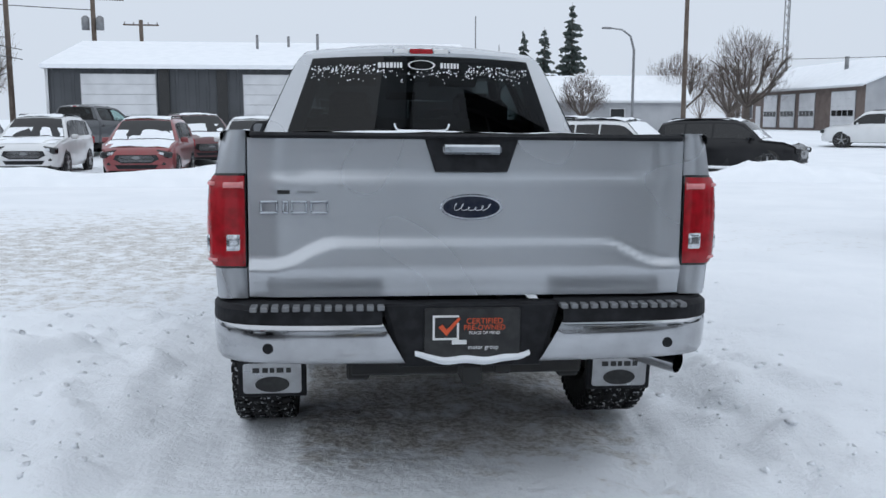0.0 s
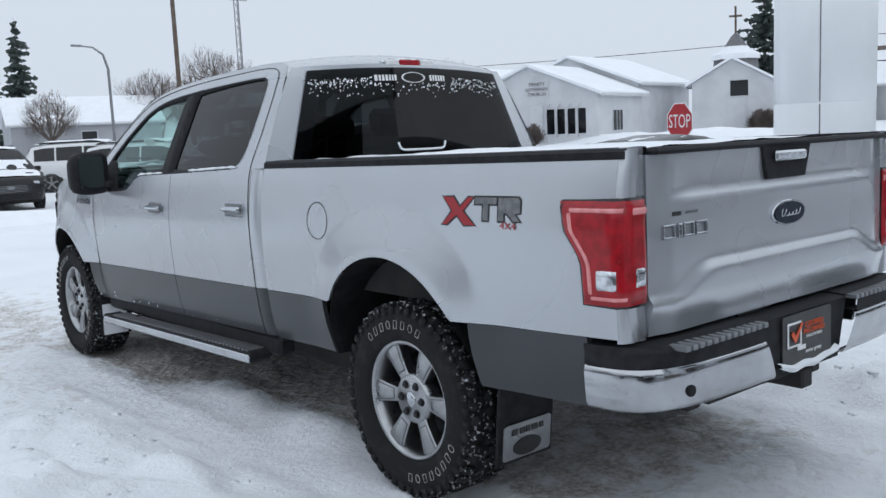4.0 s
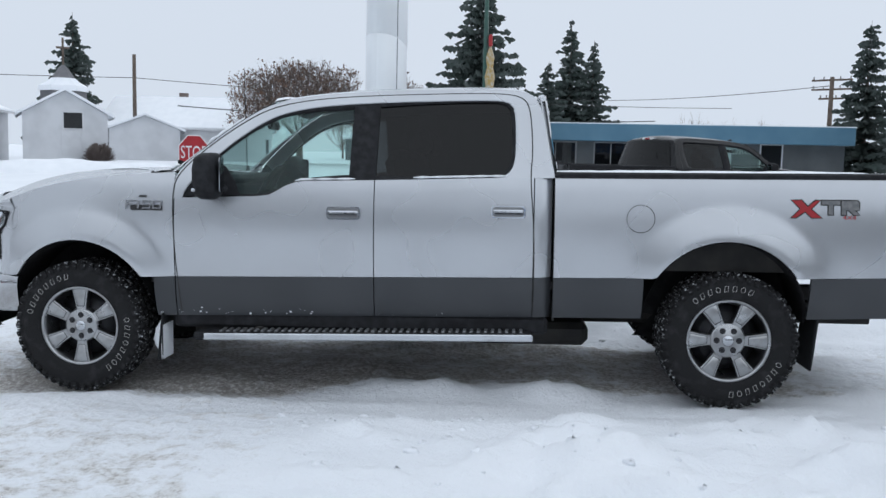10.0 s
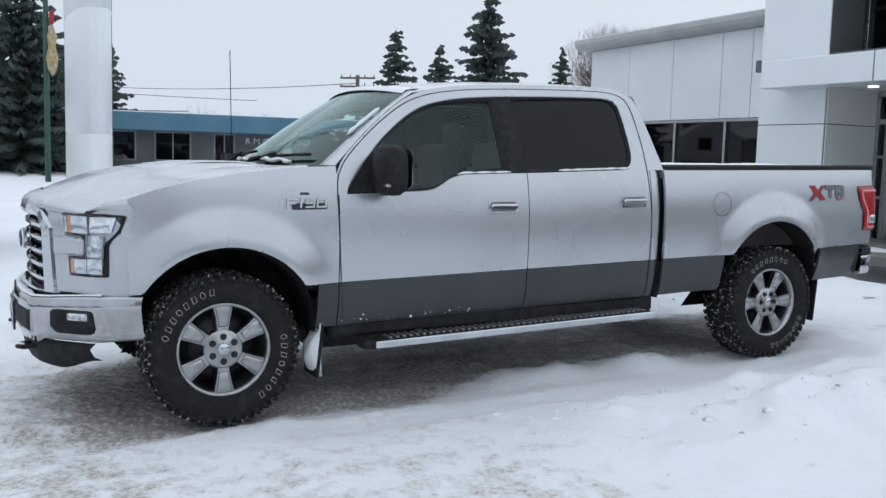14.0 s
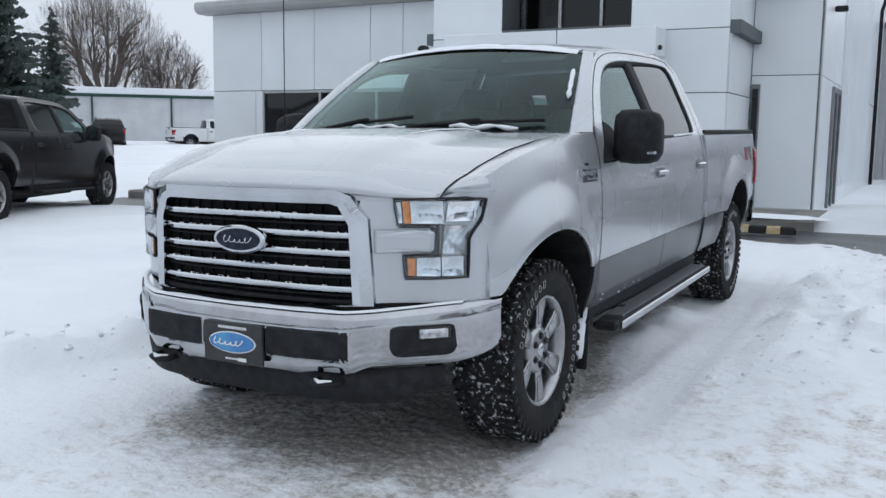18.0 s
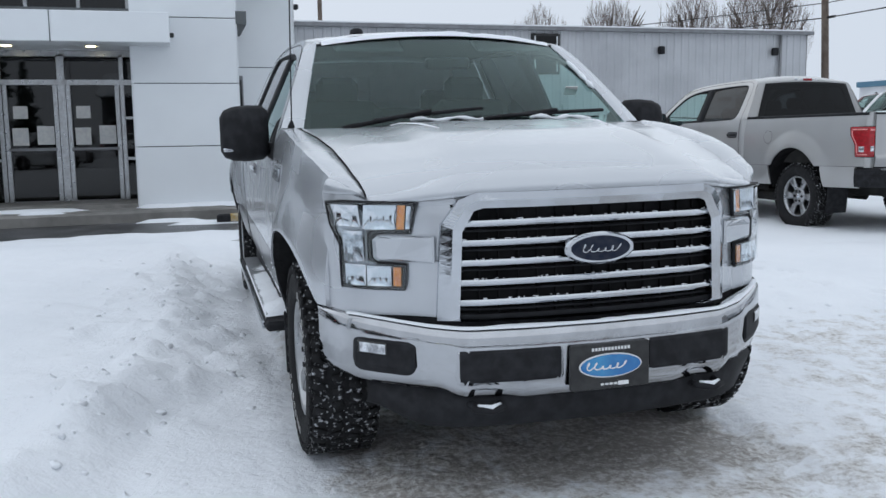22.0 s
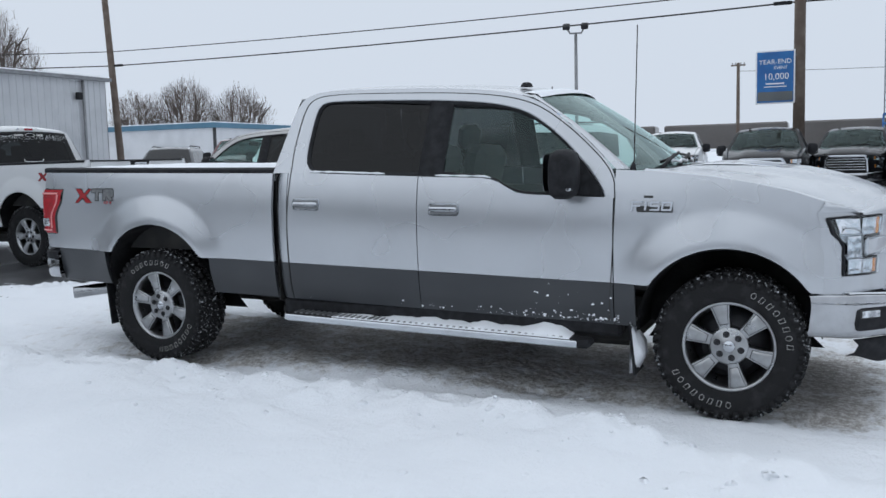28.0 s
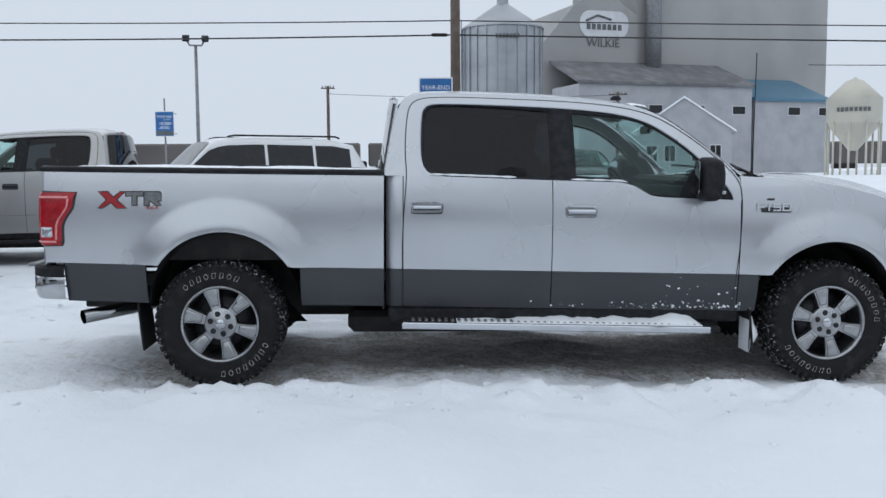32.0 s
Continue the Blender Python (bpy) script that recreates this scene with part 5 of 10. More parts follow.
    for i in range(wsn):
        t = i / (wsn - 1)
        for j in range(wsm):
            u = -1 + 2 * j / (wsm - 1)
            c = 1 - u * u
            xb, xt = 0.845, 0.675
            x = u * (xb + (xt - xb) * t)
            y0, y1 = 1.43 + 0.17 * c, 0.80 + 0.085 * c
            z0, z1 = 1.352 + 0.016 * c, 1.805 + 0.044 * c
            vs.append((x, y0 + (y1 - y0) * t, z0 + (z1 - z0) * t + 0.018 * math.sin(math.pi * t)))
    obj("windscreen", vs, [tuple(reversed(q)) for q in grid_faces(wsn, wsm)], M["windscreen"], T, True, "green-tinted windscreen")
    ws = vs
    for s in (-1, 1):
        e = resample([(1.37, 1.36), (1.17, 1.545), (0.95, 1.715), (0.80, 1.797)], wsn)
        vs = []
        for i in range(wsn):
            a = ws[i * wsm + (0 if s < 0 else wsm - 1)]
            y, z = e[i]
            b = (s * half_width(y, z), y, z)
            for t in (0, 0.06, 0.5, 1.0):
                vs.append((a[0] + (b[0] - a[0]) * t, a[1] + (b[1] - a[1]) * t, a[2] + (b[2] - a[2]) * t + 0.012 * (t > 0) * (1 - t * 0.6)))
        f = grid_faces(wsn, 4)
        obj("windscreen_post", vs, f if s < 0 else [tuple(reversed(q)) for q in f], P, T, True)
    g = Geo()
    vs = []
    for j in range(25):
        u = -1 + 2 * j / 24
        c = 1 - u * u
        x = u * 0.86
        for dy, dz in ((0.0, -0.004), (0.06, -0.004), (0.12, -0.02), (0.12, -0.08)):
            vs.append((x, 1.425 + 0.17 * c + dy, 1.352 + 0.016 * c + dz))
    g.add(vs, [tuple(reversed(q)) for q in grid_faces(25, 4)])
    g.make("cowl", M["blkplastic"], T, True, "black cowl panel below the windscreen")
    def ws_at(u, t, off=0.0):
        c = 1 - u * u
        x = u * (0.845 - 0.17 * t)
        y0, y1 = 1.43 + 0.17 * c, 0.80 + 0.085 * c
        z0, z1 = 1.352 + 0.016 * c, 1.805 + 0.044 * c
        return (x, y0 + (y1 - y0) * t + off * 0.6, z0 + (z1 - z0) * t + 0.018 * math.sin(math.pi * t) + off)
    for u0, u1, t0, t1 in ((-0.12, -0.86, 0.02, 0.09), (0.62, -0.02, 0.02, 0.10)):
        g = Geo()
        tube(g, [ws_at(u0 + (u1 - u0) * k / 8, t0 + (t1 - t0) * k / 8, 0.022) for k in range(9)], 0.009, 6)
        tube(g, [(0.62 * (1 if u0 > 0 else 0.0) + (0.30 if u0 < 0 else 0.06), 1.60 if u0 < 0 else 1.57, 1.36), ws_at((u0 + u1) / 2, (t0 + t1) / 2, 0.035)], 0.011, 6)
        g.make("wiper", M["blkplastic"], T, True)

    # hood
    nx, ny = 41, 30
    vs = []
    for i in range(ny):
        t = i / (ny - 1)
        for j in range(nx):
            u = -1 + 2 * j / (nx - 1)
            c = 1 - u * u
            yb = 1.545 + 0.145 * c - 0.02 * abs(u) ** 6
            xf = 0.80 - 0.02 * t
            half = 0.865 * (1 - t) + 0.775 * t
            x = u * half
            yf = nose_y(x) - 0.006
            y = yb + (yf - yb) * t
            zc = lerp_table([(0, 1.362), (0.3, 1.345), (0.55, 1.315), (0.75, 1.270), (0.88, 1.228), (0.96, 1.182), (1.0, 1.140)], t)
            dome = 0.030 * smooth01(0.66, 0.48, abs(u)) * smooth01(1.0, 0.6, t) * smooth01(-0.05, 0.15, t)
            fall = lerp_table([(0, 0.002), (0.5, 0.028), (0.85, 0.050), (1.0, 0.030)], t) * abs(u) ** 2.6
            vs.append((x, y, zc + dome - fall))
    n0 = len(vs)
    f = grid_faces(ny, nx)
    for j in range(nx):
        x, y, z = vs[(ny - 1) * nx + j]
        vs.append((x, y - 0.004, z - 0.03))
    for j in range(nx - 1):
        f.append(((ny - 1) * nx + j, (ny - 1) * nx + j + 1, n0 + j + 1, n0 + j))
    obj("hood", vs, [tuple(reversed(q)) for q in f], P, T, True)
    # strips that close the gap between hood and fenders
    for s in (-1, 1):
        g = Geo()
        pts = []
        for i in range(ny):
            t = i / (ny - 1)
            u = s
            half = 0.865 * (1 - t) + 0.775 * t
            x = s * half
            yb, yf = 1.525, nose_y(x) - 0.006
            y = yb + (yf - yb) * t
            zc = lerp_table([(0, 1.362), (0.3, 1.345), (0.55, 1.315), (0.75, 1.270), (0.88, 1.228), (0.96, 1.182), (1.0, 1.140)], t) - lerp_table([(0, 0.002), (0.5, 0.028), (0.85, 0.050), (1.0, 0.030)], t)
            yy = min(y, 2.455)
            zt = fend_top(yy)
            xo = s * (half_width(yy, zt) - 0.002)
            pts.append(((x, y, zc - 0.006), (xo, yy, zt)))
        vv = []
        for a, b in pts:
            for t in (0, 0.05, 0.4, 0.75, 1):
                lift = 0.014 * math.sin(math.pi * t)
                vv.append((a[0] + (b[0] - a[0]) * t, a[1] + (b[1] - a[1]) * t, a[2] + (b[2] - a[2]) * t + lift - (0.01 if t == 0 else 0)))
        f = grid_faces(ny, 5)
        g.add(vv, f if s < 0 else [tuple(reversed(q)) for q in f])
        # cap over the headlamp, from the fender top down to the nose
        edge = vv[-5:]
        cv = []
        for k, p in enumerate(edge):
            x = 0.770 + 0.138 * (0, 0.05, 0.4, 0.75, 1)[k]
            q = (s * x, nose_y(x) - 0.012, 1.104 + 0.032 * smooth01(0.75, 0.82, x) - 0.004)
            for t in (0, 0.35, 0.7, 1.0):
                cv.append((p[0] + (q[0] - p[0]) * t + s * 0.006 * math.sin(math.pi * t), p[1] + (q[1] - p[1]) * t + 0.012 * math.sin(math.pi * t), p[2] + (q[2] - p[2]) * t + 0.012 * math.sin(math.pi * t)))
        g.add(cv, grid_faces(5, 4))
        # fender top behind the hood, beside the cowl
        g.make("fender_top", P, T, True)
        box("fender_rear_fill", (s * 0.90, 1.45, 1.33), (0.09, 0.20, 0.05), P, T, 0.015)

    # nose beside the grille
    for s in (-1, 1):
        vs = []
        xs = np.linspace(0.52, 0.908, 22)
        for x in xs:
            for z in np.linspace(0.70, 1.104 + 0.032 * smooth01(0.75, 0.82, x), 12):
                y = nose_y(x) - 0.02 * smooth01(1.05, 1.14, z)
                vs.append((s * x, y, z))
        f = grid_faces(22, 12)
        obj("nose_panel", vs, f if s > 0 else [tuple(reversed(q)) for q in f], P, T, True, "painted panel round the headlamp")
        # headlamp: a bright C-shaped housing
        C = [(0.632, 1.104), (0.86, 1.108), (0.902, 1.10), (0.893, 1.02), (0.868, 0.95), (0.866, 0.80), (0.668, 0.797), (0.662, 0.885), (0.752, 0.888), (0.775, 0.91), (0.777, 0.975), (0.752, 1.0), (0.648, 1.0)]
        C = [(s * a, b) for a, b in C]
        if s < 0:
            C = list(reversed(C))
        def fr(off):
            return lambda u, v, w: (u, nose_y(u) + off + w, v)
        g = Geo()
        n = len(C)
        def dense(poly, k=4):
            out = []
            for i in range(len(poly)):
                a, b = poly[i], poly[(i + 1) % len(poly)]
                out += [(a[0] + (b[0] - a[0]) * q / k, a[1] + (b[1] - a[1]) * q / k) for q in range(k)]
            return out
        plate(g, dense(C), 0.005, fr(0.001), 0.001)
        hl = g.make("headlamp", M["blkgloss"], T, False, "C-shaped headlamp with chrome reflectors and amber side markers")
        def block(nm, x0, x1, z0, z1, mt, off=0.007, d=0.006, lean=0.0):
            g2 = Geo()
            q = [(x0, z0), (x1, z0), (x1 + lean, z1), (x0 + lean, z1)]
            q = dense([(s * a, b) for a, b in (q if s > 0 else [q[1], q[0], q[3], q[2]])])
            plate(g2, q, d, fr(off), 0.002)
            return g2.make(nm, M[mt], hl)
        def bowl(x0, x1, z0, z1, cuts, lean=0.0, mt="reflector"):
            """A hollowed chrome reflector with upright flutes."""
            vs2, nu, nv = [], 33, 11
            for a in range(nu):
                u = a / (nu - 1)
                for c in range(nv):
                    v = c / (nv - 1)
                    x, z = x0 + (x1 - x0) * u + lean * v, z0 + (z1 - z0) * v
                    hollow = math.sin(math.pi * u) ** 0.6 * math.sin(math.pi * v) ** 0.6
                    flute = abs(math.sin(math.pi * u * cuts))
                    vs2.append((s * x, nose_y(x) + 0.021 - 0.013 * hollow + 0.004 * flute * hollow, z))
            f2 = grid_faces(nu, nv)
            return obj("reflector", vs2, f2 if s > 0 else [tuple(reversed(q)) for q in f2], M[mt], hl, True)
        bowl(0.694, 0.800, 1.012, 1.098, 5, -0.004)
        bowl(0.806, 0.884, 1.020, 1.096, 1.5, 0.008)
        bowl(0.650, 0.664, 1.014, 1.094, 1, -0.006)
        block("amber_marker", 0.667, 0.692, 1.012, 1.097, "amber", 0.012, 0.008, -0.006)
        bowl(0.796, 0.858, 0.896, 1.004, 1, 0.006, "clearlens")
        block("lamp_divider", 0.786, 0.792, 0.894, 1.008, "greymetal", 0.010, 0.010)
        block("amber_marker", 0.680, 0.706, 0.808, 0.876, "amber", 0.012, 0.008, -0.002)
        bowl(0.712, 0.790, 0.808, 0.880, 4)
        bowl(0.794, 0.856, 0.808, 0.884, 2)
        g2 = Geo()
        plate(g2, dense(C), 0.004, fr(0.028), 0.002)
        g2.make("clear_cover", M["lens"], hl, False, "clear lamp cover")
        g2 = Geo()
        tube(g2, [fr(0.012)(u, v, 0) for u, v in dense(C + [C[0]])[:4 * n + 1]], 0.0065, 5, False)
        g2.make("lamp_gasket", M["blkplastic"], hl, True)
        # painted arm of the C
        g = Geo()
        arm = dense([(s * 0.575, 0.896), (s * 0.755, 0.898), (s * 0.768, 0.91), (s * 0.770, 0.975), (s * 0.755, 0.989), (s * 0.575, 0.989)] if s > 0 else [(s * 0.755, 0.898), (s * 0.575, 0.896), (s * 0.575, 0.989), (s * 0.755, 0.989), (s * 0.770, 0.975), (s * 0.768, 0.91)])
        plate(g, arm, 0.026, fr(0.0), 0.010)
        g.make("lamp_arm", P, T)

    # grille
    def hexagon(xt, xs_, zt, zs, zb, n=3):
        return [(-xt, zt), (-xs_, zs), (-xs_ - 0.004, zb), (xs_ + 0.004, zb), (xs_, zs), (xt, zt)]
    outer = [(-0.44, 1.142), (-0.50, 1.118), (-0.556, 1.03), (-0.572, 0.69), (0.572, 0.69), (0.556, 1.03), (0.50, 1.118), (0.44, 1.142)]
    inner = [(-0.42, 1.088), (-0.448, 1.078), (-0.487, 1.005), (-0.50, 0.70), (0.50, 0.70), (0.487, 1.005), (0.448, 1.078), (0.42, 1.088)]
    g = Geo()
    o2, i2 = [], []
    for k in range(8):
        a, b = outer[k], outer[(k + 1) % 8]
        c, d = inner[k], inner[(k + 1) % 8]
        for q in range(10):
            t = q / 10
            o2.append((a[0] + (b[0] - a[0]) * t, a[1] + (b[1] - a[1]) * t))
            i2.append((c[0] + (d[0] - c[0]) * t, c[1] + (d[1] - c[1]) * t))
    vs = []
    for (xa, za), (xb, zb) in zip(o2, i2):
        vs += [(xa, nose_y(xa) - 0.045, za), (xa * 0.99 + xb * 0.01, nose_y(xa) + 0.018, za), (xa * 0.5 + xb * 0.5, nose_y((xa + xb) / 2) + 0.026, (za + zb) / 2), (xb, nose_y(xb) + 0.012, zb), (xb, nose_y(xb) - 0.05, zb)]
    g.add(vs, grid_faces(len(o2), 5, closed=True))
    gr = g.make("grille_surround", CH, T, False, "chrome grille surround")
    g = Geo()
    wrap_strip(g, -0.50, 0.50, 0.70, 1.09, nose_y, -0.045, 0.01)
    g.box(0, 2.66, 0.88, 1.0, 0.05, 0.44)
    g.make("grille_mesh", M["liner"], T, False, "black grille backing")
    for k in range(13):
        x = -0.42 + k * 0.07
        box("grille_fin", (x, nose_y(x) - 0.04, 0.89), (0.006, 0.016, 0.38), M["liner"], gr, 0.0)
    for z in (1.036, 0.968, 0.898, 0.828, 0.757):
        g = Geo()
        wrap_strip(g, -0.497, 0.497, lambda x: z - 0.010 - 0.004 * (x / 0.5) ** 2, lambda x: z + 0.011 - 0.004 * (x / 0.5) ** 2, nose_y, 0.004, 0.03)
        bar = g.make("grille_bar", CH, T, False, "chrome grille bar")
        g = Geo()
        wrap_strip(g, -0.49, 0.49, lambda x: z - 0.034, lambda x: z - 0.026, nose_y, -0.018, 0.02)
        g.make("grille_rib", M["blkplastic"], bar, False)
        if main:
            g = Geo()
            rnd = random.Random(int(z * 1000))
            for k in range(26):
                x = rnd.uniform(-0.49, 0.49)
                if abs(x) < 0.13 and 0.86 < z < 1.0:
                    continue
                r = 0.0014 + 0.0028 * rnd.random() ** 2
                g.box(x, nose_y(x) - 0.012 - 0.012 * rnd.random(), z + 0.011 - 0.004 * (x / 0.5) ** 2 + r * 0.3, r * rnd.uniform(1, 5), r * 2, r, r * 0.3)
            tagged(g.make("bar_snow", M["snow"], bar), "grains of snow on the bar", kind="stuff")
    if decal:
        g = Geo()
        plate(g, oval(0.0, 0.933, 0.135, 0.058), 0.026, lambda u, v, w: (u, 2.876 + w, v), 0.008)
        em = g.make("front_emblem", CH, T, False, "chrome-ringed dark oval emblem")
        g = Geo()
        plate(g, oval(0.0, 0.933, 0.112, 0.044), 0.004, lambda u, v, w: (u, 2.902 + w, v))
        g.make("emblem_field", M["emblem"], em)
        g = Geo()
        tube(g, script(0.0, 0.933, 0.075, 0.019, lambda a, b: (-a, 2.908, b)), 0.0023, 5)
        g.make("emblem_script", CH, em, True)

    # front bumper
    g = Geo()
    n = 61
    vs = []
    for k in range(n):
        x = -0.938 + 1.876 * k / (n - 1)
        y = bump_y(x)
        e = abs(x) / 0.938
        zt = 0.672 + 0.028 * smooth01(0.5, 0.95, e)
        zb = 0.425 + 0.03 * smooth01(0.55, 0.62, e) + 0.02 * smooth01(0.85, 1.0, e) - 0.012 * (1 - smooth01(0.3, 0.4, e))
        for fy, fz in ((-0.10, 1.0), (-0.02, 1.0), (0.0, 0.95), (0.006, 0.72), (0.002, 0.45), (-0.004, 0.18), (-0.02, 0.03), (-0.06, 0.0)):
            vs.append((x, y + fy, zb + (zt - zb) * fz))
    g.add(vs, grid_faces(n, 8))
    fb = g.make("front_bumper", M["dullchrome"] if bright == "chrome" else CH, T, True, "salt-stained chrome front bumper")
    def bdense(poly, k=6):
        out = []
        for i in range(len(poly)):
            a, b = poly[i], poly[(i + 1) % len(poly)]
            out += [(a[0] + (b[0] - a[0]) * q / k, a[1] + (b[1] - a[1]) * q / k) for q in range(k)]
        return out
    for s in (-1, 1):
        def on_bumper(nm, cx, cz, w, h, r, off, d, mt, par, lab=""):
            g2, vs2, nu, nv = Geo(), [], 25, 6
            for a in range(nu):
                u = -1 + 2 * a / (nu - 1)
                gap = max(0.0, r - (1 - abs(u)) * w / 2)
                hh = h / 2 - (r - math.sqrt(max(0.0, r * r - gap * gap)))
                x = s * cx + u * w / 2
                for c in range(nv):
                    v = -1 + 2 * c / (nv - 1)
                    edge = a in (0, nu - 1) or c in (0, nv - 1)
                    vs2.append((x, bump_y(x) + off + d - (d + 0.012 if edge else 0), cz + v * hh * (0.995 if edge else 0.96)))
            g2.add(vs2, grid_faces(nu, nv))
            return g2.make(nm, M[mt], par, False, lab)
        on_bumper("inset_lip", 0.347, 0.549, 0.396, 0.168, 0.030, 0.002, 0.007, "dullchrome" if bright == "chrome" else "blkplastic", fb)
        on_bumper("bumper_inset", 0.347, 0.549, 0.384, 0.154, 0.026, 0.005, 0.007, "blkplastic", fb, "black inset panel in the bumper")
        pod = on_bumper("fog_lamp_pod", 0.752, 0.570, 0.194, 0.148, 0.034, 0.006, 0.007, "blkplastic", fb, "black fog-lamp pod")
        on_bumper("fog_lamp_bezel", 0.790, 0.590, 0.096, 0.070, 0.010, 0.011, 0.006, "blkgloss", pod)
        on_bumper("fog_lamp", 0.790, 0.590, 0.084, 0.056, 0.008, 0.014, 0.006, "clearlens", pod, "rectangular fog lamp")
        g = Geo()
        tube(g, [(s * 0.38, 2.86, 0.405), (s * 0.38, 2.93, 0.400), (s * 0.43, 2.955, 0.398), (s * 0.48, 2.93, 0.400), (s * 0.48, 2.86, 0.405)], 0.013, 8)
        g.make("tow_hook", M["blkplastic"], T, True)
        if main:
            g = Geo()
            tube(g, [(s * 0.39, 2.925, 0.412), (s * 0.43, 2.953, 0.411), (s * 0.47, 2.925, 0.412)], [0.006, 0.010, 0.006], 8)
            g.make("hook_snow", M["snow"], T, True, "snow on the tow hook")
    g = Geo()
    vs = []
    for k in range(41):
        x = -0.80 + 1.60 * k / 40
        y = bump_y(x)
        dip = 0.30 + 0.06 * smooth01(0.6, 0.8, abs(x))
        for fy, z in ((-0.06, 0.45), (-0.03, 0.42), (-0.05, dip + 0.02), (-0.09, dip)):
            vs.append((x, y + fy, z))
    g.add(vs, grid_faces(41, 4))
    g.make("air_dam", M["blkplastic"], T, True, "black lower air dam")
    # filler between bumper and nose
    g = Geo()
    wrap_strip(g, -0.90, 0.90, 0.655, 0.71, nose_y, -0.012, 0.03, 40)
    g.make("nose_filler", M["blkplastic"], T)
    if decal:
        g = Geo()
        plate(g, rrect(-0.01, 0.520, 0.305, 0.165, 0.010), 0.012, lambda u, v, w: (u, 2.950 + w, v), 0.002)
        pl = g.make("front_plate", M["signblack"], T, False, "black dealer plate with a blue oval")
        g = Geo()
        plate(g, oval(-0.01, 0.523, 0.121, 0.044), 0.003, lambda u, v, w: (u, 2.962 + w, v))
        g.make("plate_oval_rim", M["signwhite"], pl)
        g = Geo()
        plate(g, oval(-0.01, 0.523, 0.115, 0.039), 0.003, lambda u, v, w: (u, 2.9655 + w, v))
        g.make("plate_oval", M["plateblue"], pl)
        g = Geo()
        tube(g, script(-0.01, 0.523, 0.078, 0.018, lambda a, b: (-a, 2.969, b)), 0.0026, 5)
        g.make("plate_script", M["signwhite"], pl, True)
        g = Geo()
        for k in range(12):
            g.box(-0.08 + k * 0.0125, 2.9635, 0.583, 0.008, 0.003, 0.011)
        g.box(-0.06, 2.9635, 0.455, 0.04, 0.003, 0.014)
        for k in range(4):
            g.box(0.0 + k * 0.017 - 0.03, 2.9635, 0.455, 0.012, 0.003, 0.007)
        g.make("plate_lettering", M["signwhite"], pl)

    # tailgate
    nx, nz = 61, 34
    vs = []
    for i in range(nz):
        z = 0.787 + (1.372 - 0.787) * i / (nz - 1)
        for j in range(nx):
            x = -0.82 + 1.64 * j / (nx - 1)
            y = -3.125
            y += 0.013 * smooth01(1.215, 1.25, z) * smooth01(1.42, 1.26, z) * smooth01(0.80, 0.60, abs(x))
            zr = 1.0 - 0.085 * smooth01(0.50, 0.74, abs(x))
            y -= 0.018 * smooth01(zr - 0.05, zr - 0.012, z) * smooth01(1.24, 1.20, z) * 0.0 + 0.020 * smooth01(zr + 0.006, zr - 0.022, z)
            y += 0.022 * smooth01(0.90, 0.80, z)
            y += 0.035 * smooth01(0.70, 0.82, abs(x)) * 0.6
            vs.append((x, y, z))
    n0 = len(vs)
    f = [tuple(reversed(q)) for q in grid_faces(nz, nx)]
    rim = [j for j in range(nx)] + [i * nx + nx - 1 for i in range(1, nz)] + [(nz - 1) * nx + j for j in range(nx - 2, -1, -1)] + [i * nx for i in range(nz - 2, 0, -1)]
    for i in rim:
        vs.append(vs[i])
    n1 = len(vs)
    for i in rim:
        x, y, z = vs[i]
        vs.append((x * 0.997, y + 0.06, z))
    for k in range(len(rim)):
        k2 = (k + 1) % len(rim)
        f.append((n0 + k, n1 + k, n1 + k2, n0 + k2))
    tg = obj("tailgate", vs, [tuple(reversed(q)) for q in f], P, T, True, "pressed-steel tailgate")
    box("tailgate_cap", (0, -3.10, 1.382), (1.62, 0.085, 0.022), M["blkplastic"], tg, 0.01, None, "black cap along the tailgate")
    rear = lambda off: (lambda u, v, w: (-u, -3.125 - off - w, v))
    g = Geo()
    plate(g, [(-0.175, 1.372), (-0.135, 1.253), (0.135, 1.253), (0.175, 1.372)], 0.016, rear(-0.012), 0.004)
    bz = g.make("handle_bezel", M["blkplastic"], tg, False, "black trapezoid tailgate-handle bezel")
    box("tailgate_handle", (0, -3.14, 1.335), (0.22, 0.02, 0.036), CH, bz, 0.008, None, "chrome tailgate handle")
    if decal:
        g = Geo()
        plate(g, oval(0, 1.122, 0.118, 0.049), 0.012, rear(0.0), 0.004)
        em = g.make("rear_emblem", CH, tg, False, "chrome-ringed dark oval emblem")
        g = Geo()
        plate(g, oval(0, 1.122, 0.106, 0.040), 0.004, rear(0.0115))
        g.make("emblem_field", M["emblem"], em)
        g = Geo()
        tube(g, script(0.0, 1.122, 0.070, 0.018, lambda a, b: (a, -3.1425, b)), 0.0023, 5)
        g.make("emblem_script", CH, em, True)
        g = Geo()
        for x0, wd in ((-0.776, 0.065), (-0.695, 0.022), (-0.665, 0.06), (-0.595, 0.066)):
            cx = x0 + wd / 2
            for du, dv, w, hh in ((0, 0.02, wd, 0.008), (0, -0.02, wd, 0.008), (-(wd / 2 - 0.004), 0, 0.008, 0.032), (wd / 2 - 0.004, 0, 0.008, 0.032)):
                g.box(cx + du, -3.130, 1.121 + dv, w, 0.014, hh, 0.002)
        g.make("tailgate_badge", CH, tg, False, "chrome model badge shapes")
        box("dealer_sticker", (-0.69, -3.126, 1.176), (0.045, 0.003, 0.014), M["signblack"], tg, 0)
        g = Geo()
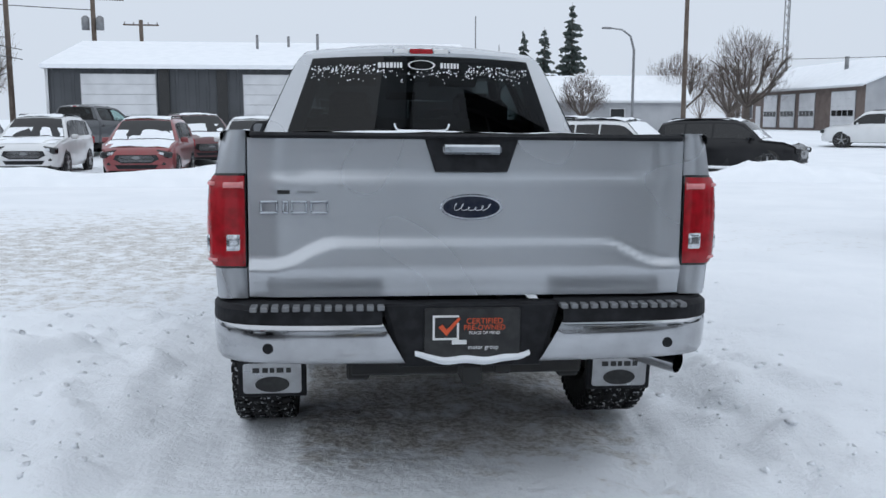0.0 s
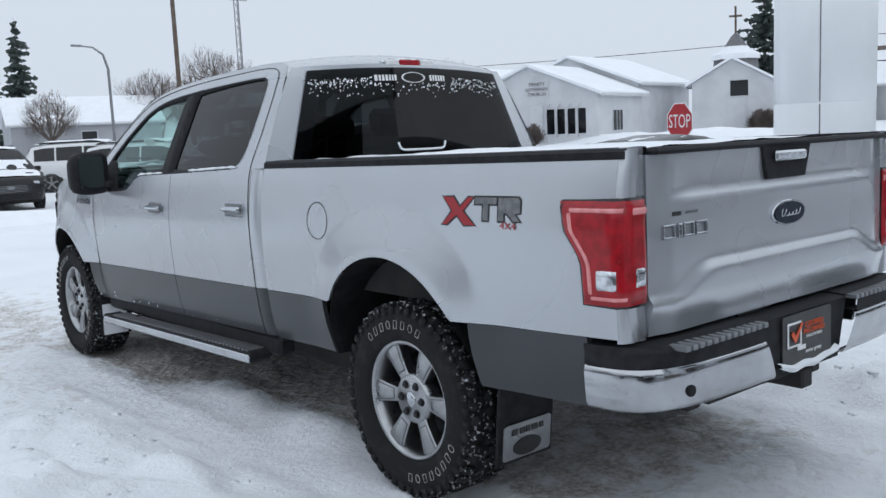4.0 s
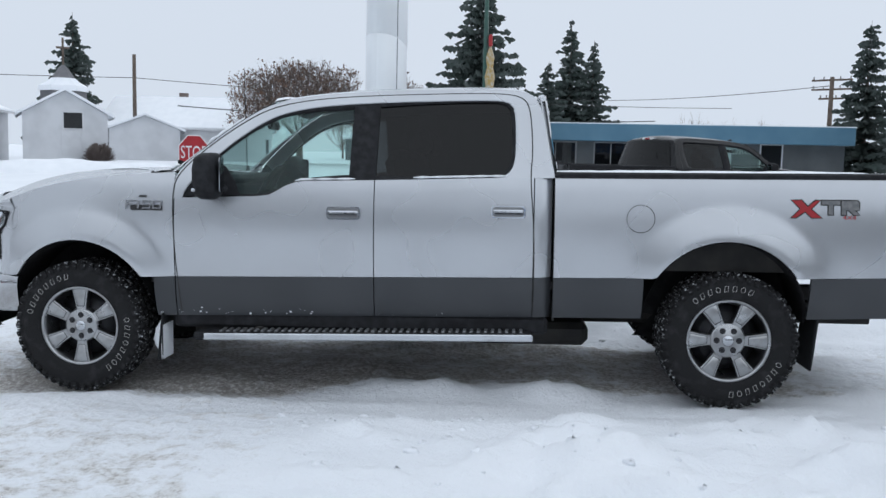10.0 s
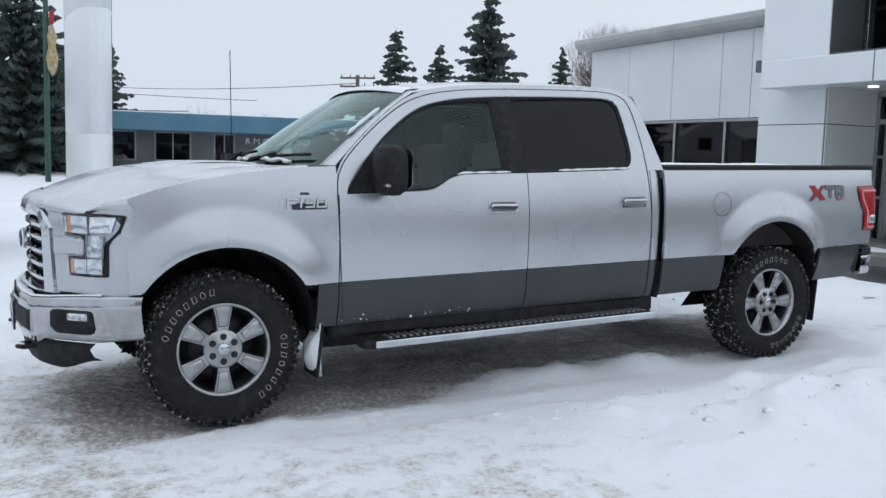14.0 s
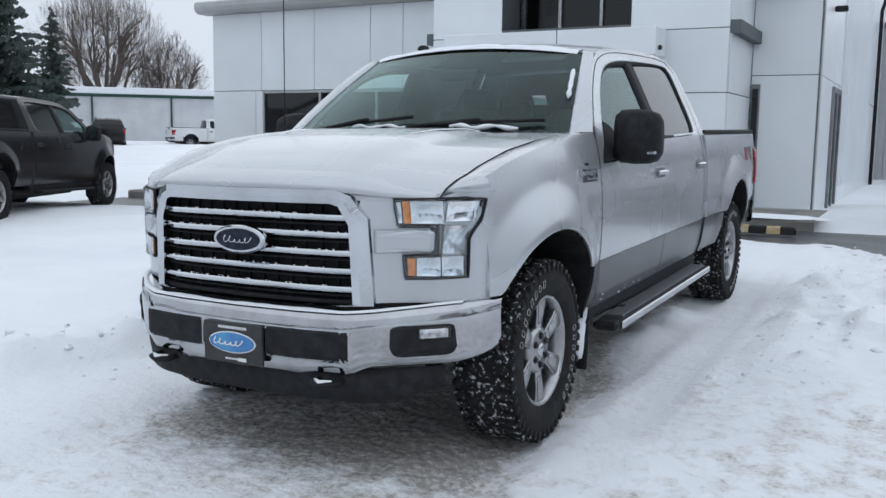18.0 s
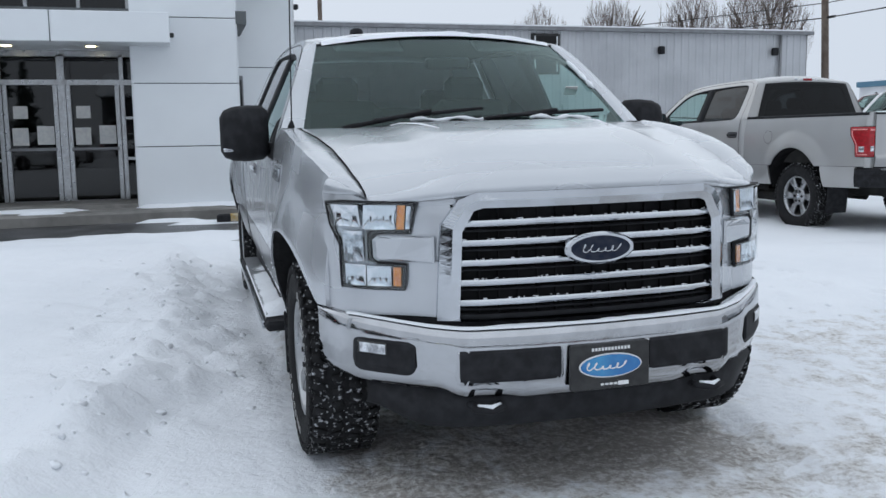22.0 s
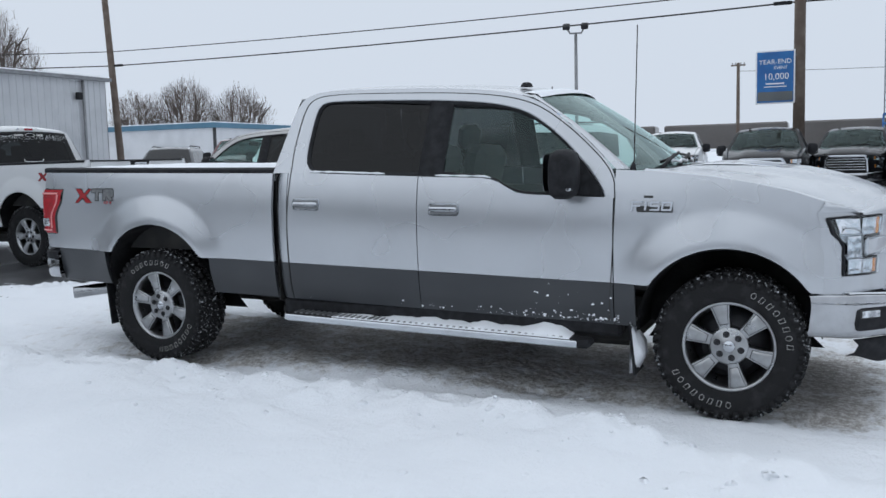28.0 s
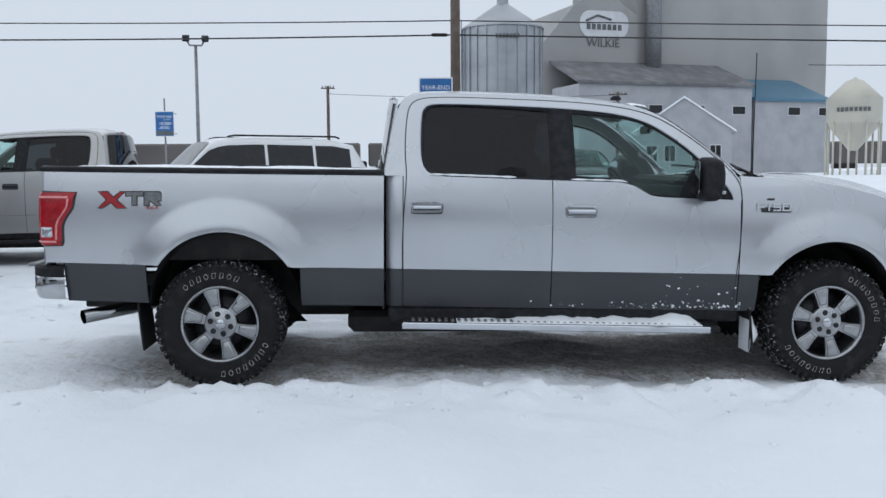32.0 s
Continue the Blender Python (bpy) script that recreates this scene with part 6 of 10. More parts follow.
        for k in range(7):
            g.box(-0.64 + k * 0.011, -3.126, 1.176, 0.007, 0.003, 0.008)
        g.make("sticker_lettering", M["greymetal"], tg)
        g = Geo()
        for k in range(8):
            g.box(0.60 + k * 0.0145, -3.118, 0.846, 0.0115, 0.012, 0.012, 0.001)
        g.make("engine_badge", M["greymetal"], tg, False, "small dark engine badge")
    # rear bumper
    RB = [(0.0, -3.235), (0.335, -3.234), (0.5, -3.232), (0.70, -3.222), (0.82, -3.196), (0.895, -3.155), (0.938, -3.10), (0.958, -3.03), (0.966, -2.955)]
    rb_y = lambda x: lerp_table(RB, abs(x))
    rb_line = resample(RB[1:], 34)
    for s in (-1, 1):
        g = Geo()
        vs = []
        for k, (x, y) in enumerate(rb_line):
            y2, x2 = rb_line[min(k + 1, 33)][1] - rb_line[max(k - 1, 0)][1], rb_line[min(k + 1, 33)][0] - rb_line[max(k - 1, 0)][0]
            ln = math.hypot(x2, y2)
            nx_, ny_ = y2 / ln, -x2 / ln
            lean = max(0.0, 1 - k / 4)
            zb, zt = 0.553 + 0.006 * k / 33, 0.708
            for d, fz in ((-0.05, 1.0), (-0.012, 1.0), (-0.002, 0.95), (0.003, 0.8), (0.0, 0.45), (-0.006, 0.12), (-0.016, 0.0), (-0.06, -0.02)):
                vs.append((s * (x + nx_ * d + 0.085 * lean * (fz - 1.0)), y + ny_ * d, zb + (zt - zb) * fz))
        f = grid_faces(34, 8)
        g.add(vs, f if s > 0 else [tuple(reversed(q)) for q in f])
        rb = g.make("rear_bumper_end", M["dullchrome"] if bright == "chrome" else CH, T, True, "chrome end of the rear bumper")
        g = Geo()
        vs = []
        for k, (x, y) in enumerate(rb_line):
            for q, z in ((1.002, 0.704), (1.0, 0.752), (0.985, 0.768), (0.93, 0.774)):
                vs.append((s * x * q, y * (1.002 if q > 1 else 1.0) + (1 - q) * 0.9 if q < 1 else y - 0.002, z))
            vs.append((s * min(x, 0.90), max(y + 0.05, -3.06), 0.775))
        f = grid_faces(34, 5)
        g.add(vs, f if s > 0 else [tuple(reversed(q)) for q in f])
        g.make("bumper_step_pad", M["blkplastic"], T, False, "black step pad on the bumper")
        for k in range(13):
            box("step_rib", (s * (0.34 + k * 0.038), -3.205, 0.762), (0.026, 0.07, 0.018), M["greymetal"], rb, 0.003)
        g = Geo()
        lathe(g, [(0.0, 0.0), (0.018, 0.0), (0.02, 0.006), (0.02, 0.02)], 20, "x")
        g.v = [(s * 0.748 + v[1], rb_y(0.748) + 0.002 - 0.008 + v[0], 0.614 + v[2]) for v in g.v]
        g.make("parking_sensor", M["blkplastic"], rb)
    g = Geo()
    plate(g, [(-0.335, 0.768), (-0.27, 0.528), (0.27, 0.528), (0.335, 0.768)], 0.10, lambda u, v, w: (-u, -3.10 - w, v), 0.02)
    cb = g.make("bumper_centre", M["blkplastic"], T, False, "black centre section of the rear bumper")
    g = Geo()
    plate(g, rrect(0.0, 0.655, 0.36, 0.20, 0.012), 0.006, lambda u, v, w: (-u, -3.203 - w, v), 0.002)
    dp = g.make("dealer_plate", M["signblack"], T, False, "black dealer plate above the bumper snow")
    if decal:
        rm = Matrix.Rotation(radians(90), 4, "X")
        g = Geo()
        for dx, dz, w, h in ((-0.045, 0, 0.008, 0.085), (0.045, -0.012, 0.008, 0.06), (0, 0.0425, 0.098, 0.008), (0, -0.0425, 0.098, 0.008)):
            g.box(-0.10 + dx, -3.211, 0.682 + dz, w, 0.004, h, 0.001)
        g.make("tick_box", M["signwhite"], dp)
        g = Geo()
        plate(g, [(-0.128, 0.685), (-0.112, 0.695), (-0.098, 0.675), (-0.052, 0.722), (-0.046, 0.715), (-0.098, 0.652)], 0.004, lambda u, v, w: (u, -3.212 - w, v))
        g.make("tick", M["orange"], dp)
        text_part("plate_words", "CERTIFIED", 0.030, M["orange"], dp, Matrix.Translation((0.045, -3.211, 0.705)) @ rm, 0.001)
        text_part("plate_words", "PRE-OWNED", 0.027, M["orange"], dp, Matrix.Translation((0.045, -3.211, 0.681)) @ rm, 0.001)
        text_part("plate_words", "PEACE OF MIND", 0.016, M["signwhite"], dp, Matrix.Translation((0.045, -3.211, 0.661)) @ rm, 0.001)
        text_part("plate_words", "motor group", 0.022, M["signwhite"], dp, Matrix.Translation((0.04, -3.211, 0.607)) @ rm, 0.001)
        g = Geo()
        g.box(-0.05, -3.211, 0.627, 0.055, 0.004, 0.016)
        g.make("plate_mark", M["signwhite"], dp)
        g = Geo()
        vs = []
        for k in range(21):
            u = -1 + 2 * k / 20
            zt = 0.572 + 0.022 * abs(u) ** 4 + 0.004 * math.sin(k * 0.9)
            for yy, z in ((-3.213, zt - 0.028 + 0.012 * abs(u) ** 3), (-3.228, zt - 0.012), (-3.222, zt - 0.002), (-3.205, zt + 0.002)):
                vs.append((u * 0.215, yy, z))
        g.add(vs, [tuple(reversed(q)) for q in grid_faces(21, 4)])
        g.make("bumper_snow", M["snow"], T, True, "snow lodged round the rear plate")
    # hitch
    g = Geo()
    g.box(0, -3.13, 0.50, 0.075, 0.16, 0.075, 0.008)
    g.box(0, -3.05, 0.50, 0.9, 0.06, 0.06, 0.008)
    g.box(0.12, -3.16, 0.52, 0.06, 0.04, 0.05, 0.006)
    g.make("tow_hitch", M["dark"], T, False, "rusty black hitch receiver")
    # spare wheel, axle, frame, exhaust
    g = Geo()
    for s in (-1, 1):
        g.box(s * 0.42, -0.2, 0.50, 0.09, 5.6, 0.14, 0.01)
    g.box(0, 0.0, 0.56, 1.7, 1.9, 0.06)
    g.box(0, -2.0, 0.42, 1.35, 0.10, 0.10, 0.02)
    g.box(0, 2.0, 0.42, 1.2, 0.12, 0.12, 0.02)
    g.box(0, 2.3, 0.62, 1.1, 0.9, 0.25)
    g.box(-0.35, -0.2, 0.44, 0.4, 1.3, 0.16, 0.04)
    g.box(-0.1, 0.9, 0.36, 0.55, 0.9, 0.18, 0.05)
    g.box(0.45, -0.35, 0.38, 0.42, 1.1, 0.14, 0.05)
    g.box(0.1, -0.9, 0.36, 0.09, 2.2, 0.09, 0.03)
    # made-up low box, added to keep the gap under the sill dark
    g.box(0.0, 0.1, 0.34, 1.15, 2.6, 0.15, 0.04)
    g.make("chassis", M["dark"], T)
    g = Geo()
    tube(g, [(0.35, -0.9, 0.47), (0.5, -2.3, 0.52), (0.72, -2.62, 0.47), (0.93, -2.86, 0.44)], 0.045, 14, False)
    g.make("exhaust_pipe", M["dullchrome"], T, True, "bright exhaust tip behind the rear wheel")
    # bed: floor, walls, soft cover with snow
    g = Geo()
    g.box(0, -2.02, 0.83, 1.7, 2.1, 0.05)
    g.box(0, -0.952, 0.92, 1.86, 0.012, 0.86)
    for s in (-1, 1):
        g.box(s * 0.845, -2.02, 1.08, 0.03, 2.1, 0.56)
    g.make("bed_box", M["dark"], T)
    g = Geo()
    vs = []
    for i in range(14):
        y = -3.06 + 2.08 * i / 13
        for j in range(17):
            u = -1 + 2 * j / 16
            vs.append((u * 0.845, y, 1.366 + 0.35 * rake(y) + 0.006 * (1 - u * u)))
    obj("bed_cover", vs, grid_faces(14, 17), M["blkplastic"], T, True, "black soft bed cover")
    if main:
        vs = []
        for i in range(40):
            y = -3.02 + 2.02 * i / 39
            for j in range(33):
                u = -1 + 2 * j / 32
                h = 0.010 + 0.012 * noise.fractal(Vector((u * 3, y * 2.2, 5)), 1.0, 2.0, 4) - 0.02 * max(0, abs(u) - 0.92) * 12 * 0.5
                vs.append((u * 0.83, y, 1.366 + 0.35 * rake(y) + 0.006 * (1 - u * u) + h))
        obj("cover_snow", vs, grid_faces(40, 33), M["snow"], T, True, "thin snow lying on the bed cover")

    # cab back and rear window
    g = Geo()
    vs = []
    for i in range(12):
        t = i / 11
        z = 1.30 + (1.845 - 1.30) * t
        w = half_width(-0.93 + 0.06 * t, z) - 0.004
        for j in range(17):
            u = -1 + 2 * j / 16
            y = -0.955 + 0.085 * t - 0.045 * (1 - u * u) + 0.015 * smooth01(0.8, 1, abs(u))
            vs.append((u * w, y, z + 0.03 * (1 - u * u) * t))
    f = [q for k, q in enumerate(grid_faces(12, 17)) if not (0.12 < (k // 16 + 0.5) / 11 < 0.92 and abs(-1 + (k % 16 + 0.5) / 8) < 0.8)]
    obj("cab_back", vs, [tuple(reversed(q)) for q in f], P, T, True)
    vs = []
    for i in range(14):
        t = 0.10 + 0.86 * i / 13
        z = 1.30 + (1.845 - 1.30) * t
        w = 0.815 - 0.165 * (t - 0.1) / 0.86
        for j in range(25):
            u = -1 + 2 * j / 24
            y = -0.961 + 0.085 * t - 0.045 * (1 - u * u * 0.85)
            vs.append((u * w, y - 0.004, z + 0.03 * (1 - u * u * 0.8) * t))
    f = [tuple(reversed(q)) for q in grid_faces(14, 25)]
    rw = obj("rear_window", vs, f, M["privacy"], T, True, "dark rear window with a sliding centre pane")
    def rw_at(x, z, off):
        t = (z - 1.30) / 0.545
        w = 0.815 - 0.165 * (t - 0.1) / 0.86
        u = x / w
        return (x, -0.961 + 0.085 * t - 0.045 * (1 - u * u * 0.85) - 0.004 - off, z + 0.03 * (1 - u * u * 0.8) * t)
    if decal:
        g = Geo()
        tube(g, [rw_at(x, z, 0.004) for x, z in resample([(-0.165, 1.44), (-0.155, 1.405), (-0.12, 1.40), (0.12, 1.40), (0.155, 1.405), (0.165, 1.44)], 24)], 0.006, 6)
        g.make("sliding_pane_snow", M["snow"], rw, True)
        vs = []
        for k in range(61):
            x = -0.64 + 1.28 * k / 60
            for z in (1.715 - 0.012 * abs(math.sin(k * 1.3)), 1.752 + 0.01 * math.sin(k * 2.2)):
                vs.append(rw_at(x, z, 0.002))
        spk = Geo()
        rnd = random.Random(4)
        for k in range(420):
            x = rnd.uniform(-0.66, 0.66)
            z = 1.775 - abs(rnd.gauss(0, 0.035))
            if abs(x) < 0.27 and z > 1.745:
                continue
            r = rnd.uniform(0.002, 0.006)
            spk.add([rw_at(x + a * r, min(z + b * r, 1.80), 0.0025) for a, b in ((-1, 0), (0, -1), (1, 0.2), (0.1, 1))], [(0, 1, 2, 3)])
        tagged(spk.make("window_frost", M["snow"], rw, False), "specks of snow along the top of the rear window", kind="stuff")
        g = Geo()
        for sx, widths in ((-1, (0.024, 0.018, 0.018, 0.02, 0.014, 0.014, 0.016)), (1, (0.018, 0.014, 0.018, 0.014, 0.016, 0.014))):
            x = -0.262 if sx < 0 else 0.115
            for w in widths:
                g.add([rw_at(x + a * w * 0.85, 1.772 + b, 0.003) for a, b in ((0, -0.016), (1, -0.016), (1, 0.014), (0, 0.014))], [(0, 1, 2, 3)])
                x += w + 0.004
        g.make("window_lettering", M["signwhite"], rw, False, "white dealer lettering band on the rear window")
        g = Geo()
        vs = []
        for k in range(41):
            a = 2 * math.pi * k / 40
            for r in (0.92, 1.06):
                vs.append(rw_at(0.078 * r * math.cos(a), 1.772 + 0.026 * r * math.sin(a), 0.003))
        g.add(vs, grid_faces(41, 2))
        g.make("window_oval", M["signwhite"], rw)
    # third brake lamp and roof bits
    br = box("high_brake_lamp", (0, -0.885, 1.882), (0.36, 0.05, 0.036), M["clearlens"], T, 0.012, Matrix.Rotation(radians(-12), 4, "X"), "high brake and cargo lamp")
    box("brake_lens", (0, -0.912, 1.880), (0.14, 0.012, 0.032), M["redlens"], br, 0.004)
    box("cargo_lens", (-0.12, -0.911, 1.880), (0.09, 0.010, 0.028), M["signwhite"], br, 0.004)
    box("cargo_lens", (0.12, -0.911, 1.880), (0.09, 0.010, 0.028), M["signwhite"], br, 0.004)
    g = Geo()
    lathe(g, [(0.0, 0.03), (0.02, 0.028), (0.034, 0.018), (0.04, 0.0)], 20, "z", (0.43, 0.66, 1.878))
    g.make("roof_aerial", M["blkplastic"], T, True)
    if main:
        g = Geo()
        tube(g, [(0.905, 1.455, 1.33), (0.905, 1.455, 1.375), (0.903, 1.46, 1.40)], [0.02, 0.016, 0.006], 12)
        tube(g, [(0.903, 1.46, 1.40), (0.885, 1.47, 2.16)], 0.0032, 6)
        g.make("mast_aerial", M["blkplastic"], T, True, "thin black whip aerial on the fender")

    # inside
    g = Geo()
    g.box(0, 0.1, 0.70, 1.80, 2.9, 0.05)
    g.box(0, 1.33, 1.02, 1.74, 0.36, 0.60, 0.05)
    g.make("dashboard", M["seat"], T, False, "dark dashboard")
    box("dash_top", (0, 1.33, 1.315), (1.66, 0.42, 0.06), M["blkplastic"], T, 0.025)
    for x in (-0.43, 0.43):
        st = box("front_seat", (x, 0.36, 0.86), (0.54, 0.56, 0.22), M["seat"], T, 0.06, None, "grey cloth front seat")
        box("seat_back", (x, -0.02, 1.20), (0.52, 0.17, 0.64), M["seat"], st, 0.06, Matrix.Rotation(radians(-12), 4, "X"))
        box("head_rest", (x, -0.11, 1.58), (0.27, 0.10, 0.18), M["seat"], st, 0.04, Matrix.Rotation(radians(-8), 4, "X"))
        box("rear_head_rest", (x, -0.77, 1.52), (0.26, 0.10, 0.17), M["seat"], st, 0.04)
    rs = box("rear_seat", (0, -0.55, 0.88), (1.5, 0.5, 0.2), M["seat"], T, 0.06, None, "grey cloth rear bench")
    box("seat_back", (0, -0.80, 1.18), (1.5, 0.16, 0.60), M["seat"], rs, 0.06)
    box("centre_console", (0, 0.55, 0.92), (0.28, 0.9, 0.34), M["blkplastic"], T, 0.04)
    g = Geo()
    c = Vector((-0.42, 0.93, 1.235))
    ax = Matrix.Translation(c) @ Matrix.Rotation(radians(-62), 4, "X")
    tube(g, [ax @ Vector((0.185 * math.cos(2 * math.pi * k / 28), 0.185 * math.sin(2 * math.pi * k / 28), 0)) for k in range(29)], 0.017, 8, False)
    tube(g, [ax @ Vector((-0.18, 0, 0)), ax @ Vector((0.18, 0, 0))], 0.018, 8)
    tube(g, [ax @ Vector((0, -0.18, 0)), ax @ Vector((0, 0, 0)), ax @ Vector((0, 0, -0.3))], 0.03, 8)
    g.make("steering_wheel", M["blkplastic"], T, True)
    box("cabin_mirror", (0, 1.0, 1.69), (0.25, 0.03, 0.065), M["blkplastic"], T, 0.015)
    for x in (-0.40, 0.40):
        box("sun_visor", (x, 0.80, 1.80), (0.38, 0.16, 0.02), M["seat"], T, 0.008, Matrix.Rotation(radians(-25), 4, "X"))
    vs = []
    for i in range(9):
        y = 0.72 - 1.5 * i / 8
        for j in range(9):
            u = -1 + 2 * j / 8
            vs.append((u * 0.66, y, 1.822 + 0.03 * (1 - u * u)))
    obj("headliner", vs, grid_faces(9, 9), M["seat"], T, True)
    box("cab_back_trim", (0, -0.88, 1.05), (1.78, 0.02, 0.66), M["seat"], T, 0.0)
    for s in (-1, 1):
        box("door_card", (s * 0.915, 0.25, 0.98), (0.03, 2.1, 0.44), M["seat"], T, 0.012)

    if main:
        # hood shield, windscreen sticker, loose snow on the truck
        g = Geo()
        vs = []
        for k in range(49):
            u = -1 + 2 * k / 48
            x = u * 0.772
            e = abs(u)
            y = nose_y(x) + 0.002
            up = 0.030 - 0.018 * smooth01(0.55, 0.95, e)
            zt = 1.140 - 0.030 * e ** 2.6 + up
            for dy, dz in ((-0.085, 0.046 * up / 0.03), (-0.035, 0.028 * up / 0.03), (-0.002, 0.006), (0.012, -0.014), (0.006, -0.026)):
                vs.append((x, y + dy, zt + dz - 0.004))
        g.add(vs, grid_faces(49, 5))
        g.make("hood_shield", P, T, True, "bright stone shield along the hood edge")
        box("price_sticker", tuple(ws_at(-0.78, 0.36, -0.012)), (0.07, 0.004, 0.055), M["paper"], T, 0.0, Matrix.Rotation(radians(-38), 4, "X"), "small sticker inside the windscreen")
        g = Geo()
        rnd = random.Random(11)
        for u0, u1, r in ((0.42, 0.0, 0.009), (-0.3, -0.72, 0.012)):
            pts = [ws_at(u0 + (u1 - u0) * k / 12, 0.02 + 0.012 * math.sin(k), 0.016) for k in range(13)]
            tube(g, pts, [r * (0.35 + 0.9 * abs(math.sin(k * 0.8 + u0))) for k in range(13)], 8)
        tube(g, [ws_at(-0.965, 0.35 + 0.05 * k, 0.012) for k in range(8)], [0.004 + 0.012 * abs(math.sin(k * 1.4)) for k in range(8)], 8)
        g.make("windscreen_snow", M["snow"], T, True, "snow lodged along the wipers and the screen edge")
        # streaks of snow on the hood creases
        for sx in (-1, 1):
            g = Geo()
            vs = []
            for k in range(17):
                t = 0.03 + 0.42 * k / 16
                u = sx * (0.56 - 0.22 * t)
                half = 0.865 * (1 - t) + 0.775 * t
                x = u * half
                yb = 1.545 + 0.145 * (1 - u * u)
                y = yb + (nose_y(x) - 0.045 - yb) * t
                z = lerp_table([(0, 1.362), (0.3, 1.345), (0.55, 1.315), (0.75, 1.270)], t) + 0.028 * smooth01(0.66, 0.48, abs(u)) * smooth01(-0.05, 0.15, t)
                w = 0.012 * math.sin(math.pi * (k + 0.7) / 17.5)
                for q, dz in ((-w, 0.001), (-w * 0.4, 0.005), (w * 0.4, 0.005), (w, 0.001)):
                    vs.append((x + q, y, z + dz))
            g.add(vs, grid_faces(17, 4))
            g.make("hood_snow_streak", M["snow"], T, True, "thin snow line along the hood crease")
        # snow on the passenger running board, lumps behind the front wheels
        g = Geo()
        vs = []
        for k in range(61):
            y = -0.48 + 1.60 * k / 60
            h = 0.006 + 0.034 * max(0.0, 0.45 + noise.fractal(Vector((y * 4, 2, 1)), 1.0, 2.0, 5)) * smooth01(-0.48, 0.2, y) * smooth01(1.13, 1.04, y) + 0.02 * smooth01(0.8, 1.0, y) * smooth01(1.13, 1.05, y)
            z0 = 0.408 - (y - 0.17) * 0.0183
            for x, zz in ((0.925, h * 1.5), (0.955, h * 1.3), (0.985, h), (1.015, h * 0.7), (1.040, 0.004), (1.042, -0.01)):
                vs.append((x, y, z0 + zz))
        g.add(vs, [tuple(reversed(q)) for q in grid_faces(61, 6)])
        g.make("running_board_snow", M["snow"], T, True, "snow heaped on the running board")
        for s in (-1, 1):
            g = Geo()
            rnd = random.Random(3)
            vs = []
            for i in range(12):
                for j in range(9):
                    u, v = -1 + 2 * i / 11, j / 8
                    fat = 0.055 * math.sqrt(max(0, 1 - u * u)) * math.sin(math.pi * min(1, v * 1.1 + 0.05)) + 0.015 * noise.fractal(Vector((u * 3, v * 4, s)), 1.0, 2.0, 3)
                    vs.append((s * (0.885 + 0.085 * u), 1.462 + max(0.0, fat) * 1.3, 0.20 + 0.30 * v))
            f = grid_faces(12, 9)
            g.add(vs, f)
            vs2 = [(x, 1.455, z) for x, y, z in vs]
            g.add(vs2, f)
            g.make("packed_snow", M["snow"], T, True, "packed snow behind the front wheel")
        for s in (-1, 1):
            g = Geo()
            rnd = random.Random(31 + s)
            for k in range(150 if s > 0 else 30):
                y = 1.40 - abs(rnd.gauss(0, 0.55 if s > 0 else 0.9))
                if y < -0.8:
                    continue
                z = (0.508 + abs(rnd.gauss(0, 0.022)) if rnd.random() < 0.85 else rnd.uniform(0.5, 0.72)) + rake(y)
                r = 0.0015 + 0.0065 * rnd.random() ** 4
                q = [(math.cos(t) * r * rnd.uniform(0.6, 1.8), math.sin(t) * r * rnd.uniform(0.6, 1.2)) for t in np.linspace(0, 2 * math.pi, 8)[:-1]]
                o = s * (half_width(y, z) + 0.001)
                vs = [(o, y + a, z + b) for a, b in q] + [(o + s * r * 0.7, y, z)]
                g.add(vs, [(i, (i + 1) % 7, 7) if s > 0 else ((i + 1) % 7, i, 7) for i in range(7)])
            tagged(g.make("thrown_snow", M["snow"], T, True), "specks of snow thrown on the lower panel", kind="stuff")
        g = Geo()
        vs = []
        for k in range(70):
            x = -0.86 + 1.72 * k / 69
            y = bump_y(x)
            w = 0.012 + 0.03 * max(0, noise.fractal(Vector((x * 5, 1, 7)), 1.0, 2.0, 3) + 0.3)
            for yy, dz in ((y - 0.012, 0.001), (y - 0.02, 0.008), (y - 0.02 - w, 0.008), (y - 0.03 - w, 0.0)):
                vs.append((x, yy, 0.672 + 0.028 * smooth01(0.5, 0.95, abs(x) / 0.938) + dz))
        g.add(vs, grid_faces(70, 4))
        g.make("bumper_top_snow", M["snow"], T, True, "ragged snow along the bumper top")
        # roof edge snow
        g = Geo()
        vs = []
        for k in range(41):
            u = -1 + 2 * k / 40
            c = 1 - u * u
            x = u * 0.655
            h = 0.006 + 0.01 * (noise.fractal(Vector((u * 5, 4, 2)), 1.0, 2.0, 3) + 0.4)
            for yy, zz in ((0.86, 1.797), (0.84, 1.808 + h), (0.78, 1.818 + h), (0.70, 1.826)):
                vs.append((x, yy + 0.085 * c - 0.03, zz + 0.047 * c))
        g.add(vs, grid_faces(41, 4))
        g.make("roof_snow", M["snow"], T, True, "ridge of snow along the roof's front edge")
    return T


pickup("pickup_truck", TRUCK, "silver crew-cab pickup with dark grey lower panels and chrome grille")

# ---- buildings ----
def gz(x, y):
    return base_z(x, y)


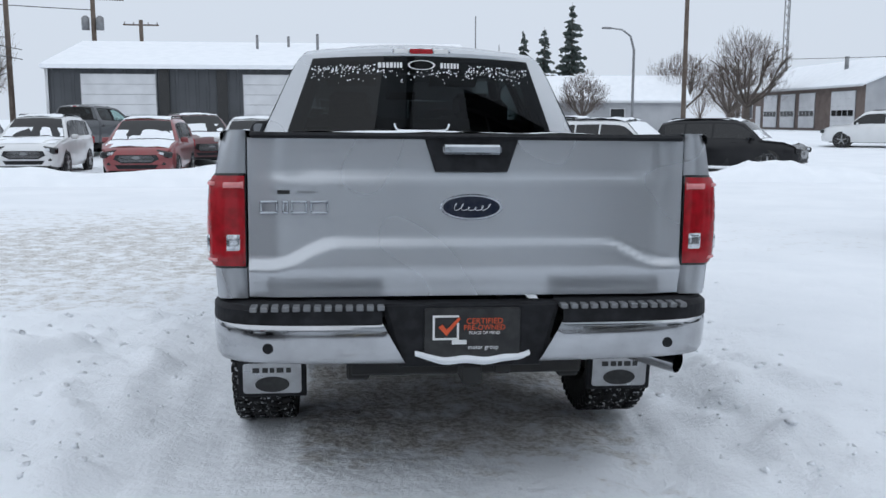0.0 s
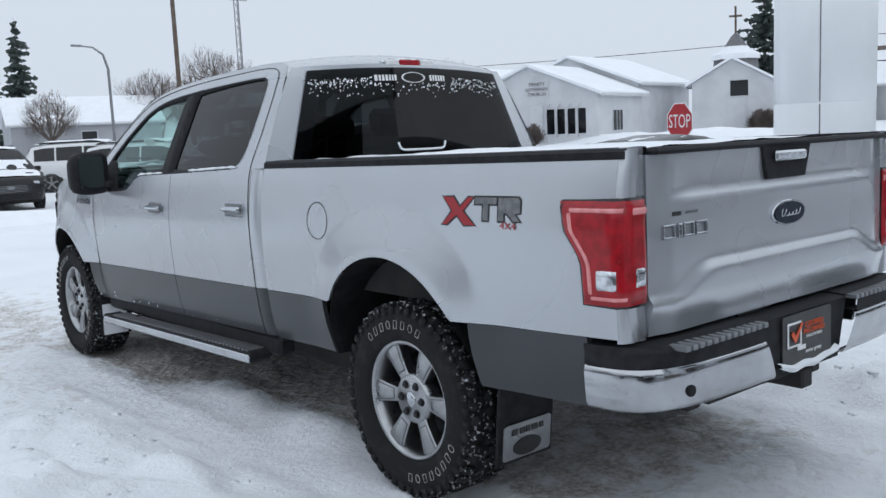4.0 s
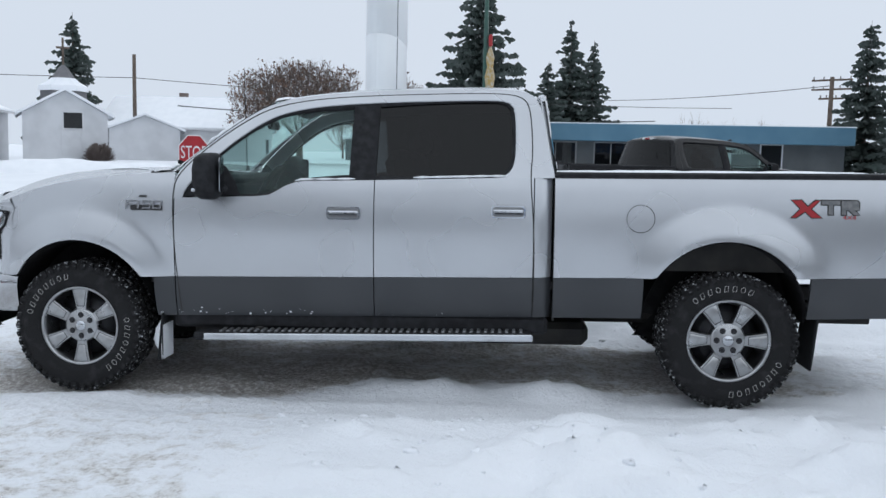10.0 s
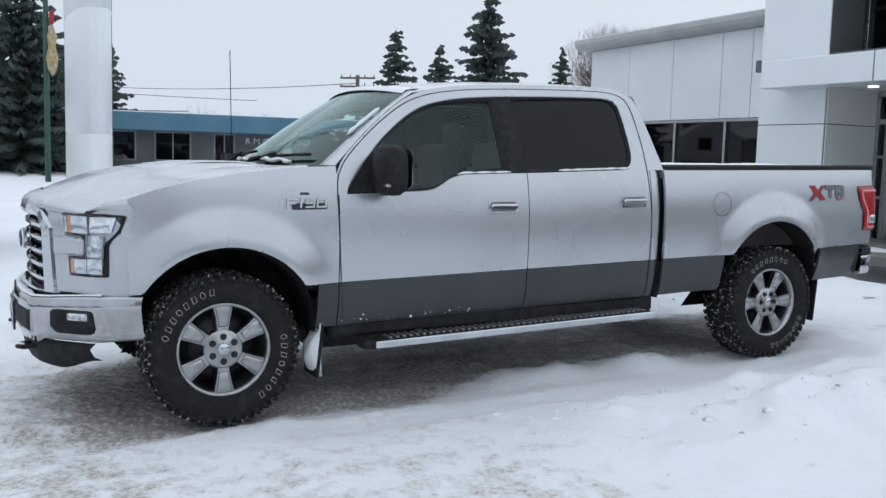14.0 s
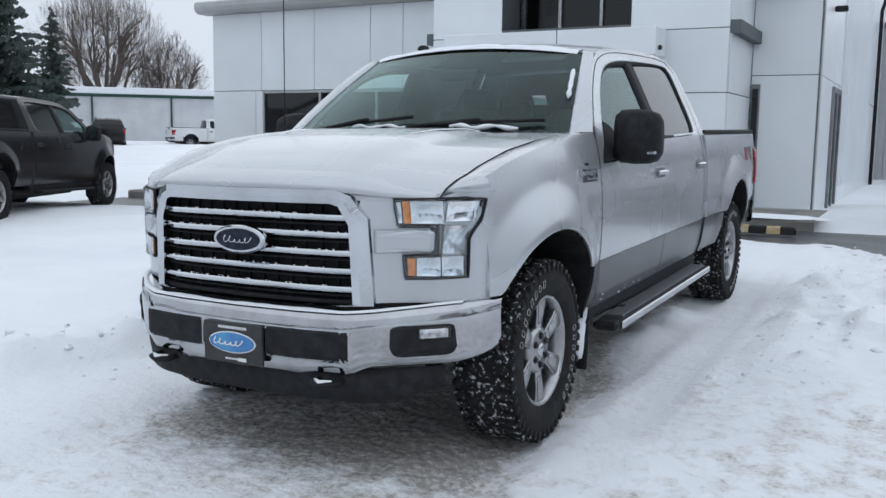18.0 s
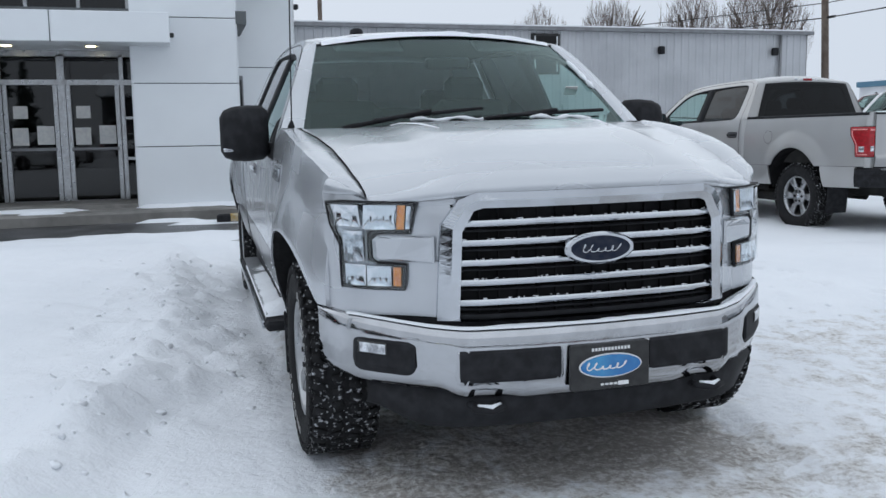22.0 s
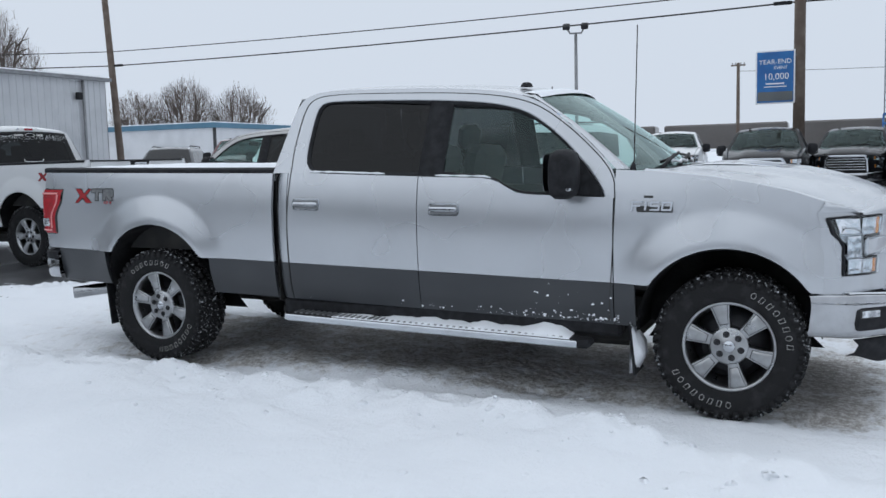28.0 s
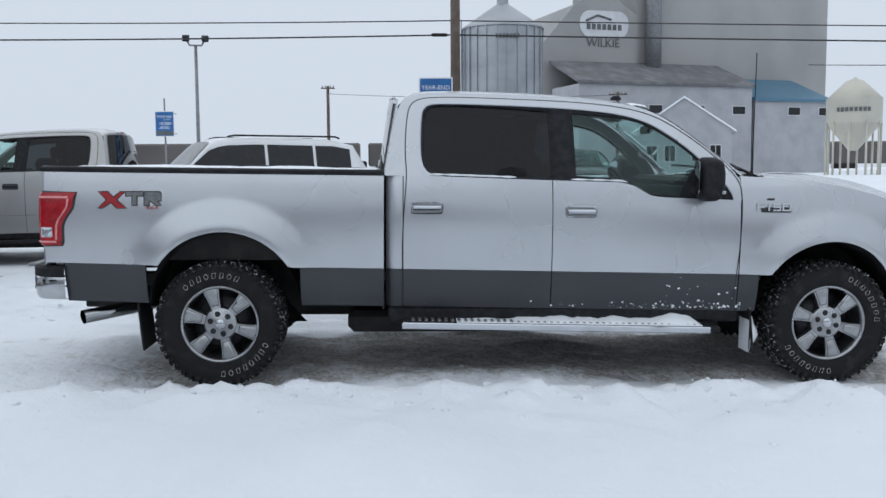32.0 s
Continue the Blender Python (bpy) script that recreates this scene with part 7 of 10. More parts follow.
def wall_panels(parent, x0, x1, z0, z1, y, xs, zs, material, name="cladding_panel", gap=0.014, depth=0.03):
    """Flat cladding panels with open joints on a wall that faces +y."""
    ex, ez = [x0] + [v for v in xs if x0 < v < x1] + [x1], [z0] + [v for v in zs if z0 < v < z1] + [z1]
    for a, b in zip(ex[:-1], ex[1:]):
        for c, d in zip(ez[:-1], ez[1:]):
            box(name, ((a + b) / 2, y + depth / 2, (c + d) / 2), (b - a - gap, depth, d - c - gap), material, parent, 0.004)


def dealership():
    D = empty("dealership_building", Matrix.Identity(4), "white panel-clad car dealership with a glazed entrance", "building")
    z0 = 0.12
    core = M["slate"]
    P = M["panel"]
    # low wing: wall round a strip of windows
    g = Geo()
    wz0, wz1, wx0, wx1 = 0.33, 2.34, 6.05, 10.90
    g.box((5.85 + 12.35) / 2, -10.40, (wz1 + 4.15) / 2, 6.50, 0.3, 4.15 - wz1)
    g.box((5.85 + 12.35) / 2, -10.40, (z0 - 0.3 + wz0) / 2, 6.50, 0.3, wz0 - z0 + 0.3)
    g.box((wx1 + 12.35) / 2, -10.40, 1.3, 12.35 - wx1, 0.3, 2.0)
    g.box(12.25, -20, 2.1, 0.2, 19.4, 4.2)
    g.box(6.0, -20, 4.1, 12.6, 19.2, 0.15)
    g.box(6.0, -29.6, 2.1, 12.6, 0.2, 4.2)
    g.make("wall", core, D)
    wall_panels(D, 5.85, 12.35, wz1, 4.05, -10.25, [7.26, 8.05, 9.48, 10.93], [], P)
    wall_panels(D, wx1, 12.35, z0, wz1, -10.25, [11.1], [], P)
    wall_panels(D, 5.85, wx1, z0, wz0, -10.25, [8.3], [], P)
    g = Geo()
    vs = []
    for x in np.linspace(6.0, 12.55, 3):
        for y, z in ((-10.6, 4.32), (-9.95, 4.32), (-9.86, 4.28), (-9.84, 4.18), (-9.88, 4.10), (-9.96, 4.05), (-10.3, 4.05)):
            vs.append((x, y, z))
    f = grid_faces(3, 7)
    f += [tuple(range(7)), tuple(reversed(range(14, 21)))]
    g.add(vs, f)
    g.make("roof_fascia", M["soffit"], D, False, "rounded grey roof-edge fascia")
    win = box("shop_window_frame", ((wx0 + wx1) / 2, -10.29, wz0 + 0.03), (wx1 - wx0, 0.10, 0.06), M["alloy"], D, 0.004)
    box("frame_head", ((wx0 + wx1) / 2, -10.29, wz1 - 0.03), (wx1 - wx0, 0.10, 0.06), M["alloy"], win, 0.004)
    xs = [wx0, 7.9, 9.35, wx1]
    for x in xs:
        box("mullion", (x, -10.288, (wz0 + wz1) / 2), (0.06, 0.10, wz1 - wz0), M["alloy"], win, 0.004)
    for a, b in zip(xs[:-1], xs[1:]):
        box("window_pane", ((a + b) / 2, -10.30, (wz0 + wz1) / 2), (b - a - 0.06, 0.012, wz1 - wz0 - 0.1), M["darkpane"], win, 0)
    g = Geo()
    g.box(8.6, -14.5, 1.4, 5.0, 0.1, 2.6)
    g.box(8.6, -12.5, 0.1, 5.0, 4, 0.05)
    g.make("showroom_interior", M["slate"], D)
    # entrance tower
    tz = 7.6
    g = Geo()
    for a, b in ((0.56, 2.15), (4.47, 5.85)):
        g.box((a + b) / 2, -10.05, tz / 2, b - a - 0.06, 2.1, tz)
    g.box(3.2, -10.05, (3.05 + 3.22) / 2, 5.6, 2.1, 0.2)
    g.box(3.2, -10.05, (4.75 + tz) / 2, 5.6, 2.1, tz - 4.75)
    g.box(3.4, -11.9, tz / 2 + 1.4, 5.6, 0.2, tz - 2.8)
    g.make("tower_core", core, D)
    for a, b in ((0.56, 2.15), (4.47, 5.85)):
        wall_panels(D, a, b, z0, tz, -9.0, [], [1.15, 2.12, 3.12, 4.75, 6.2], P)
    wall_panels(D, 2.15, 4.47, 4.75, tz, -9.0, [3.3], [6.2], P)
    for x, s in ((0.57, -1), (5.84, 1), (2.14, 1), (4.48, -1)):
        for a, b in ((z0, 1.15), (1.15, 2.12), (2.12, 3.12), (3.12, 4.75), (4.75, tz)):
            if x in (2.14, 4.48) and a > 3:
                continue
            box("return_panel", (x + s * 0.012, -10.0, (a + b) / 2), (0.025, 1.98, b - a - 0.014), P, D, 0.003)
    up = box("upper_window_frame", (3.31, -9.82, 3.97), (2.3, 0.06, 0.06), M["blkgloss"], D, 0)
    for x in (2.2, 2.93, 3.70, 4.42):
        box("mullion", (x, -9.79, 3.97), (0.06, 0.08, 1.55), M["alloy"], up, 0.004)
    for z in (3.24, 4.15, 4.72):
        box("mullion", (3.31, -9.79, z), (2.3, 0.08, 0.05), M["alloy"], up, 0.004)
    box("window_pane", (3.31, -9.83, 3.97), (2.28, 0.012, 1.5), M["darkpane"], up, 0)
    # canopy
    ca = box("entrance_canopy", (3.43, -8.70, 2.90), (3.74, 0.62, 0.44), P, D, 0.01, None, "white entrance canopy with soffit lights")
    box("canopy_joint", (3.2, -8.389, 2.90), (0.014, 0.01, 0.44), core, ca, 0)
    box("camera_bracket", (1.53, -8.55, 2.80), (0.06, 0.06, 0.07), M["blkgloss"], ca, 0.01)
    box("recess_soffit", (3.31, -9.95, 2.74), (2.3, 1.9, 0.06), P, D, 0)
    lm = bpy.data.materials.new("soffit_lamp")
    lm.use_nodes = True
    b = lm.node_tree.nodes["Principled BSDF"]
    b.inputs["Emission Color"].default_value, b.inputs["Emission Strength"].default_value = (1.0, 0.85, 0.5, 1), 4.0
    for x in (2.75, 3.95):
        g = Geo()
        lathe(g, [(0.0, 2.652), (0.07, 2.652), (0.08, 2.665)], 16, "z", (x, -9.4, 0.04))
        g.make("soffit_light", lm, D, False, "small warm downlight")
    # doors
    dr = box("entrance_frame", (3.31, -10.24, 2.66), (2.3, 0.10, 0.10), M["alloy"], D, 0.004, None, "aluminium entrance screen with double doors")
    for x in (2.19, 2.38, 3.31, 4.24, 4.43):
        box("mullion", (x, -10.24, 1.4), (0.07 if x != 3.31 else 0.12, 0.10, 2.5), M["alloy"], dr, 0.004)
    for z in (2.22, 2.18):
        box("transom", (3.31, -10.23, z), (2.3, 0.09, 0.05), M["alloy"], dr, 0.004)
    for z in (1.62, 0.95):
        for x in (2.285, 4.335):
            box("sidelight_bar", (x, -10.23, z), (0.16, 0.08, 0.05), M["alloy"], dr, 0.004)
    for a, b in ((2.42, 3.25), (3.37, 4.20)):
        d = box("entrance_door", ((a + b) / 2, -10.22, 0.22), (b - a, 0.06, 0.12), M["alloy"], dr, 0.004)
        box("door_stile", (a + 0.04, -10.22, 1.18), (0.07, 0.06, 2.0), M["alloy"], d, 0.004)
        box("door_stile", (b - 0.04, -10.22, 1.18), (0.07, 0.06, 2.0), M["alloy"], d, 0.004)
        box("push_bar", ((a + b) / 2, -10.18, 1.12), (b - a - 0.1, 0.04, 0.05), M["greymetal"], d, 0.006)
        box("door_pane", ((a + b) / 2, -10.235, 1.2), (b - a - 0.1, 0.01, 1.95), M["darkpane"], d, 0)
        for px, pz, w, h in ((0.22, 1.35, 0.26, 0.30), (0.58, 1.72, 0.22, 0.20), (0.60, 1.33, 0.24, 0.28)):
            box("notice", (a + px, -10.22, pz), (w, 0.004, h), M["paper"], d, 0)
    for a, b in ((2.22, 2.35), (4.27, 4.40)):
        box("sidelight_pane", ((a + b) / 2, -10.25, 1.4), (b - a, 0.01, 2.5), M["darkpane"], dr, 0)
    box("transom_pane", (3.31, -10.25, 2.42), (2.06, 0.01, 0.36), M["darkpane"], dr, 0)
    # set-back side wall
    g = Geo()
    g.box(0.0, -11.0, 3.3, 1.1, 0.3, 6.6)
    g.box(-0.45, -19, 3.3, 0.2, 16, 6.6)
    g.make("side_wall", core, D)
    wall_panels(D, -0.55, 0.54, z0, 6.6, -10.84, [], [2.5, 4.6], P)
    for k in range(8):
        y = -11.0 - k * 1.9
        for a, b in ((z0, 2.5), (2.5, 4.6), (4.6, 6.6)):
            box("cladding_panel", (-0.565, y - 0.95, (a + b) / 2), (0.03, 1.88, b - a - 0.014), P, D, 0.004)
    sd = box("side_door", (0.455, -10.80, 1.25), (0.15, 0.05, 2.2), M["greymetal"], D, 0.01, None, "narrow grey doorway beside the entrance tower")
    box("door_pane", (0.455, -10.772, 1.25), (0.10, 0.01, 2.05), M["darkpane"], sd, 0)
    gd = box("glazed_side_door", (-0.60, -13.35, 2.36), (0.06, 1.36, 0.10), M["greymetal"], D, 0.006, None, "tall glazed aluminium side door")
    for y in (-12.70, -13.35, -14.00):
        box("stile", (-0.60, y, 1.22), (0.06, 0.07, 2.2), M["greymetal"], gd, 0.006)
    for y in (-13.02, -13.68):
        box("door_pane", (-0.595, y, 1.25), (0.015, 0.58, 2.1), M["darkpane"], gd, 0)
    g = Geo()
    for k in range(26):
        g.box(-0.595, -14.3 - k * 0.28, 3.6, 0.05, 0.10, 6.2)
    tagged(g.make("cladding_rib", M["panel"], D), "upright ribs of the side cladding", kind="stuff")
    box("wall_lamp", (-0.70, -12.2, 3.75), (0.22, 0.12, 0.10), M["blkplastic"], D, 0.02)
    g = Geo()
    tube(g, [(-0.66, -23.6, 0.2), (-0.66, -23.6, 5.2), (-0.74, -23.6, 5.5)], 0.05, 8)
    g.make("downpipe", M["blkplastic"], D, True)
    # kerb walk
    g = Geo()
    n = 30
    vs = []
    for k in range(n):
        x = -0.9 + 14.0 * k / (n - 1)
        for y, dz in ((-8.32, -0.1), (-8.32, 0.10), (-8.36, 0.13), (-10.2, 0.15)):
            vs.append((x, y, gz(x, y) + dz))
    g.add(vs, [tuple(reversed(q)) for q in grid_faces(n, 4)])
    g.box(3.31, -9.7, 0.12, 2.3, 1.4, 0.3)
    w = g.make("pavement", M["kerb"], None, False)
    tagged(w, "snow-dusted concrete walk with a kerb before the building", "pavement", kind="structure")
    vs = []
    n = 40
    for k in range(n):
        x = -6.4 + 19.6 * k / (n - 1)
        for j in range(9):
            y = -8.32 + 2.9 * j / 8
            vs.append((x, y, gz(x, y) - 0.035))
    o = obj("wet_strip", vs, grid_faces(n, 9), M["wetasphalt"], None, True)
    o.data.flip_normals()
    tagged(o, "swept wet asphalt strip with blown snow", "road", kind="structure")
    # patches of snow blown on the walk
    rnd = random.Random(5)
    g = Geo()
    for k in range(26):
        x, y = rnd.uniform(-0.5, 12.5), rnd.choice((rnd.uniform(-8.9, -8.4), rnd.uniform(-8.2, -7.2)))
        r = rnd.uniform(0.15, 0.7)
        zz = gz(x, y) + (0.13 if y < -8.32 else -0.035)
        ring = [(x + r * 1.7 * (0.7 + 0.4 * rnd.random()) * math.cos(a), y + r * 0.35 * (0.7 + 0.4 * rnd.random()) * math.sin(a), zz + 0.002) for a in np.linspace(0, 2 * math.pi, 13)[:-1]]
        inner = [(x + (p[0] - x) * 0.6, y + (p[1] - y) * 0.6, zz + 0.05) for p in ring]
        g.add(ring + inner + [(x, y, zz + 0.06)], [(i, (i + 1) % 12, 12 + (i + 1) % 12, 12 + i) for i in range(12)] + [(12 + i, 12 + (i + 1) % 12, 24) for i in range(12)])
    o = g.make("blown_snow", M["snow"], None, True)
    tagged(o, "thin patches of snow blown over walk and asphalt", "snow", kind="stuff")
    return D


dealership()


def parking_stop(x, y, rz):
    g = Geo()
    vs = []
    for t in (-0.9, -0.86, 0.86, 0.9):
        k = 0.8 if abs(t) > 0.88 else 1
        for u, z in ((-0.08, 0), (-0.06, 0.09 * k), (-0.03, 0.11 * k), (0.03, 0.11 * k), (0.06, 0.09 * k), (0.08, 0)):
            vs.append((t, u, z))
    g.add(vs, grid_faces(4, 6))
    T = g.make("parking_stop", M["blkplastic"], None)
    T.matrix_world = Matrix.Translation((x, y, gz(x, y))) @ Matrix.Rotation(rz, 4, "Z")
    tagged(T, "black rubber parking stop with yellow bands", "parking stop", "parking stops")
    for t in (-0.62, -0.2, 0.2, 0.62):
        g = Geo()
        vs = []
        for a in (t - 0.09, t + 0.09):
            for u, z in ((-0.082, 0.01), (-0.062, 0.093), (-0.03, 0.113), (0.03, 0.113), (0.062, 0.093), (0.082, 0.01)):
                vs.append((a, u, z))
        g.add(vs, grid_faces(2, 6))
        g.make("yellow_band", M["yellowpaint"], T)
    return T


parking_stop(0.13, -7.42, 0.0)


def boulder(x, y, r):
    bm = bmesh.new()
    bmesh.ops.create_icosphere(bm, subdivisions=4, radius=1)
    for v in bm.verts:
        k = 1 + 0.22 * noise.fractal(v.co * 1.4, 1.0, 2.0, 4)
        v.co = Vector((v.co.x * r * k, v.co.y * r * 0.8 * k, v.co.z * r * 0.52 * k))
    me = bpy.data.meshes.new("boulder")
    bm.to_mesh(me)
    bm.free()
    me.shade_smooth()
    me.materials.append(M["rock"])
    o = new("boulder", me)
    o.location = (x, y, gz(x, y) + r * 0.25)
    tagged(o, "rounded brown landscape boulder in the snow", "boulder")


boulder(11.1, -7.5, 0.42)


def bench(x, y, rz):
    B = empty("garden_bench", Matrix.Translation((x, y, gz(x, y) + 0.14)) @ Matrix.Rotation(rz, 4, "Z"), "dark brown slatted bench against the window wall", "bench")
    for s in (-1, 1):
        box("leg", (s * 0.62, 0.2, 0.30), (0.07, 0.07, 0.60), M["bench"], B, 0.01)
        box("leg", (s * 0.62, -0.2, 0.42), (0.07, 0.07, 0.85), M["bench"], B, 0.01)
        box("arm_rest", (s * 0.62, 0.0, 0.62), (0.09, 0.52, 0.05), M["bench"], B, 0.01)
    for k in range(4):
        box("seat_slat", (0, -0.12 + k * 0.11, 0.42), (1.3, 0.09, 0.03), M["bench"], B, 0.006)
    for k in range(3):
        box("back_slat", (0, -0.22, 0.55 + k * 0.12), (1.3, 0.03, 0.09), M["bench"], B, 0.006)


bench(10.1, -9.7, 0.0)


def bollard_ashtray(x, y):
    g = Geo()
    lathe(g, [(0.0, 0.0), (0.22, 0.0), (0.22, 0.14), (0.17, 0.24), (0.06, 0.30), (0.05, 0.80), (0.085, 0.84), (0.085, 0.98), (0.06, 1.03), (0.0, 1.04)], 20, "z")
    o = g.make("ash_stand", M["greymetal"], None, True)
    o.location = (x, y, gz(x, y) + 0.1)
    tagged(o, "grey plastic cigarette post by the entrance", "ashtray stand")


bollard_ashtray(6.56, -8.9)


def ribbed_wall(name, p0, p1, z0, z1, material, pitch=0.3, depth=0.035, parent=None):
    """A steel-clad wall between two points on the plan, with raised ribs; it faces to the left of the way p0 to p1."""
    a, b = Vector((*p0, 0)), Vector((*p1, 0))
    d = (b - a)
    ln = d.length
    d.normalize()
    nrm = Vector((-d.y, d.x, 0))
    vs = []
    prof = []
    t = 0.0
    while t < ln:
        prof += [(t, 0), (t + pitch * 0.62, 0), (t + pitch * 0.70, depth), (t + pitch * 0.90, depth)]
        t += pitch
    prof = [(min(u, ln), v) for u, v in prof] + [(ln, 0)]
    for u, v in prof:
        p = a + d * u + nrm * v
        vs += [(p.x, p.y, z0), (p.x, p.y, z1)]
    f = [tuple(reversed(q)) for q in grid_faces(len(prof), 2)]
    return obj(name, vs, f, material, parent)


def steel_shop():
    S = empty("steel_workshop", Matrix.Identity(4), "long grey ribbed-steel workshop with a flat roof edge", "building")
    ribbed_wall("steel_wall", (-23.2, -26.4), (8.0, -26.4), 0.0, 5.05, M["steel"], 0.32, 0.03, S).data.flip_normals()
    ribbed_wall("steel_wall", (-23.2, -45.0), (-23.2, -26.4), 0.0, 5.05, M["steel"], 0.32, 0.03, S).data.flip_normals()
    g = Geo()
    g.box(-7.6, -36, 2.5, 31.0, 18.8, 5.0)
    g.make("shell", M["steel"], S)
    box("roof_edge", (-7.6, -26.3, 5.1), (31.6, 0.25, 0.14), M["greymetal"], S, 0.01)
    box("roof_edge", (-23.25, -35.8, 5.1), (0.25, 19, 0.14), M["greymetal"], S, 0.01)
    box("roof", (-7.6, -36, 5.2), (31.2, 19, 0.12), M["snow"], S, 0.02, None, "snow-covered flat roof")
    w = box("window", (-11.72, -26.34, 4.17), (1.12, 0.10, 1.50), M["blkgloss"], S, 0.01, None, "two-pane window in a dark frame")
    for z in (3.50, 4.22):
        box("pane", (-11.72, -26.28, z + 0.32), (0.86, 0.02, 0.58), M["privacy"], w, 0)
    box("sash_rail", (-11.72, -26.27, 4.18), (0.98, 0.03, 0.06), M["whitedoor"], w, 0.004)
    for x in (-12.16, -11.28):
        box("sash_rail", (x, -26.27, 4.18), (0.05, 0.03, 1.3), M["whitedoor"], w, 0.004)
    d = box("service_door", (-5.66, -26.33, 1.3), (1.05, 0.10, 2.2), M["greymetal"], S, 0.01, None, "grey steel service door")
    box("notice", (-5.66, -26.27, 1.7), (0.35, 0.01, 0.3), M["paper"], d, 0)
    box("meter_box", (-10.2, -26.25, 1.75), (0.28, 0.2, 0.34), M["greymetal"], S, 0.02)
    for x in (-2.8, -16.5, -21.6):
        box("wall_lamp", (x, -26.22, 4.35), (0.22, 0.22, 0.30), M["blkplastic"], S, 0.03)
    g = Geo()
    tube(g, [(-12.4, -26.3, 0.4), (-12.4, -26.3, 2.3)], 0.03, 8)
    tube(g, [(-21.9, -26.28, 0.2), (-21.9, -26.28, 5.0)], 0.06, 8)
    g.make("wall_pipe", M["greymetal"], S, True)


steel_shop()


def gable_house(name, cx, cy, rz, w, d, eave, ridge, wall, roof, label, category="house", over=0.35, base=None, snow=True):
    """A gabled block; its ridge runs along its own y, the gable end at -y faces the lot when rz is 0. Returns the empty; parts are in its own axes."""
    b = gz(cx, cy) if base is None else base
    H = empty(name, Matrix.Translation((cx, cy, b)) @ Matrix.Rotation(rz, 4, "Z"), label, category)
    g = Geo()
    vs = []
    for y in (-d / 2, d / 2):
        vs += [(-w / 2, y, -0.5), (w / 2, y, -0.5), (w / 2, y, eave), (0, y, ridge), (-w / 2, y, eave)]
    g.add(vs, [(0, 1, 2, 3, 4), (9, 8, 7, 6, 5), (0, 4, 9, 5), (2, 1, 6, 7)])
    g.make("wall", wall, H)
    sl = (ridge - eave) / (w / 2)
    for s in (-1, 1):
        g = Geo()
        xo = w / 2 + over
        zo = eave - sl * over
        t = 0.16
        vs = []
        for y in (-d / 2 - over, d / 2 + over):
            vs += [(0, y, ridge + 0.02), (s * xo, y, zo + 0.02), (s * xo, y, zo + t + 0.02), (0, y, ridge + t + 0.02)]
        q = [(0, 1, 2, 3), (7, 6, 5, 4), (3, 2, 6, 7), (1, 0, 4, 5), (2, 1, 5, 6)]
        g.add(vs, q if s > 0 else [tuple(reversed(k)) for k in q])
        g.make("roof", roof, H, False, "snow-covered roof slope" if snow else "")
        gf = Geo()
        gf.box(s * (xo + 0.02), 0, zo + 0.02, 0.06, d + 2 * over, 0.14)
        gf.make("eave_board", M["whitedoor"], H)
    return H


def opening(H, x, y, z, w, h, axis="y", sgn=-1, frame="whitedoor", pane="darkpane", name="window", bars=0):
    """A framed pane set proud of a wall of H; axis is the wall's normal."""
    def at(u, dpt, dz):
        return (x + u, y + sgn * dpt, z + dz) if axis == "y" else (x + sgn * dpt, y + u, z + dz)
    def size(a, b, c):
        return (a, b, c) if axis == "y" else (b, a, c)
    F = box(name, at(0, 0.01, 0), size(w + 0.16, 0.06, h + 0.16), M[frame], H, 0.01)
    box("pane", at(0, 0.045, 0), size(w, 0.02, h), M[pane] if pane in M else M["darkpane"], F, 0)
    for k in range(bars):
        u = -w / 2 + w * (k + 1) / (bars + 1)
        box("glazing_bar", at(u, 0.06, 0), size(0.05, 0.03, h), M[frame], F, 0)
    return F


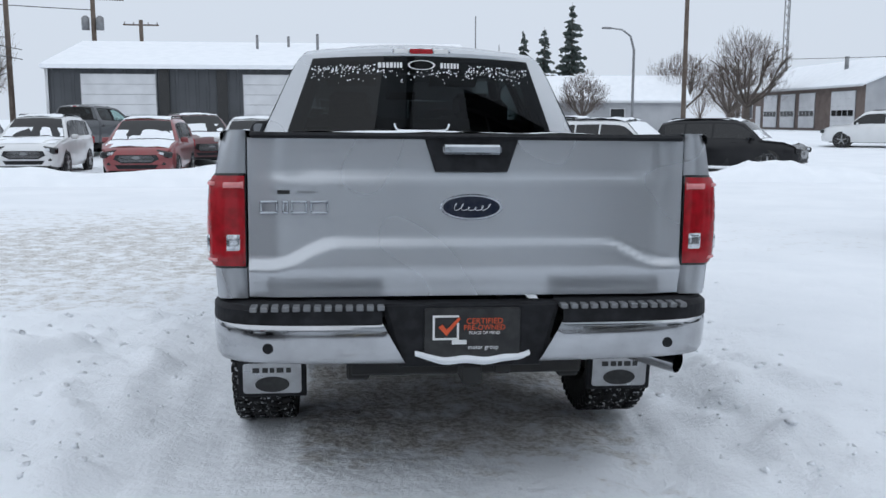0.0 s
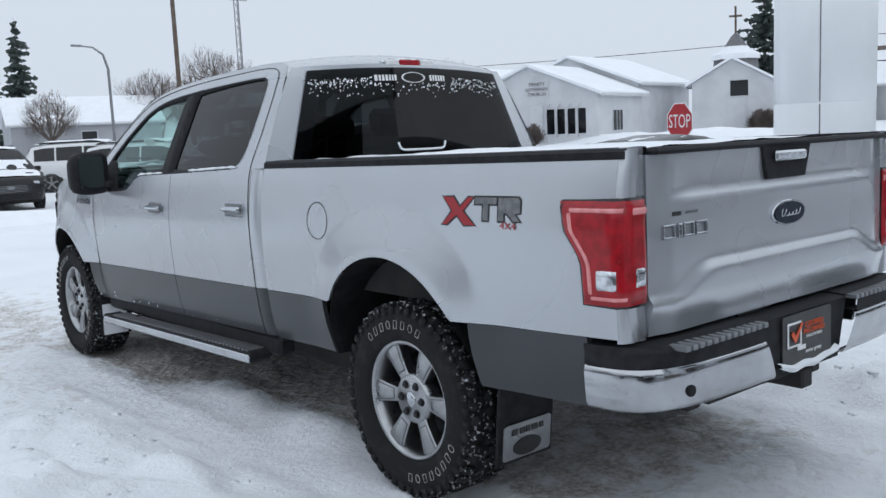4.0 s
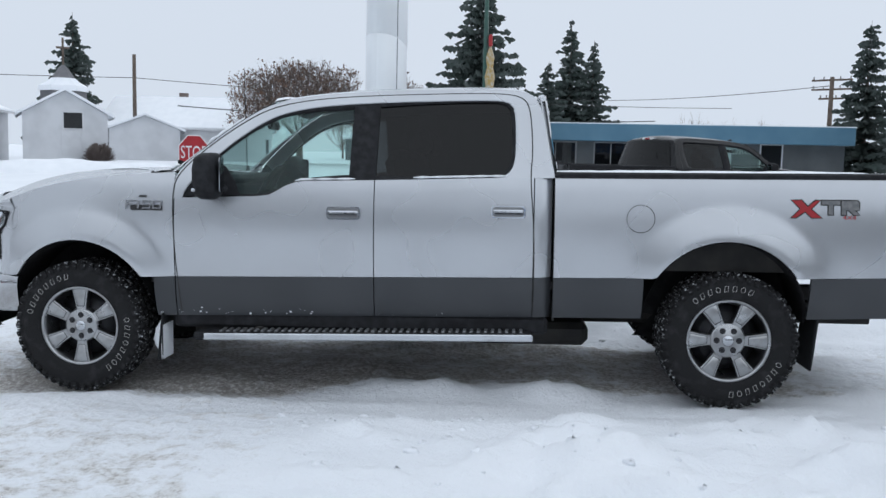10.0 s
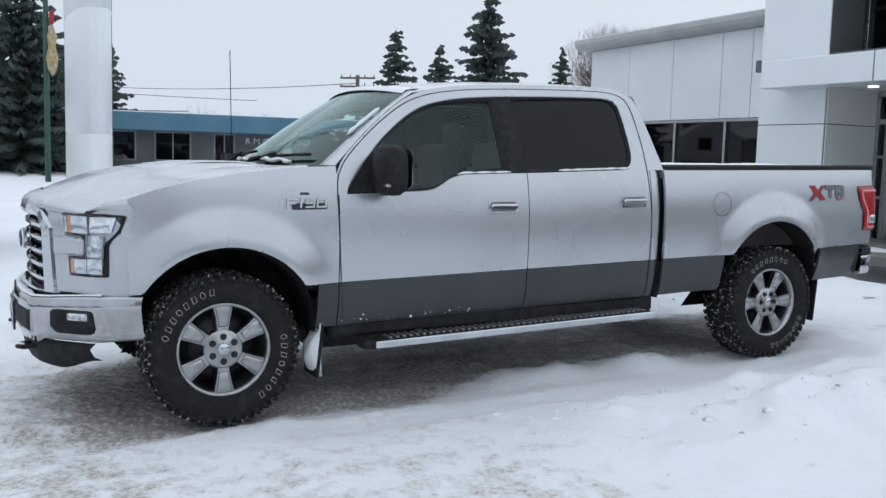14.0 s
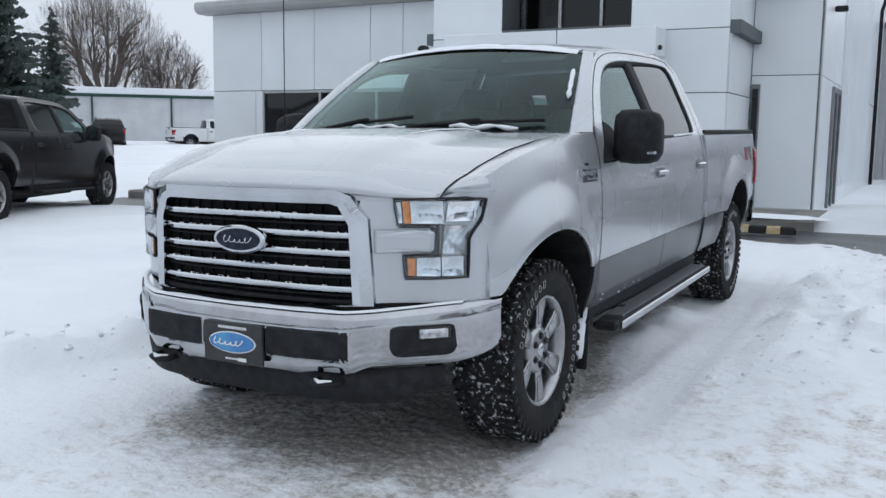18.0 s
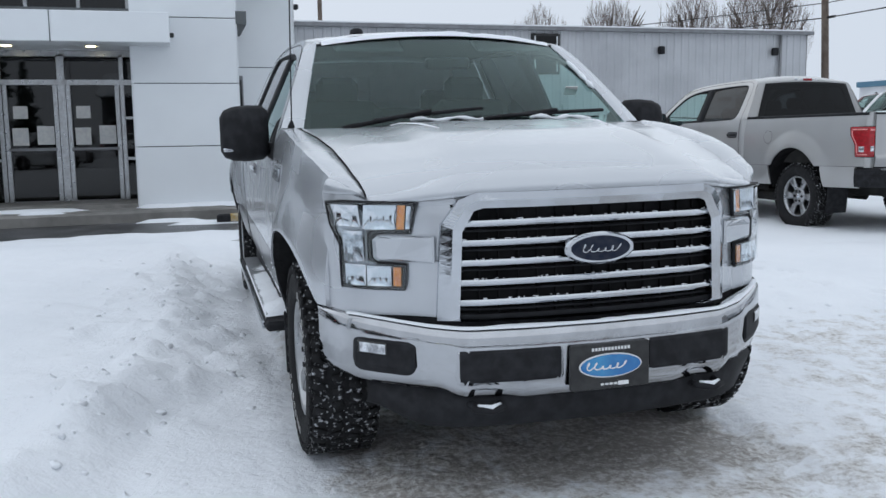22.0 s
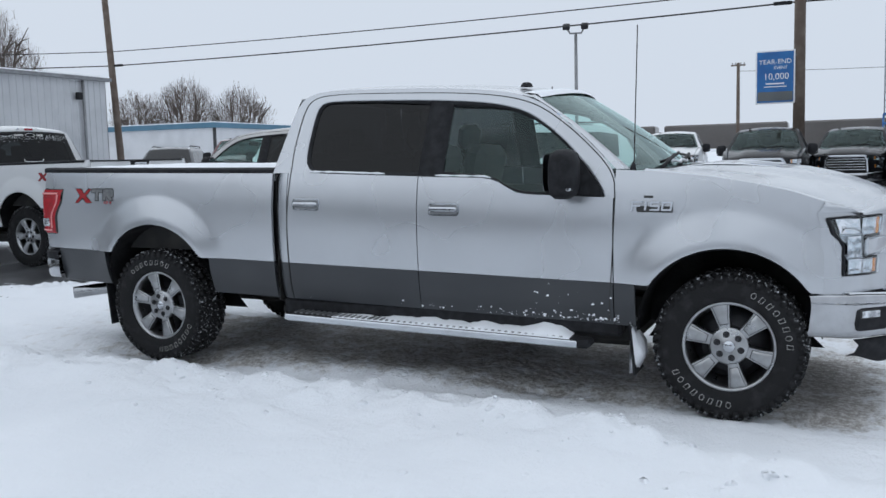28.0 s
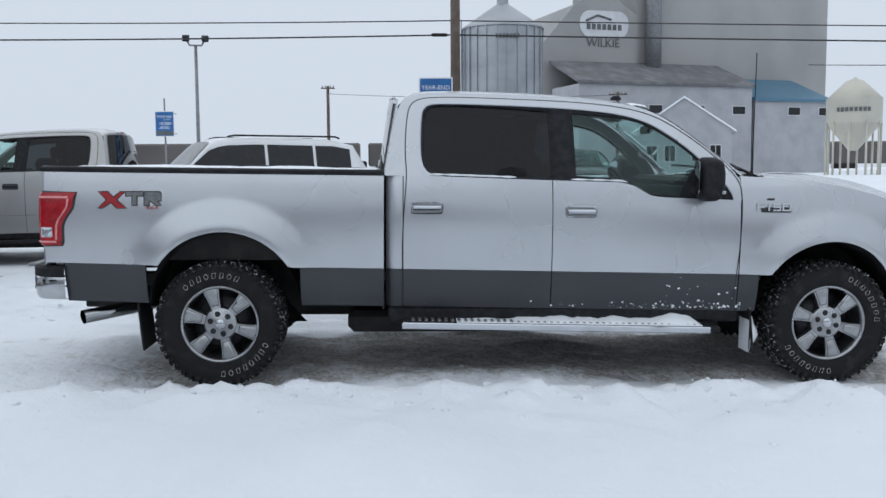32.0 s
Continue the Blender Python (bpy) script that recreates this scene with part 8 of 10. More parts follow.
def north_side():
    # charcoal shed with white doors
    b = gz(-5, 50)
    S = empty("charcoal_shed", Matrix.Translation((-5.0, 50.0, b)), "long charcoal steel shed with white overhead doors and a snowy roof", "building")
    ribbed_wall("shed_wall", (12.6, 0.0), (-12.7, 0.0), -0.4, 3.95, M["darksiding"], 0.6, 0.04, S).data.flip_normals()
    g = Geo()
    g.box(0, 9.1, 1.8, 25.3, 18, 4.3)
    g.make("shell", M["darksiding"], S)
    g = Geo()
    vs = []
    for x in (-13.0, 13.0):
        vs += [(x, -0.5, 3.9), (x, -0.5, 4.15), (x, 9.0, 6.25), (x, 18.6, 4.15), (x, 18.6, 3.9)]
    g.add(vs, [(0, 1, 2, 3, 4), (9, 8, 7, 6, 5), (1, 6, 7, 2), (2, 7, 8, 3), (0, 5, 6, 1)])
    g.make("roof", M["snow"], S, False, "snow-covered metal roof")
    for x0 in (-10.75, -1.3):
        d = box("overhead_door", (x0 + 2.1, -0.06, 1.8), (4.4, 0.06, 3.66), M["greymetal"], S, 0.0, None, "white ribbed overhead door")
        for k in range(6):
            box("door_panel", (x0 + 2.1, -0.11, 0.3 + k * 0.6), (4.3, 0.06, 0.585), M["whitedoor"], d, 0.012)
    for x in (-6.0, -2.6, 4.4):
        box("dark_pilaster", (x, -0.12, 1.8), (0.6, 0.12, 4.2), M["signblack"], S, 0.01)
    opening(S, 3.7, -0.05, 1.1, 0.9, 2.0, name="side_door", frame="whitedoor")
    opening(S, 4.9, -0.05, 1.6, 0.6, 0.7)
    opening(S, 9.9, -0.05, 1.5, 2.5, 1.1, bars=3)
    opening(S, 11.9, -0.05, 1.5, 0.5, 1.0)
    for x, y in ((-1.0, 6.0), (3.0, 5.0), (1.0, 7)):
        g = Geo()
        tube(g, [(x, y, 5.2), (x, y, 6.5)], 0.09, 8)
        g.make("roof_vent", M["greymetal"], S, True)
    g = Geo()
    tube(g, [(-12.75, -0.2, 4.0), (-12.75, -0.15, -0.2)], 0.07, 8)
    g.make("downpipe", M["whitedoor"], S, True)
    # low fire hall with four doors on its long side
    H = gable_house("fire_hall", 49.6, 77.7, radians(-1.6), 12.8, 25.0, 4.0, 6.6, M["brick"], M["snow"], "brown brick garage hall with four white overhead doors", "building", 0.5)
    for k, y in enumerate((-9.05, -2.5, 1.45, 5.3)):
        w = 4.0 if k == 0 else 3.0
        o = box("overhead_door", (-6.42, y, 1.83), (0.04, w + 0.1, 3.3), M["greymetal"], H, 0)
        for j in range(5):
            box("door_panel", (-6.46, y, 0.55 + j * 0.64), (0.06, w, 0.63), M["whitedoor"], o, 0.01)
        for q in range(4):
            box("door_light", (-6.50, y + w * (q - 1.5) * 0.235, 1.55), (0.03, w * 0.2, 0.5), M["blkgloss"], o, 0)
    g = Geo()
    vs = [(-6.41, -12.54, -0.4), (6.41, -12.54, -0.4), (6.41, -12.54, 3.95), (0, -12.54, 6.55), (-6.41, -12.54, 3.95)]
    g.add(vs, [(0, 1, 2, 3, 4)])
    g.make("gable_cladding", M["greywall"], H)
    g = Geo()
    tube(g, [(-2.5, -2.0, 5.6), (-2.5, -2.0, 6.9)], 0.2, 8)
    g.make("roof_vent", M["greymetal"], H, True)
    opening(H, -6.42, 10.4, 1.9, 1.4, 1.5, "x", -1, bars=1)
    opening(H, -6.42, 8.2, 1.2, 1.0, 2.2, "x", -1, name="side_door", pane="whitedoor")
    # pale yellow garage
    Y = gable_house("yellow_garage", 41.9, 44.85, radians(-90), 5.4, 9.4, 3.69, 4.84, M["yellowwall"], M["snow"], "pale yellow gabled garage with a snowy roof", "garage")
    # church: front gable, hall, porch with a steeple
    C = gable_house("church_hall", 36.6, 31.5, radians(-73.1), 8.1, 6.5, 2.6, 4.2, M["stucco"], M["snow"], "white stucco church wing with dark windows", "church")
    opening(C, 0.35, -3.25, 1.2, 0.75, 1.6, name="door", pane="whitedoor")
    box("sign_board", (0.45, -3.27, 2.95), (1.5, 0.03, 1.0), M["stucco"], C, 0)
    for k in range(4):
        opening(C, 1.25 + k * 0.62, -3.25, 1.15, 0.46, 1.35, bars=0)
        g = Geo()
        tube(g, [(1.0 + k * 0.62, -3.28, 0.3), (1.0 + k * 0.62, -3.34, 1.6), (1.05 + k * 0.62, -3.36, 1.95), (1.25 + k * 0.62, -3.36, 2.1)], 0.05, 6)
        g.make("arch_rib", M["whitedoor"], C, True)
    opening(C, 4.05, -0.6, 1.1, 1.3, 1.1, "x", 1, bars=2)
    text_part("church_sign", "TRINITY\nLUTHERAN\nCHURCH", 0.27, M["decalgrey"], C, Matrix.Translation((0.45, -3.30, 2.95)) @ Matrix.Rotation(radians(90), 4, "X"), 0.01)
    K = gable_house("church", 44.13, 34.46, radians(-75.8), 9.1, 8.4, 3.1, 4.85, M["stucco"], M["snow"], "white stucco church with a snowy gable roof", "church")
    P = gable_house("church_porch", 47.0, 26.2, radians(-62), 4.6, 4.6, 2.9, 4.2, M["stucco"], M["snow"], "white gabled church porch with a dark steeple and cross", "church porch")
    opening(P, 0.4, -2.3, 2.5, 1.0, 0.9, name="gable_window")
    opening(P, 0.3, -2.3, 0.9, 0.9, 1.9, name="door", frame="whitedoor", pane="whitedoor")
    g = Geo()
    lathe(g, [(1.35, 3.6), (1.3, 4.5), (1.1, 4.55), (0.75, 5.0), (0.3, 5.7), (0.0, 6.0)], 6, "z", (0, 0.8, 0))
    st = g.make("steeple", M["shingle"], P, False, "dark shingled steeple cap")
    g = Geo()
    lathe(g, [(1.45, 4.3), (1.4, 4.62), (0.9, 4.9), (0.7, 5.1)], 6, "z", (0, 0.8, 0.02))
    g.make("steeple_snow", M["snow"], P)
    g = Geo()
    g.box(0, 0.8, 6.7, 0.12, 0.12, 1.7)
    g.box(0, 0.8, 6.95, 0.75, 0.12, 0.12)
    g.make("cross", M["wood"], P)
    # small garage and white house farther on
    gable_house("small_garage", 62.0, 27.5, radians(-65), 5, 6, 2.3, 3.3, M["stucco"], M["snow"], "small white garage with a snowy roof", "garage")
    W = gable_house("white_house", 66.0, 25.2, radians(2), 8.0, 11.5, 2.6, 4.9, M["stucco"], M["snow"], "single-storey white stucco house with a chimney", "house")
    opening(W, -4.0, 2.5, 1.5, 0.9, 1.3, "x", -1)
    opening(W, -4.0, -3.0, 0.4, 0.5, 0.5, "x", -1)
    opening(W, 0, -5.75, 3.2, 0.7, 1.0)
    opening(W, 2.2, -5.75, 1.2, 0.9, 1.2)
    g = Geo()
    g.box(0.3, 0.6, 4.7, 0.6, 0.6, 1.4, 0.02)
    g.make("chimney", M["brick"], W)
    por = box("porch", (4.6, -4.3, 1.0), (1.4, 2.2, 2.0), M["slate"], W, 0.02)
    box("porch_roof", (4.6, -4.3, 2.1), (1.8, 2.6, 0.18), M["snow"], por, 0.04)
    D = gable_house("street_house", 86.0, 10.0, radians(20), 8, 9, 2.6, 5.2, M["stucco"], M["snow"], "distant pale house under snow", "house")
    opening(D, -1, -4.5, 1.4, 1.2, 1.2)
    D2 = gable_house("street_house", 100.0, 14.0, radians(10), 8, 9, 2.6, 5.0, M["slate"], M["snow"], "distant dark house under snow", "house")
    N1 = gable_house("street_house", 24.5, 76.0, radians(80), 7, 12, 2.7, 4.8, M["greywall"], M["snow"], "distant grey house behind bare trees", "house")
    opening(N1, -3.5, 0, 1.4, 1.2, 1.0, "x", -1)


north_side()


def town_office():
    """The long flat-roofed office across the street, with a blue fascia."""
    a, b = Vector((41.2, 0.5)), Vector((39.2, -17.0))
    d = (b - a)
    ln = d.length
    ang = math.atan2(d.y, d.x)
    T = empty("town_office", Matrix.Translation((a.x, a.y, gz(41, -8) - 0.1)) @ Matrix.Rotation(ang, 4, "Z"), "low grey office block with a deep blue metal fascia", "building")
    # own x runs along the front; the front faces -y
    g = Geo()
    g.box(ln / 2, 5.0, 1.2, ln, 10, 2.8)
    g.make("wall", M["slate"], T)
    box("fascia", (ln / 2 - 0.2, -0.45, 2.42), (ln + 0.8, 1.3, 0.85), M["teal"], T, 0.03, None, "blue metal fascia")
    box("roof", (ln / 2, 5.0, 2.86), (ln + 0.6, 11.6, 0.08), M["snow"], T, 0.02)
    for x, w in ((3.6, 2.0), (6.4, 1.6), (8.9, 0.9)):
        opening(T, x, 0.0, 1.25, w, 1.3, bars=1, frame="greymetal")
    opening(T, 14.2, 0.0, 0.95, 0.95, 2.0, name="door", frame="whitedoor")
    box("white_panel", (11.9, -0.03, 1.0), (0.8, 0.05, 2.2), M["whitedoor"], T, 0)
    text_part("office_sign", "R M OF REFORD", 0.46, M["whitedoor"], T, Matrix.Translation((11.6, -0.04, 1.62)) @ Matrix.Rotation(radians(90), 4, "X"), 0.02)
    box("sign_number", (11.6, -0.04, 1.2), (0.9, 0.03, 0.14), M["whitedoor"], T, 0)


town_office()


def far_low_buildings():
    b = gz(55, -48)
    F = empty("green_trim_shed", Matrix.Translation((52, -48, b)) @ Matrix.Rotation(radians(222), 4, "Z"), "long white steel shed with green trim", "building")
    g = Geo()
    g.box(0, 6, 1.7, 40, 12, 4.0)
    g.make("wall", M["stucco"], F)
    box("green_trim", (0, -0.05, 3.55), (40.4, 0.1, 0.28), M["greenpost"], F, 0)
    box("roof", (0, 6, 3.9), (40.6, 13, 0.5), M["snow"], F, 0.05)
    for x in (-12, -6, 0, 6, 12):
        box("green_trim", (x, -0.05, 1.7), (0.15, 0.1, 3.6), M["greenpost"], F, 0)
    # small wash bay with a dark roof band
    b = gz(-41, -35)
    W = empty("wash_building", Matrix.Translation((-40.9, -34.95, b)) @ Matrix.Rotation(math.atan2(-0.35, -9.6), 4, "Z"), "small white flat-roofed wash building with a dark band", "building")
    g = Geo()
    g.box(4.8, 4.4, 1.1, 9.6, 8.8, 3.4)
    g.make("wall", M["stucco"], W)
    box("roof_band", (4.8, 4.4, 2.86), (9.9, 9.1, 0.34), M["teal"], W, 0.03, None, "dark blue metal roof band")
    box("roof", (4.8, 4.4, 3.05), (9.8, 9.0, 0.06), M["snow"], W, 0.01)
    for x in (0.0, 9.6):
        box("corner_trim", (x, -0.02, 1.2), (0.22, 0.1, 3.0), M["signblack"], W, 0)
    for k in range(6):
        box("sign_shape", (5.2 + k * 0.66, -0.04, 1.9 + 0.08 * (k % 2)), (0.52, 0.06, 0.62 if k % 3 else 0.46), M["paleblue"], W, 0.02, None, "pale blue painted sign shape")
    # grain elevator
    gx_, gy_ = -92.75, 28.8
    b = gz(gx_, gy_)
    E = empty("grain_elevator", Matrix.Translation((gx_, gy_, b)) @ Matrix.Rotation(radians(15), 4, "Z"), "tall pale grain elevator with lean-to annexes", "grain elevator")
    g = Geo()
    vs = [(0, -14.5, -1), (0, -3.2, -1), (0, -3.2, 17.0), (0, -7.0, 19.5), (0, -10.8, 18.0), (0, -14.5, 13.8)]
    vs += [(-16, y, z) for _, y, z in vs]
    g.add(vs, [(0, 1, 2, 3, 4, 5), (11, 10, 9, 8, 7, 6)] + [(i, (i + 1) % 6, 6 + (i + 1) % 6, 6 + i) for i in range(6)])
    g.make("headhouse", M["concrete"], E)
    g = Geo()
    g.box(-8, 9.3, 15, 15.5, 25.4, 32)
    g.make("storage_block", M["concrete"], E)
    g = Geo()
    tube(g, [(0.9, -1.9, 8.2), (0.9, -1.9, 30)], 0.9, 16)
    g.make("leg_pipe", M["greymetal"], E, True, "dark vertical leg pipe")
    g = Geo()
    plate(g, rrect(-7.4, 16.0, 5.8, 2.8, 1.2), 0.1, lambda u, v, w: (0.02 + w, u, v))
    sg = g.make("company_sign", M["whitedoor"], E, False, "pale sign panel with dark shapes")
    g = Geo()
    for k in range(7):
        g.box(0.16, -9.3 + k * 0.62, 15.7, 0.06, 0.42, 0.6)
    tube(g, [(0.16, -9.6, 16.3), (0.16, -8.2, 16.9), (0.16, -6.6, 16.5)], 0.12, 6)
    g.make("sign_shapes", M["slate"], sg)
    text_part("town_name", "WILKIE", 1.25, M["slate"], E, Matrix.Translation((0.05, -7.5, 14.0)) @ Matrix.Rotation(radians(90), 4, "Z") @ Matrix.Rotation(radians(90), 4, "X"), 0.04)
    def annex(y0, y1, zt, zb, x1, roof, nm):
        g2 = Geo()
        vs2 = [(0.05, y0, zt), (0.05, y1, zt), (x1, y1, zb), (x1, y0, zb), (0.05, y0, zt - 0.3), (0.05, y1, zt - 0.3), (x1, y1, zb - 0.3), (x1, y0, zb - 0.3)]
        g2.add(vs2, [(3, 2, 1, 0), (7, 4, 5, 6), (0, 4, 7, 3), (3, 7, 6, 2), (2, 6, 5, 1)])
        o = g2.make(nm, roof, E, False)
        g2 = Geo()
        g2.box(x1 / 2, (y0 + y1) / 2, (zb - 0.3) / 2 - 0.5, x1 - 0.6, abs(y1 - y0) - 0.4, zb + 0.7)
        g2.make("annex_wall", M["greywall"], E)
    annex(-13.8, 6.8, 12.0, 9.3, 7.0, M["shingle"], "annex_roof")
    annex(6.8, 16.8, 10.6, 7.9, 7.0, M["teal"], "annex_roof")
    for y in (-10, -5, 0, 5, 12, 16):
        opening(E, 7.0 - 0.3, y, 6.6, 1.5, 0.8, "x", 1)
    G = gable_house("elevator_office", -78.0, 26.4, radians(72.5), 8.4, 7.0, 4.0, 6.9, M["greywall"], M["snow"], "grey gabled elevator office with a porch", "office")
    for x in (-2.8, -1.2, 1.2, 2.8):
        opening(G, x, -3.5, 1.9, 0.9, 1.4, bars=1)
    # steel bins
    def bin_(x, y, r, h, roofh, label, mt="galv", rings=11):
        g3 = Geo()
        z0 = gz(x, y)
        prof = [(r, -0.3)]
        for k in range(rings):
            a0, a1 = -0.3 + (h + 0.3) * k / rings, -0.3 + (h + 0.3) * (k + 1) / rings
            prof += [(r + 0.03, a0 + 0.15), (r, (a0 + a1) / 2), (r + 0.03, a1 - 0.15), (r, a1)]
        lathe(g3, prof, 48, "z")
        B = g3.make("grain_bin", M[mt], None, True)
        B.location = (x, y, z0)
        tagged(B, label, "grain bin")
        g3 = Geo()
        lathe(g3, [(r + 0.15, h - 0.05), (r + 0.1, h + 0.1), (0.5, h + roofh), (0.5, h + roofh + 0.4), (0.0, h + roofh + 0.5)], 48, "z")
        g3.make("bin_roof", M[mt], B)
        for k in range(24):
            a = 2 * math.pi * k / 24
            g3 = Geo()
            g3.box((r + 0.06) * math.cos(a), (r + 0.06) * math.sin(a), h / 2, 0.12, 0.12, h, 0, Matrix.Rotation(a, 4, "Z"))
            g3.make("stiffener", M[mt], B)
        g3 = Geo()
        ya = -r - 0.5
        for s in (-0.3, 0.3):
            tube(g3, [(0.5, ya + s, 0), (0.5, ya + s, h + 0.8)], 0.06, 6)
        for k in range(int(h / 0.6)):
            tube(g3, [(0.5, ya - 0.3, k * 0.6), (0.5, ya + 0.3, k * 0.6)], 0.04, 5)
        g3.make("ladder", M["galv"], B)
        return B
    bn = bin_(-73.0, 8.6, 3.45, 12.6, 2.2, "tall galvanised corrugated grain bin with a ladder")
    g = Geo()
    for k in range(7):
        g.box(3.62, -0.9 + k * 0.3, 11.6, 0.04, 0.2, 0.34)
    g.make("maker_shapes", M["slate"], bn)
    # blue railing round the bin foot
    g = Geo()
    for k in range(13):
        y = 4.2 + k * 0.8
        tube(g, [(-68.5, y, gz(-68, 8)), (-68.5, y, gz(-68, 8) + 3.0)], 0.06, 6)
    for z in (1.6, 2.3, 3.0):
        tube(g, [(-68.5, 4.2, gz(-68, 8) + z), (-68.5, 13.8, gz(-68, 8) + z)], 0.09, 6)
    o = g.make("blue_rail", M["signblue"], None, True)
    tagged(o, "blue steel railing at the foot of the bin", "railing")
    # cream hopper bin on legs
    hx, hy = -60.0, 33.6
    g = Geo()
    lathe(g, [(0.3, 2.2), (1.9, 4.2), (1.95, 4.3), (1.95, 6.0), (1.98, 6.05), (0.6, 7.4), (0.3, 7.5), (0.0, 7.7)], 36, "z")
    Hp = g.make("hopper_bin", M["cream"], None, True)
    Hp.location = (hx, hy, gz(hx, hy) - 0.4)
    tagged(Hp, "cream steel hopper bin standing on legs", "grain bin")
    for k in range(10):
        a = 2 * math.pi * k / 10
        g = Geo()
        tube(g, [(1.92 * math.cos(a), 1.92 * math.sin(a), -0.2), (1.92 * math.cos(a), 1.92 * math.sin(a), 4.4)], 0.08, 6)
        g.make("leg", M["cream"], Hp, True)
    g = Geo()
    for k in range(8):
        a = radians(-60 + k * 9)
        g.box(2.0 * math.cos(a), 2.0 * math.sin(a), 5.2, 0.05, 0.2, 0.3, 0, Matrix.Rotation(a, 4, "Z"))
    g.make("maker_shapes", M["slate"], Hp)
    # long dark line of stored rail cars behind the lot
    R = empty("rail_car", Matrix.Translation((-118, -30, gz(-118, -30) - 0.1)), "line of dark hopper rail cars far behind the lot", "rail car", "rail cars")
    g = Geo()
    g.box(0, 0, 2.4, 3.0, 15.5, 3.2, 0.2)
    g.make("car_body", M["brownp"], R)
    for s in (-1, 1):
        box("bogie", (0, s * 5.5, 0.5), (2.6, 2.6, 0.8), M["dark"], R, 0.1)
    for k in range(1, 7):
        copy_thing(R, Matrix.Translation((-118 - 0.6 * k, -30 + 16.6 * k, gz(-118, -30) - 0.1)))


far_low_buildings()

# ---- parked vehicles ----
def stand(x, y, hx, hy, dz=0.0):
    """The pose of a vehicle at a place, heading that way, on the sloping lot."""
    a = math.atan2(hy, hx) - math.pi / 2
    z = (gz(x, y) + gz(x + hx, y + hy)) / 2
    return Matrix.Translation((x, y, z - 0.02 + dz)) @ Matrix.Rotation(a, 4, "Z")


def car(name, m, label, paint, kind="suv", L=4.6, W=1.88, H=1.66, snow=0.5, group="", grille="dark"):
    """A parked car lofted from cross-sections, with panes, lamps, grille, wheels and lying snow."""
    T = empty(name, m, label, "car", group)
    h2 = L / 2
    belt = H * 0.60
    if kind == "suv":
        st = [(-h2, 0.40, 0.62 * H, 0.64 * H, 0.80), (-h2 + 0.10, 0.30, belt + 0.02, belt + 0.16, 0.94), (-h2 + 0.32, 0.28, belt + 0.02, H * 0.93, 0.98), (-h2 + 0.8, 0.26, belt, H * 0.985, 1.0), (-0.3, 0.24, belt, H, 1.0),
              (0.35, 0.24, belt, H * 0.985, 1.0), (0.62, 0.24, belt, H * 0.94, 1.0), (1.22, 0.24, belt, belt + 0.05, 1.0), (h2 - 0.45, 0.26, belt - 0.05, belt - 0.02, 0.98), (h2 - 0.16, 0.28, belt - 0.16, belt - 0.13, 0.92), (h2, 0.32, 0.42 * H, 0.44 * H, 0.78)]
        gh = (-h2 + 0.28, 1.18)
    else:
        st = [(-h2, 0.40, 0.58 * H, 0.60 * H, 0.84), (-h2 + 0.12, 0.28, belt + 0.04, belt + 0.08, 0.95), (-h2 + 0.55, 0.26, belt + 0.06, belt + 0.12, 0.99), (-h2 + 1.25, 0.24, belt, H * 0.95, 1.0), (-0.3, 0.22, belt, H, 1.0),
              (0.1, 0.22, belt, H * 0.98, 1.0), (0.4, 0.22, belt, H * 0.93, 1.0), (1.0, 0.22, belt, belt + 0.06, 1.0), (h2 - 0.45, 0.24, belt - 0.07, belt - 0.03, 0.98), (h2 - 0.14, 0.26, belt - 0.18, belt - 0.15, 0.92), (h2, 0.30, 0.40 * H, 0.42 * H, 0.80)]
        gh = (-h2 + 0.6, 0.98)
    ys = np.array([s[0] for s in st])
    yy = np.unique(np.concatenate([np.linspace(-h2, h2, 45), ys]))
    tab = [np.interp(yy, ys, [s[k] for s in st]) for k in range(1, 5)]
    hw = W / 2
    def section(i):
        lo, be, ro, wf = (t[i] for t in tab)
        w = hw * wf
        cab = max(0.0, min(1.0, (ro - be) / (H * 0.35)))
        wr = w * (1 - 0.24 * cab)
        return [(w * 0.90, lo), (w * 0.985, lo + 0.16), (w, lo + 0.32 * (be - lo) / 0.5 * 0.6 + 0.15), (w * 0.995, be * 0.9 + lo * 0.1), (w * 0.965, be), (w * 0.93 - (w * 0.93 - wr) * 0.12, be + (ro - be) * 0.10),
                (wr + 0.02, be + (ro - be) * 0.86), (wr - 0.06, be + (ro - be) * 0.97), (wr * 0.55, ro + 0.012), (0, ro + 0.02)]
    secs = [section(i) for i in range(len(yy))]
    vs = []
    for i, y in enumerate(yy):
        sc = secs[i]
        full = [(-x, z) for x, z in sc] + [(x, z) for x, z in reversed(sc[:-1])]
        vs += [(x, y, z) for x, z in full]
    n = 19
    f = [tuple(reversed(q)) for q in grid_faces(len(yy), n)]
    f += [tuple(range(n)), tuple(reversed(range((len(yy) - 1) * n, len(yy) * n)))]
    obj("body", vs, f, M[paint], T, True)
    G = M["blkgloss"]
    def at(y, k, t, off):
        """A point on the section at y between its points k and k+1."""
        i = int(np.clip(np.searchsorted(yy, y), 1, len(yy) - 1))
        u = (y - yy[i - 1]) / (yy[i] - yy[i - 1])
        a = [(1 - u) * np.array(secs[i - 1][q]) + u * np.array(secs[i][q]) for q in (k, k + 1)]
        p = a[0] + (a[1] - a[0]) * t
        return p[0] + off, p[1]
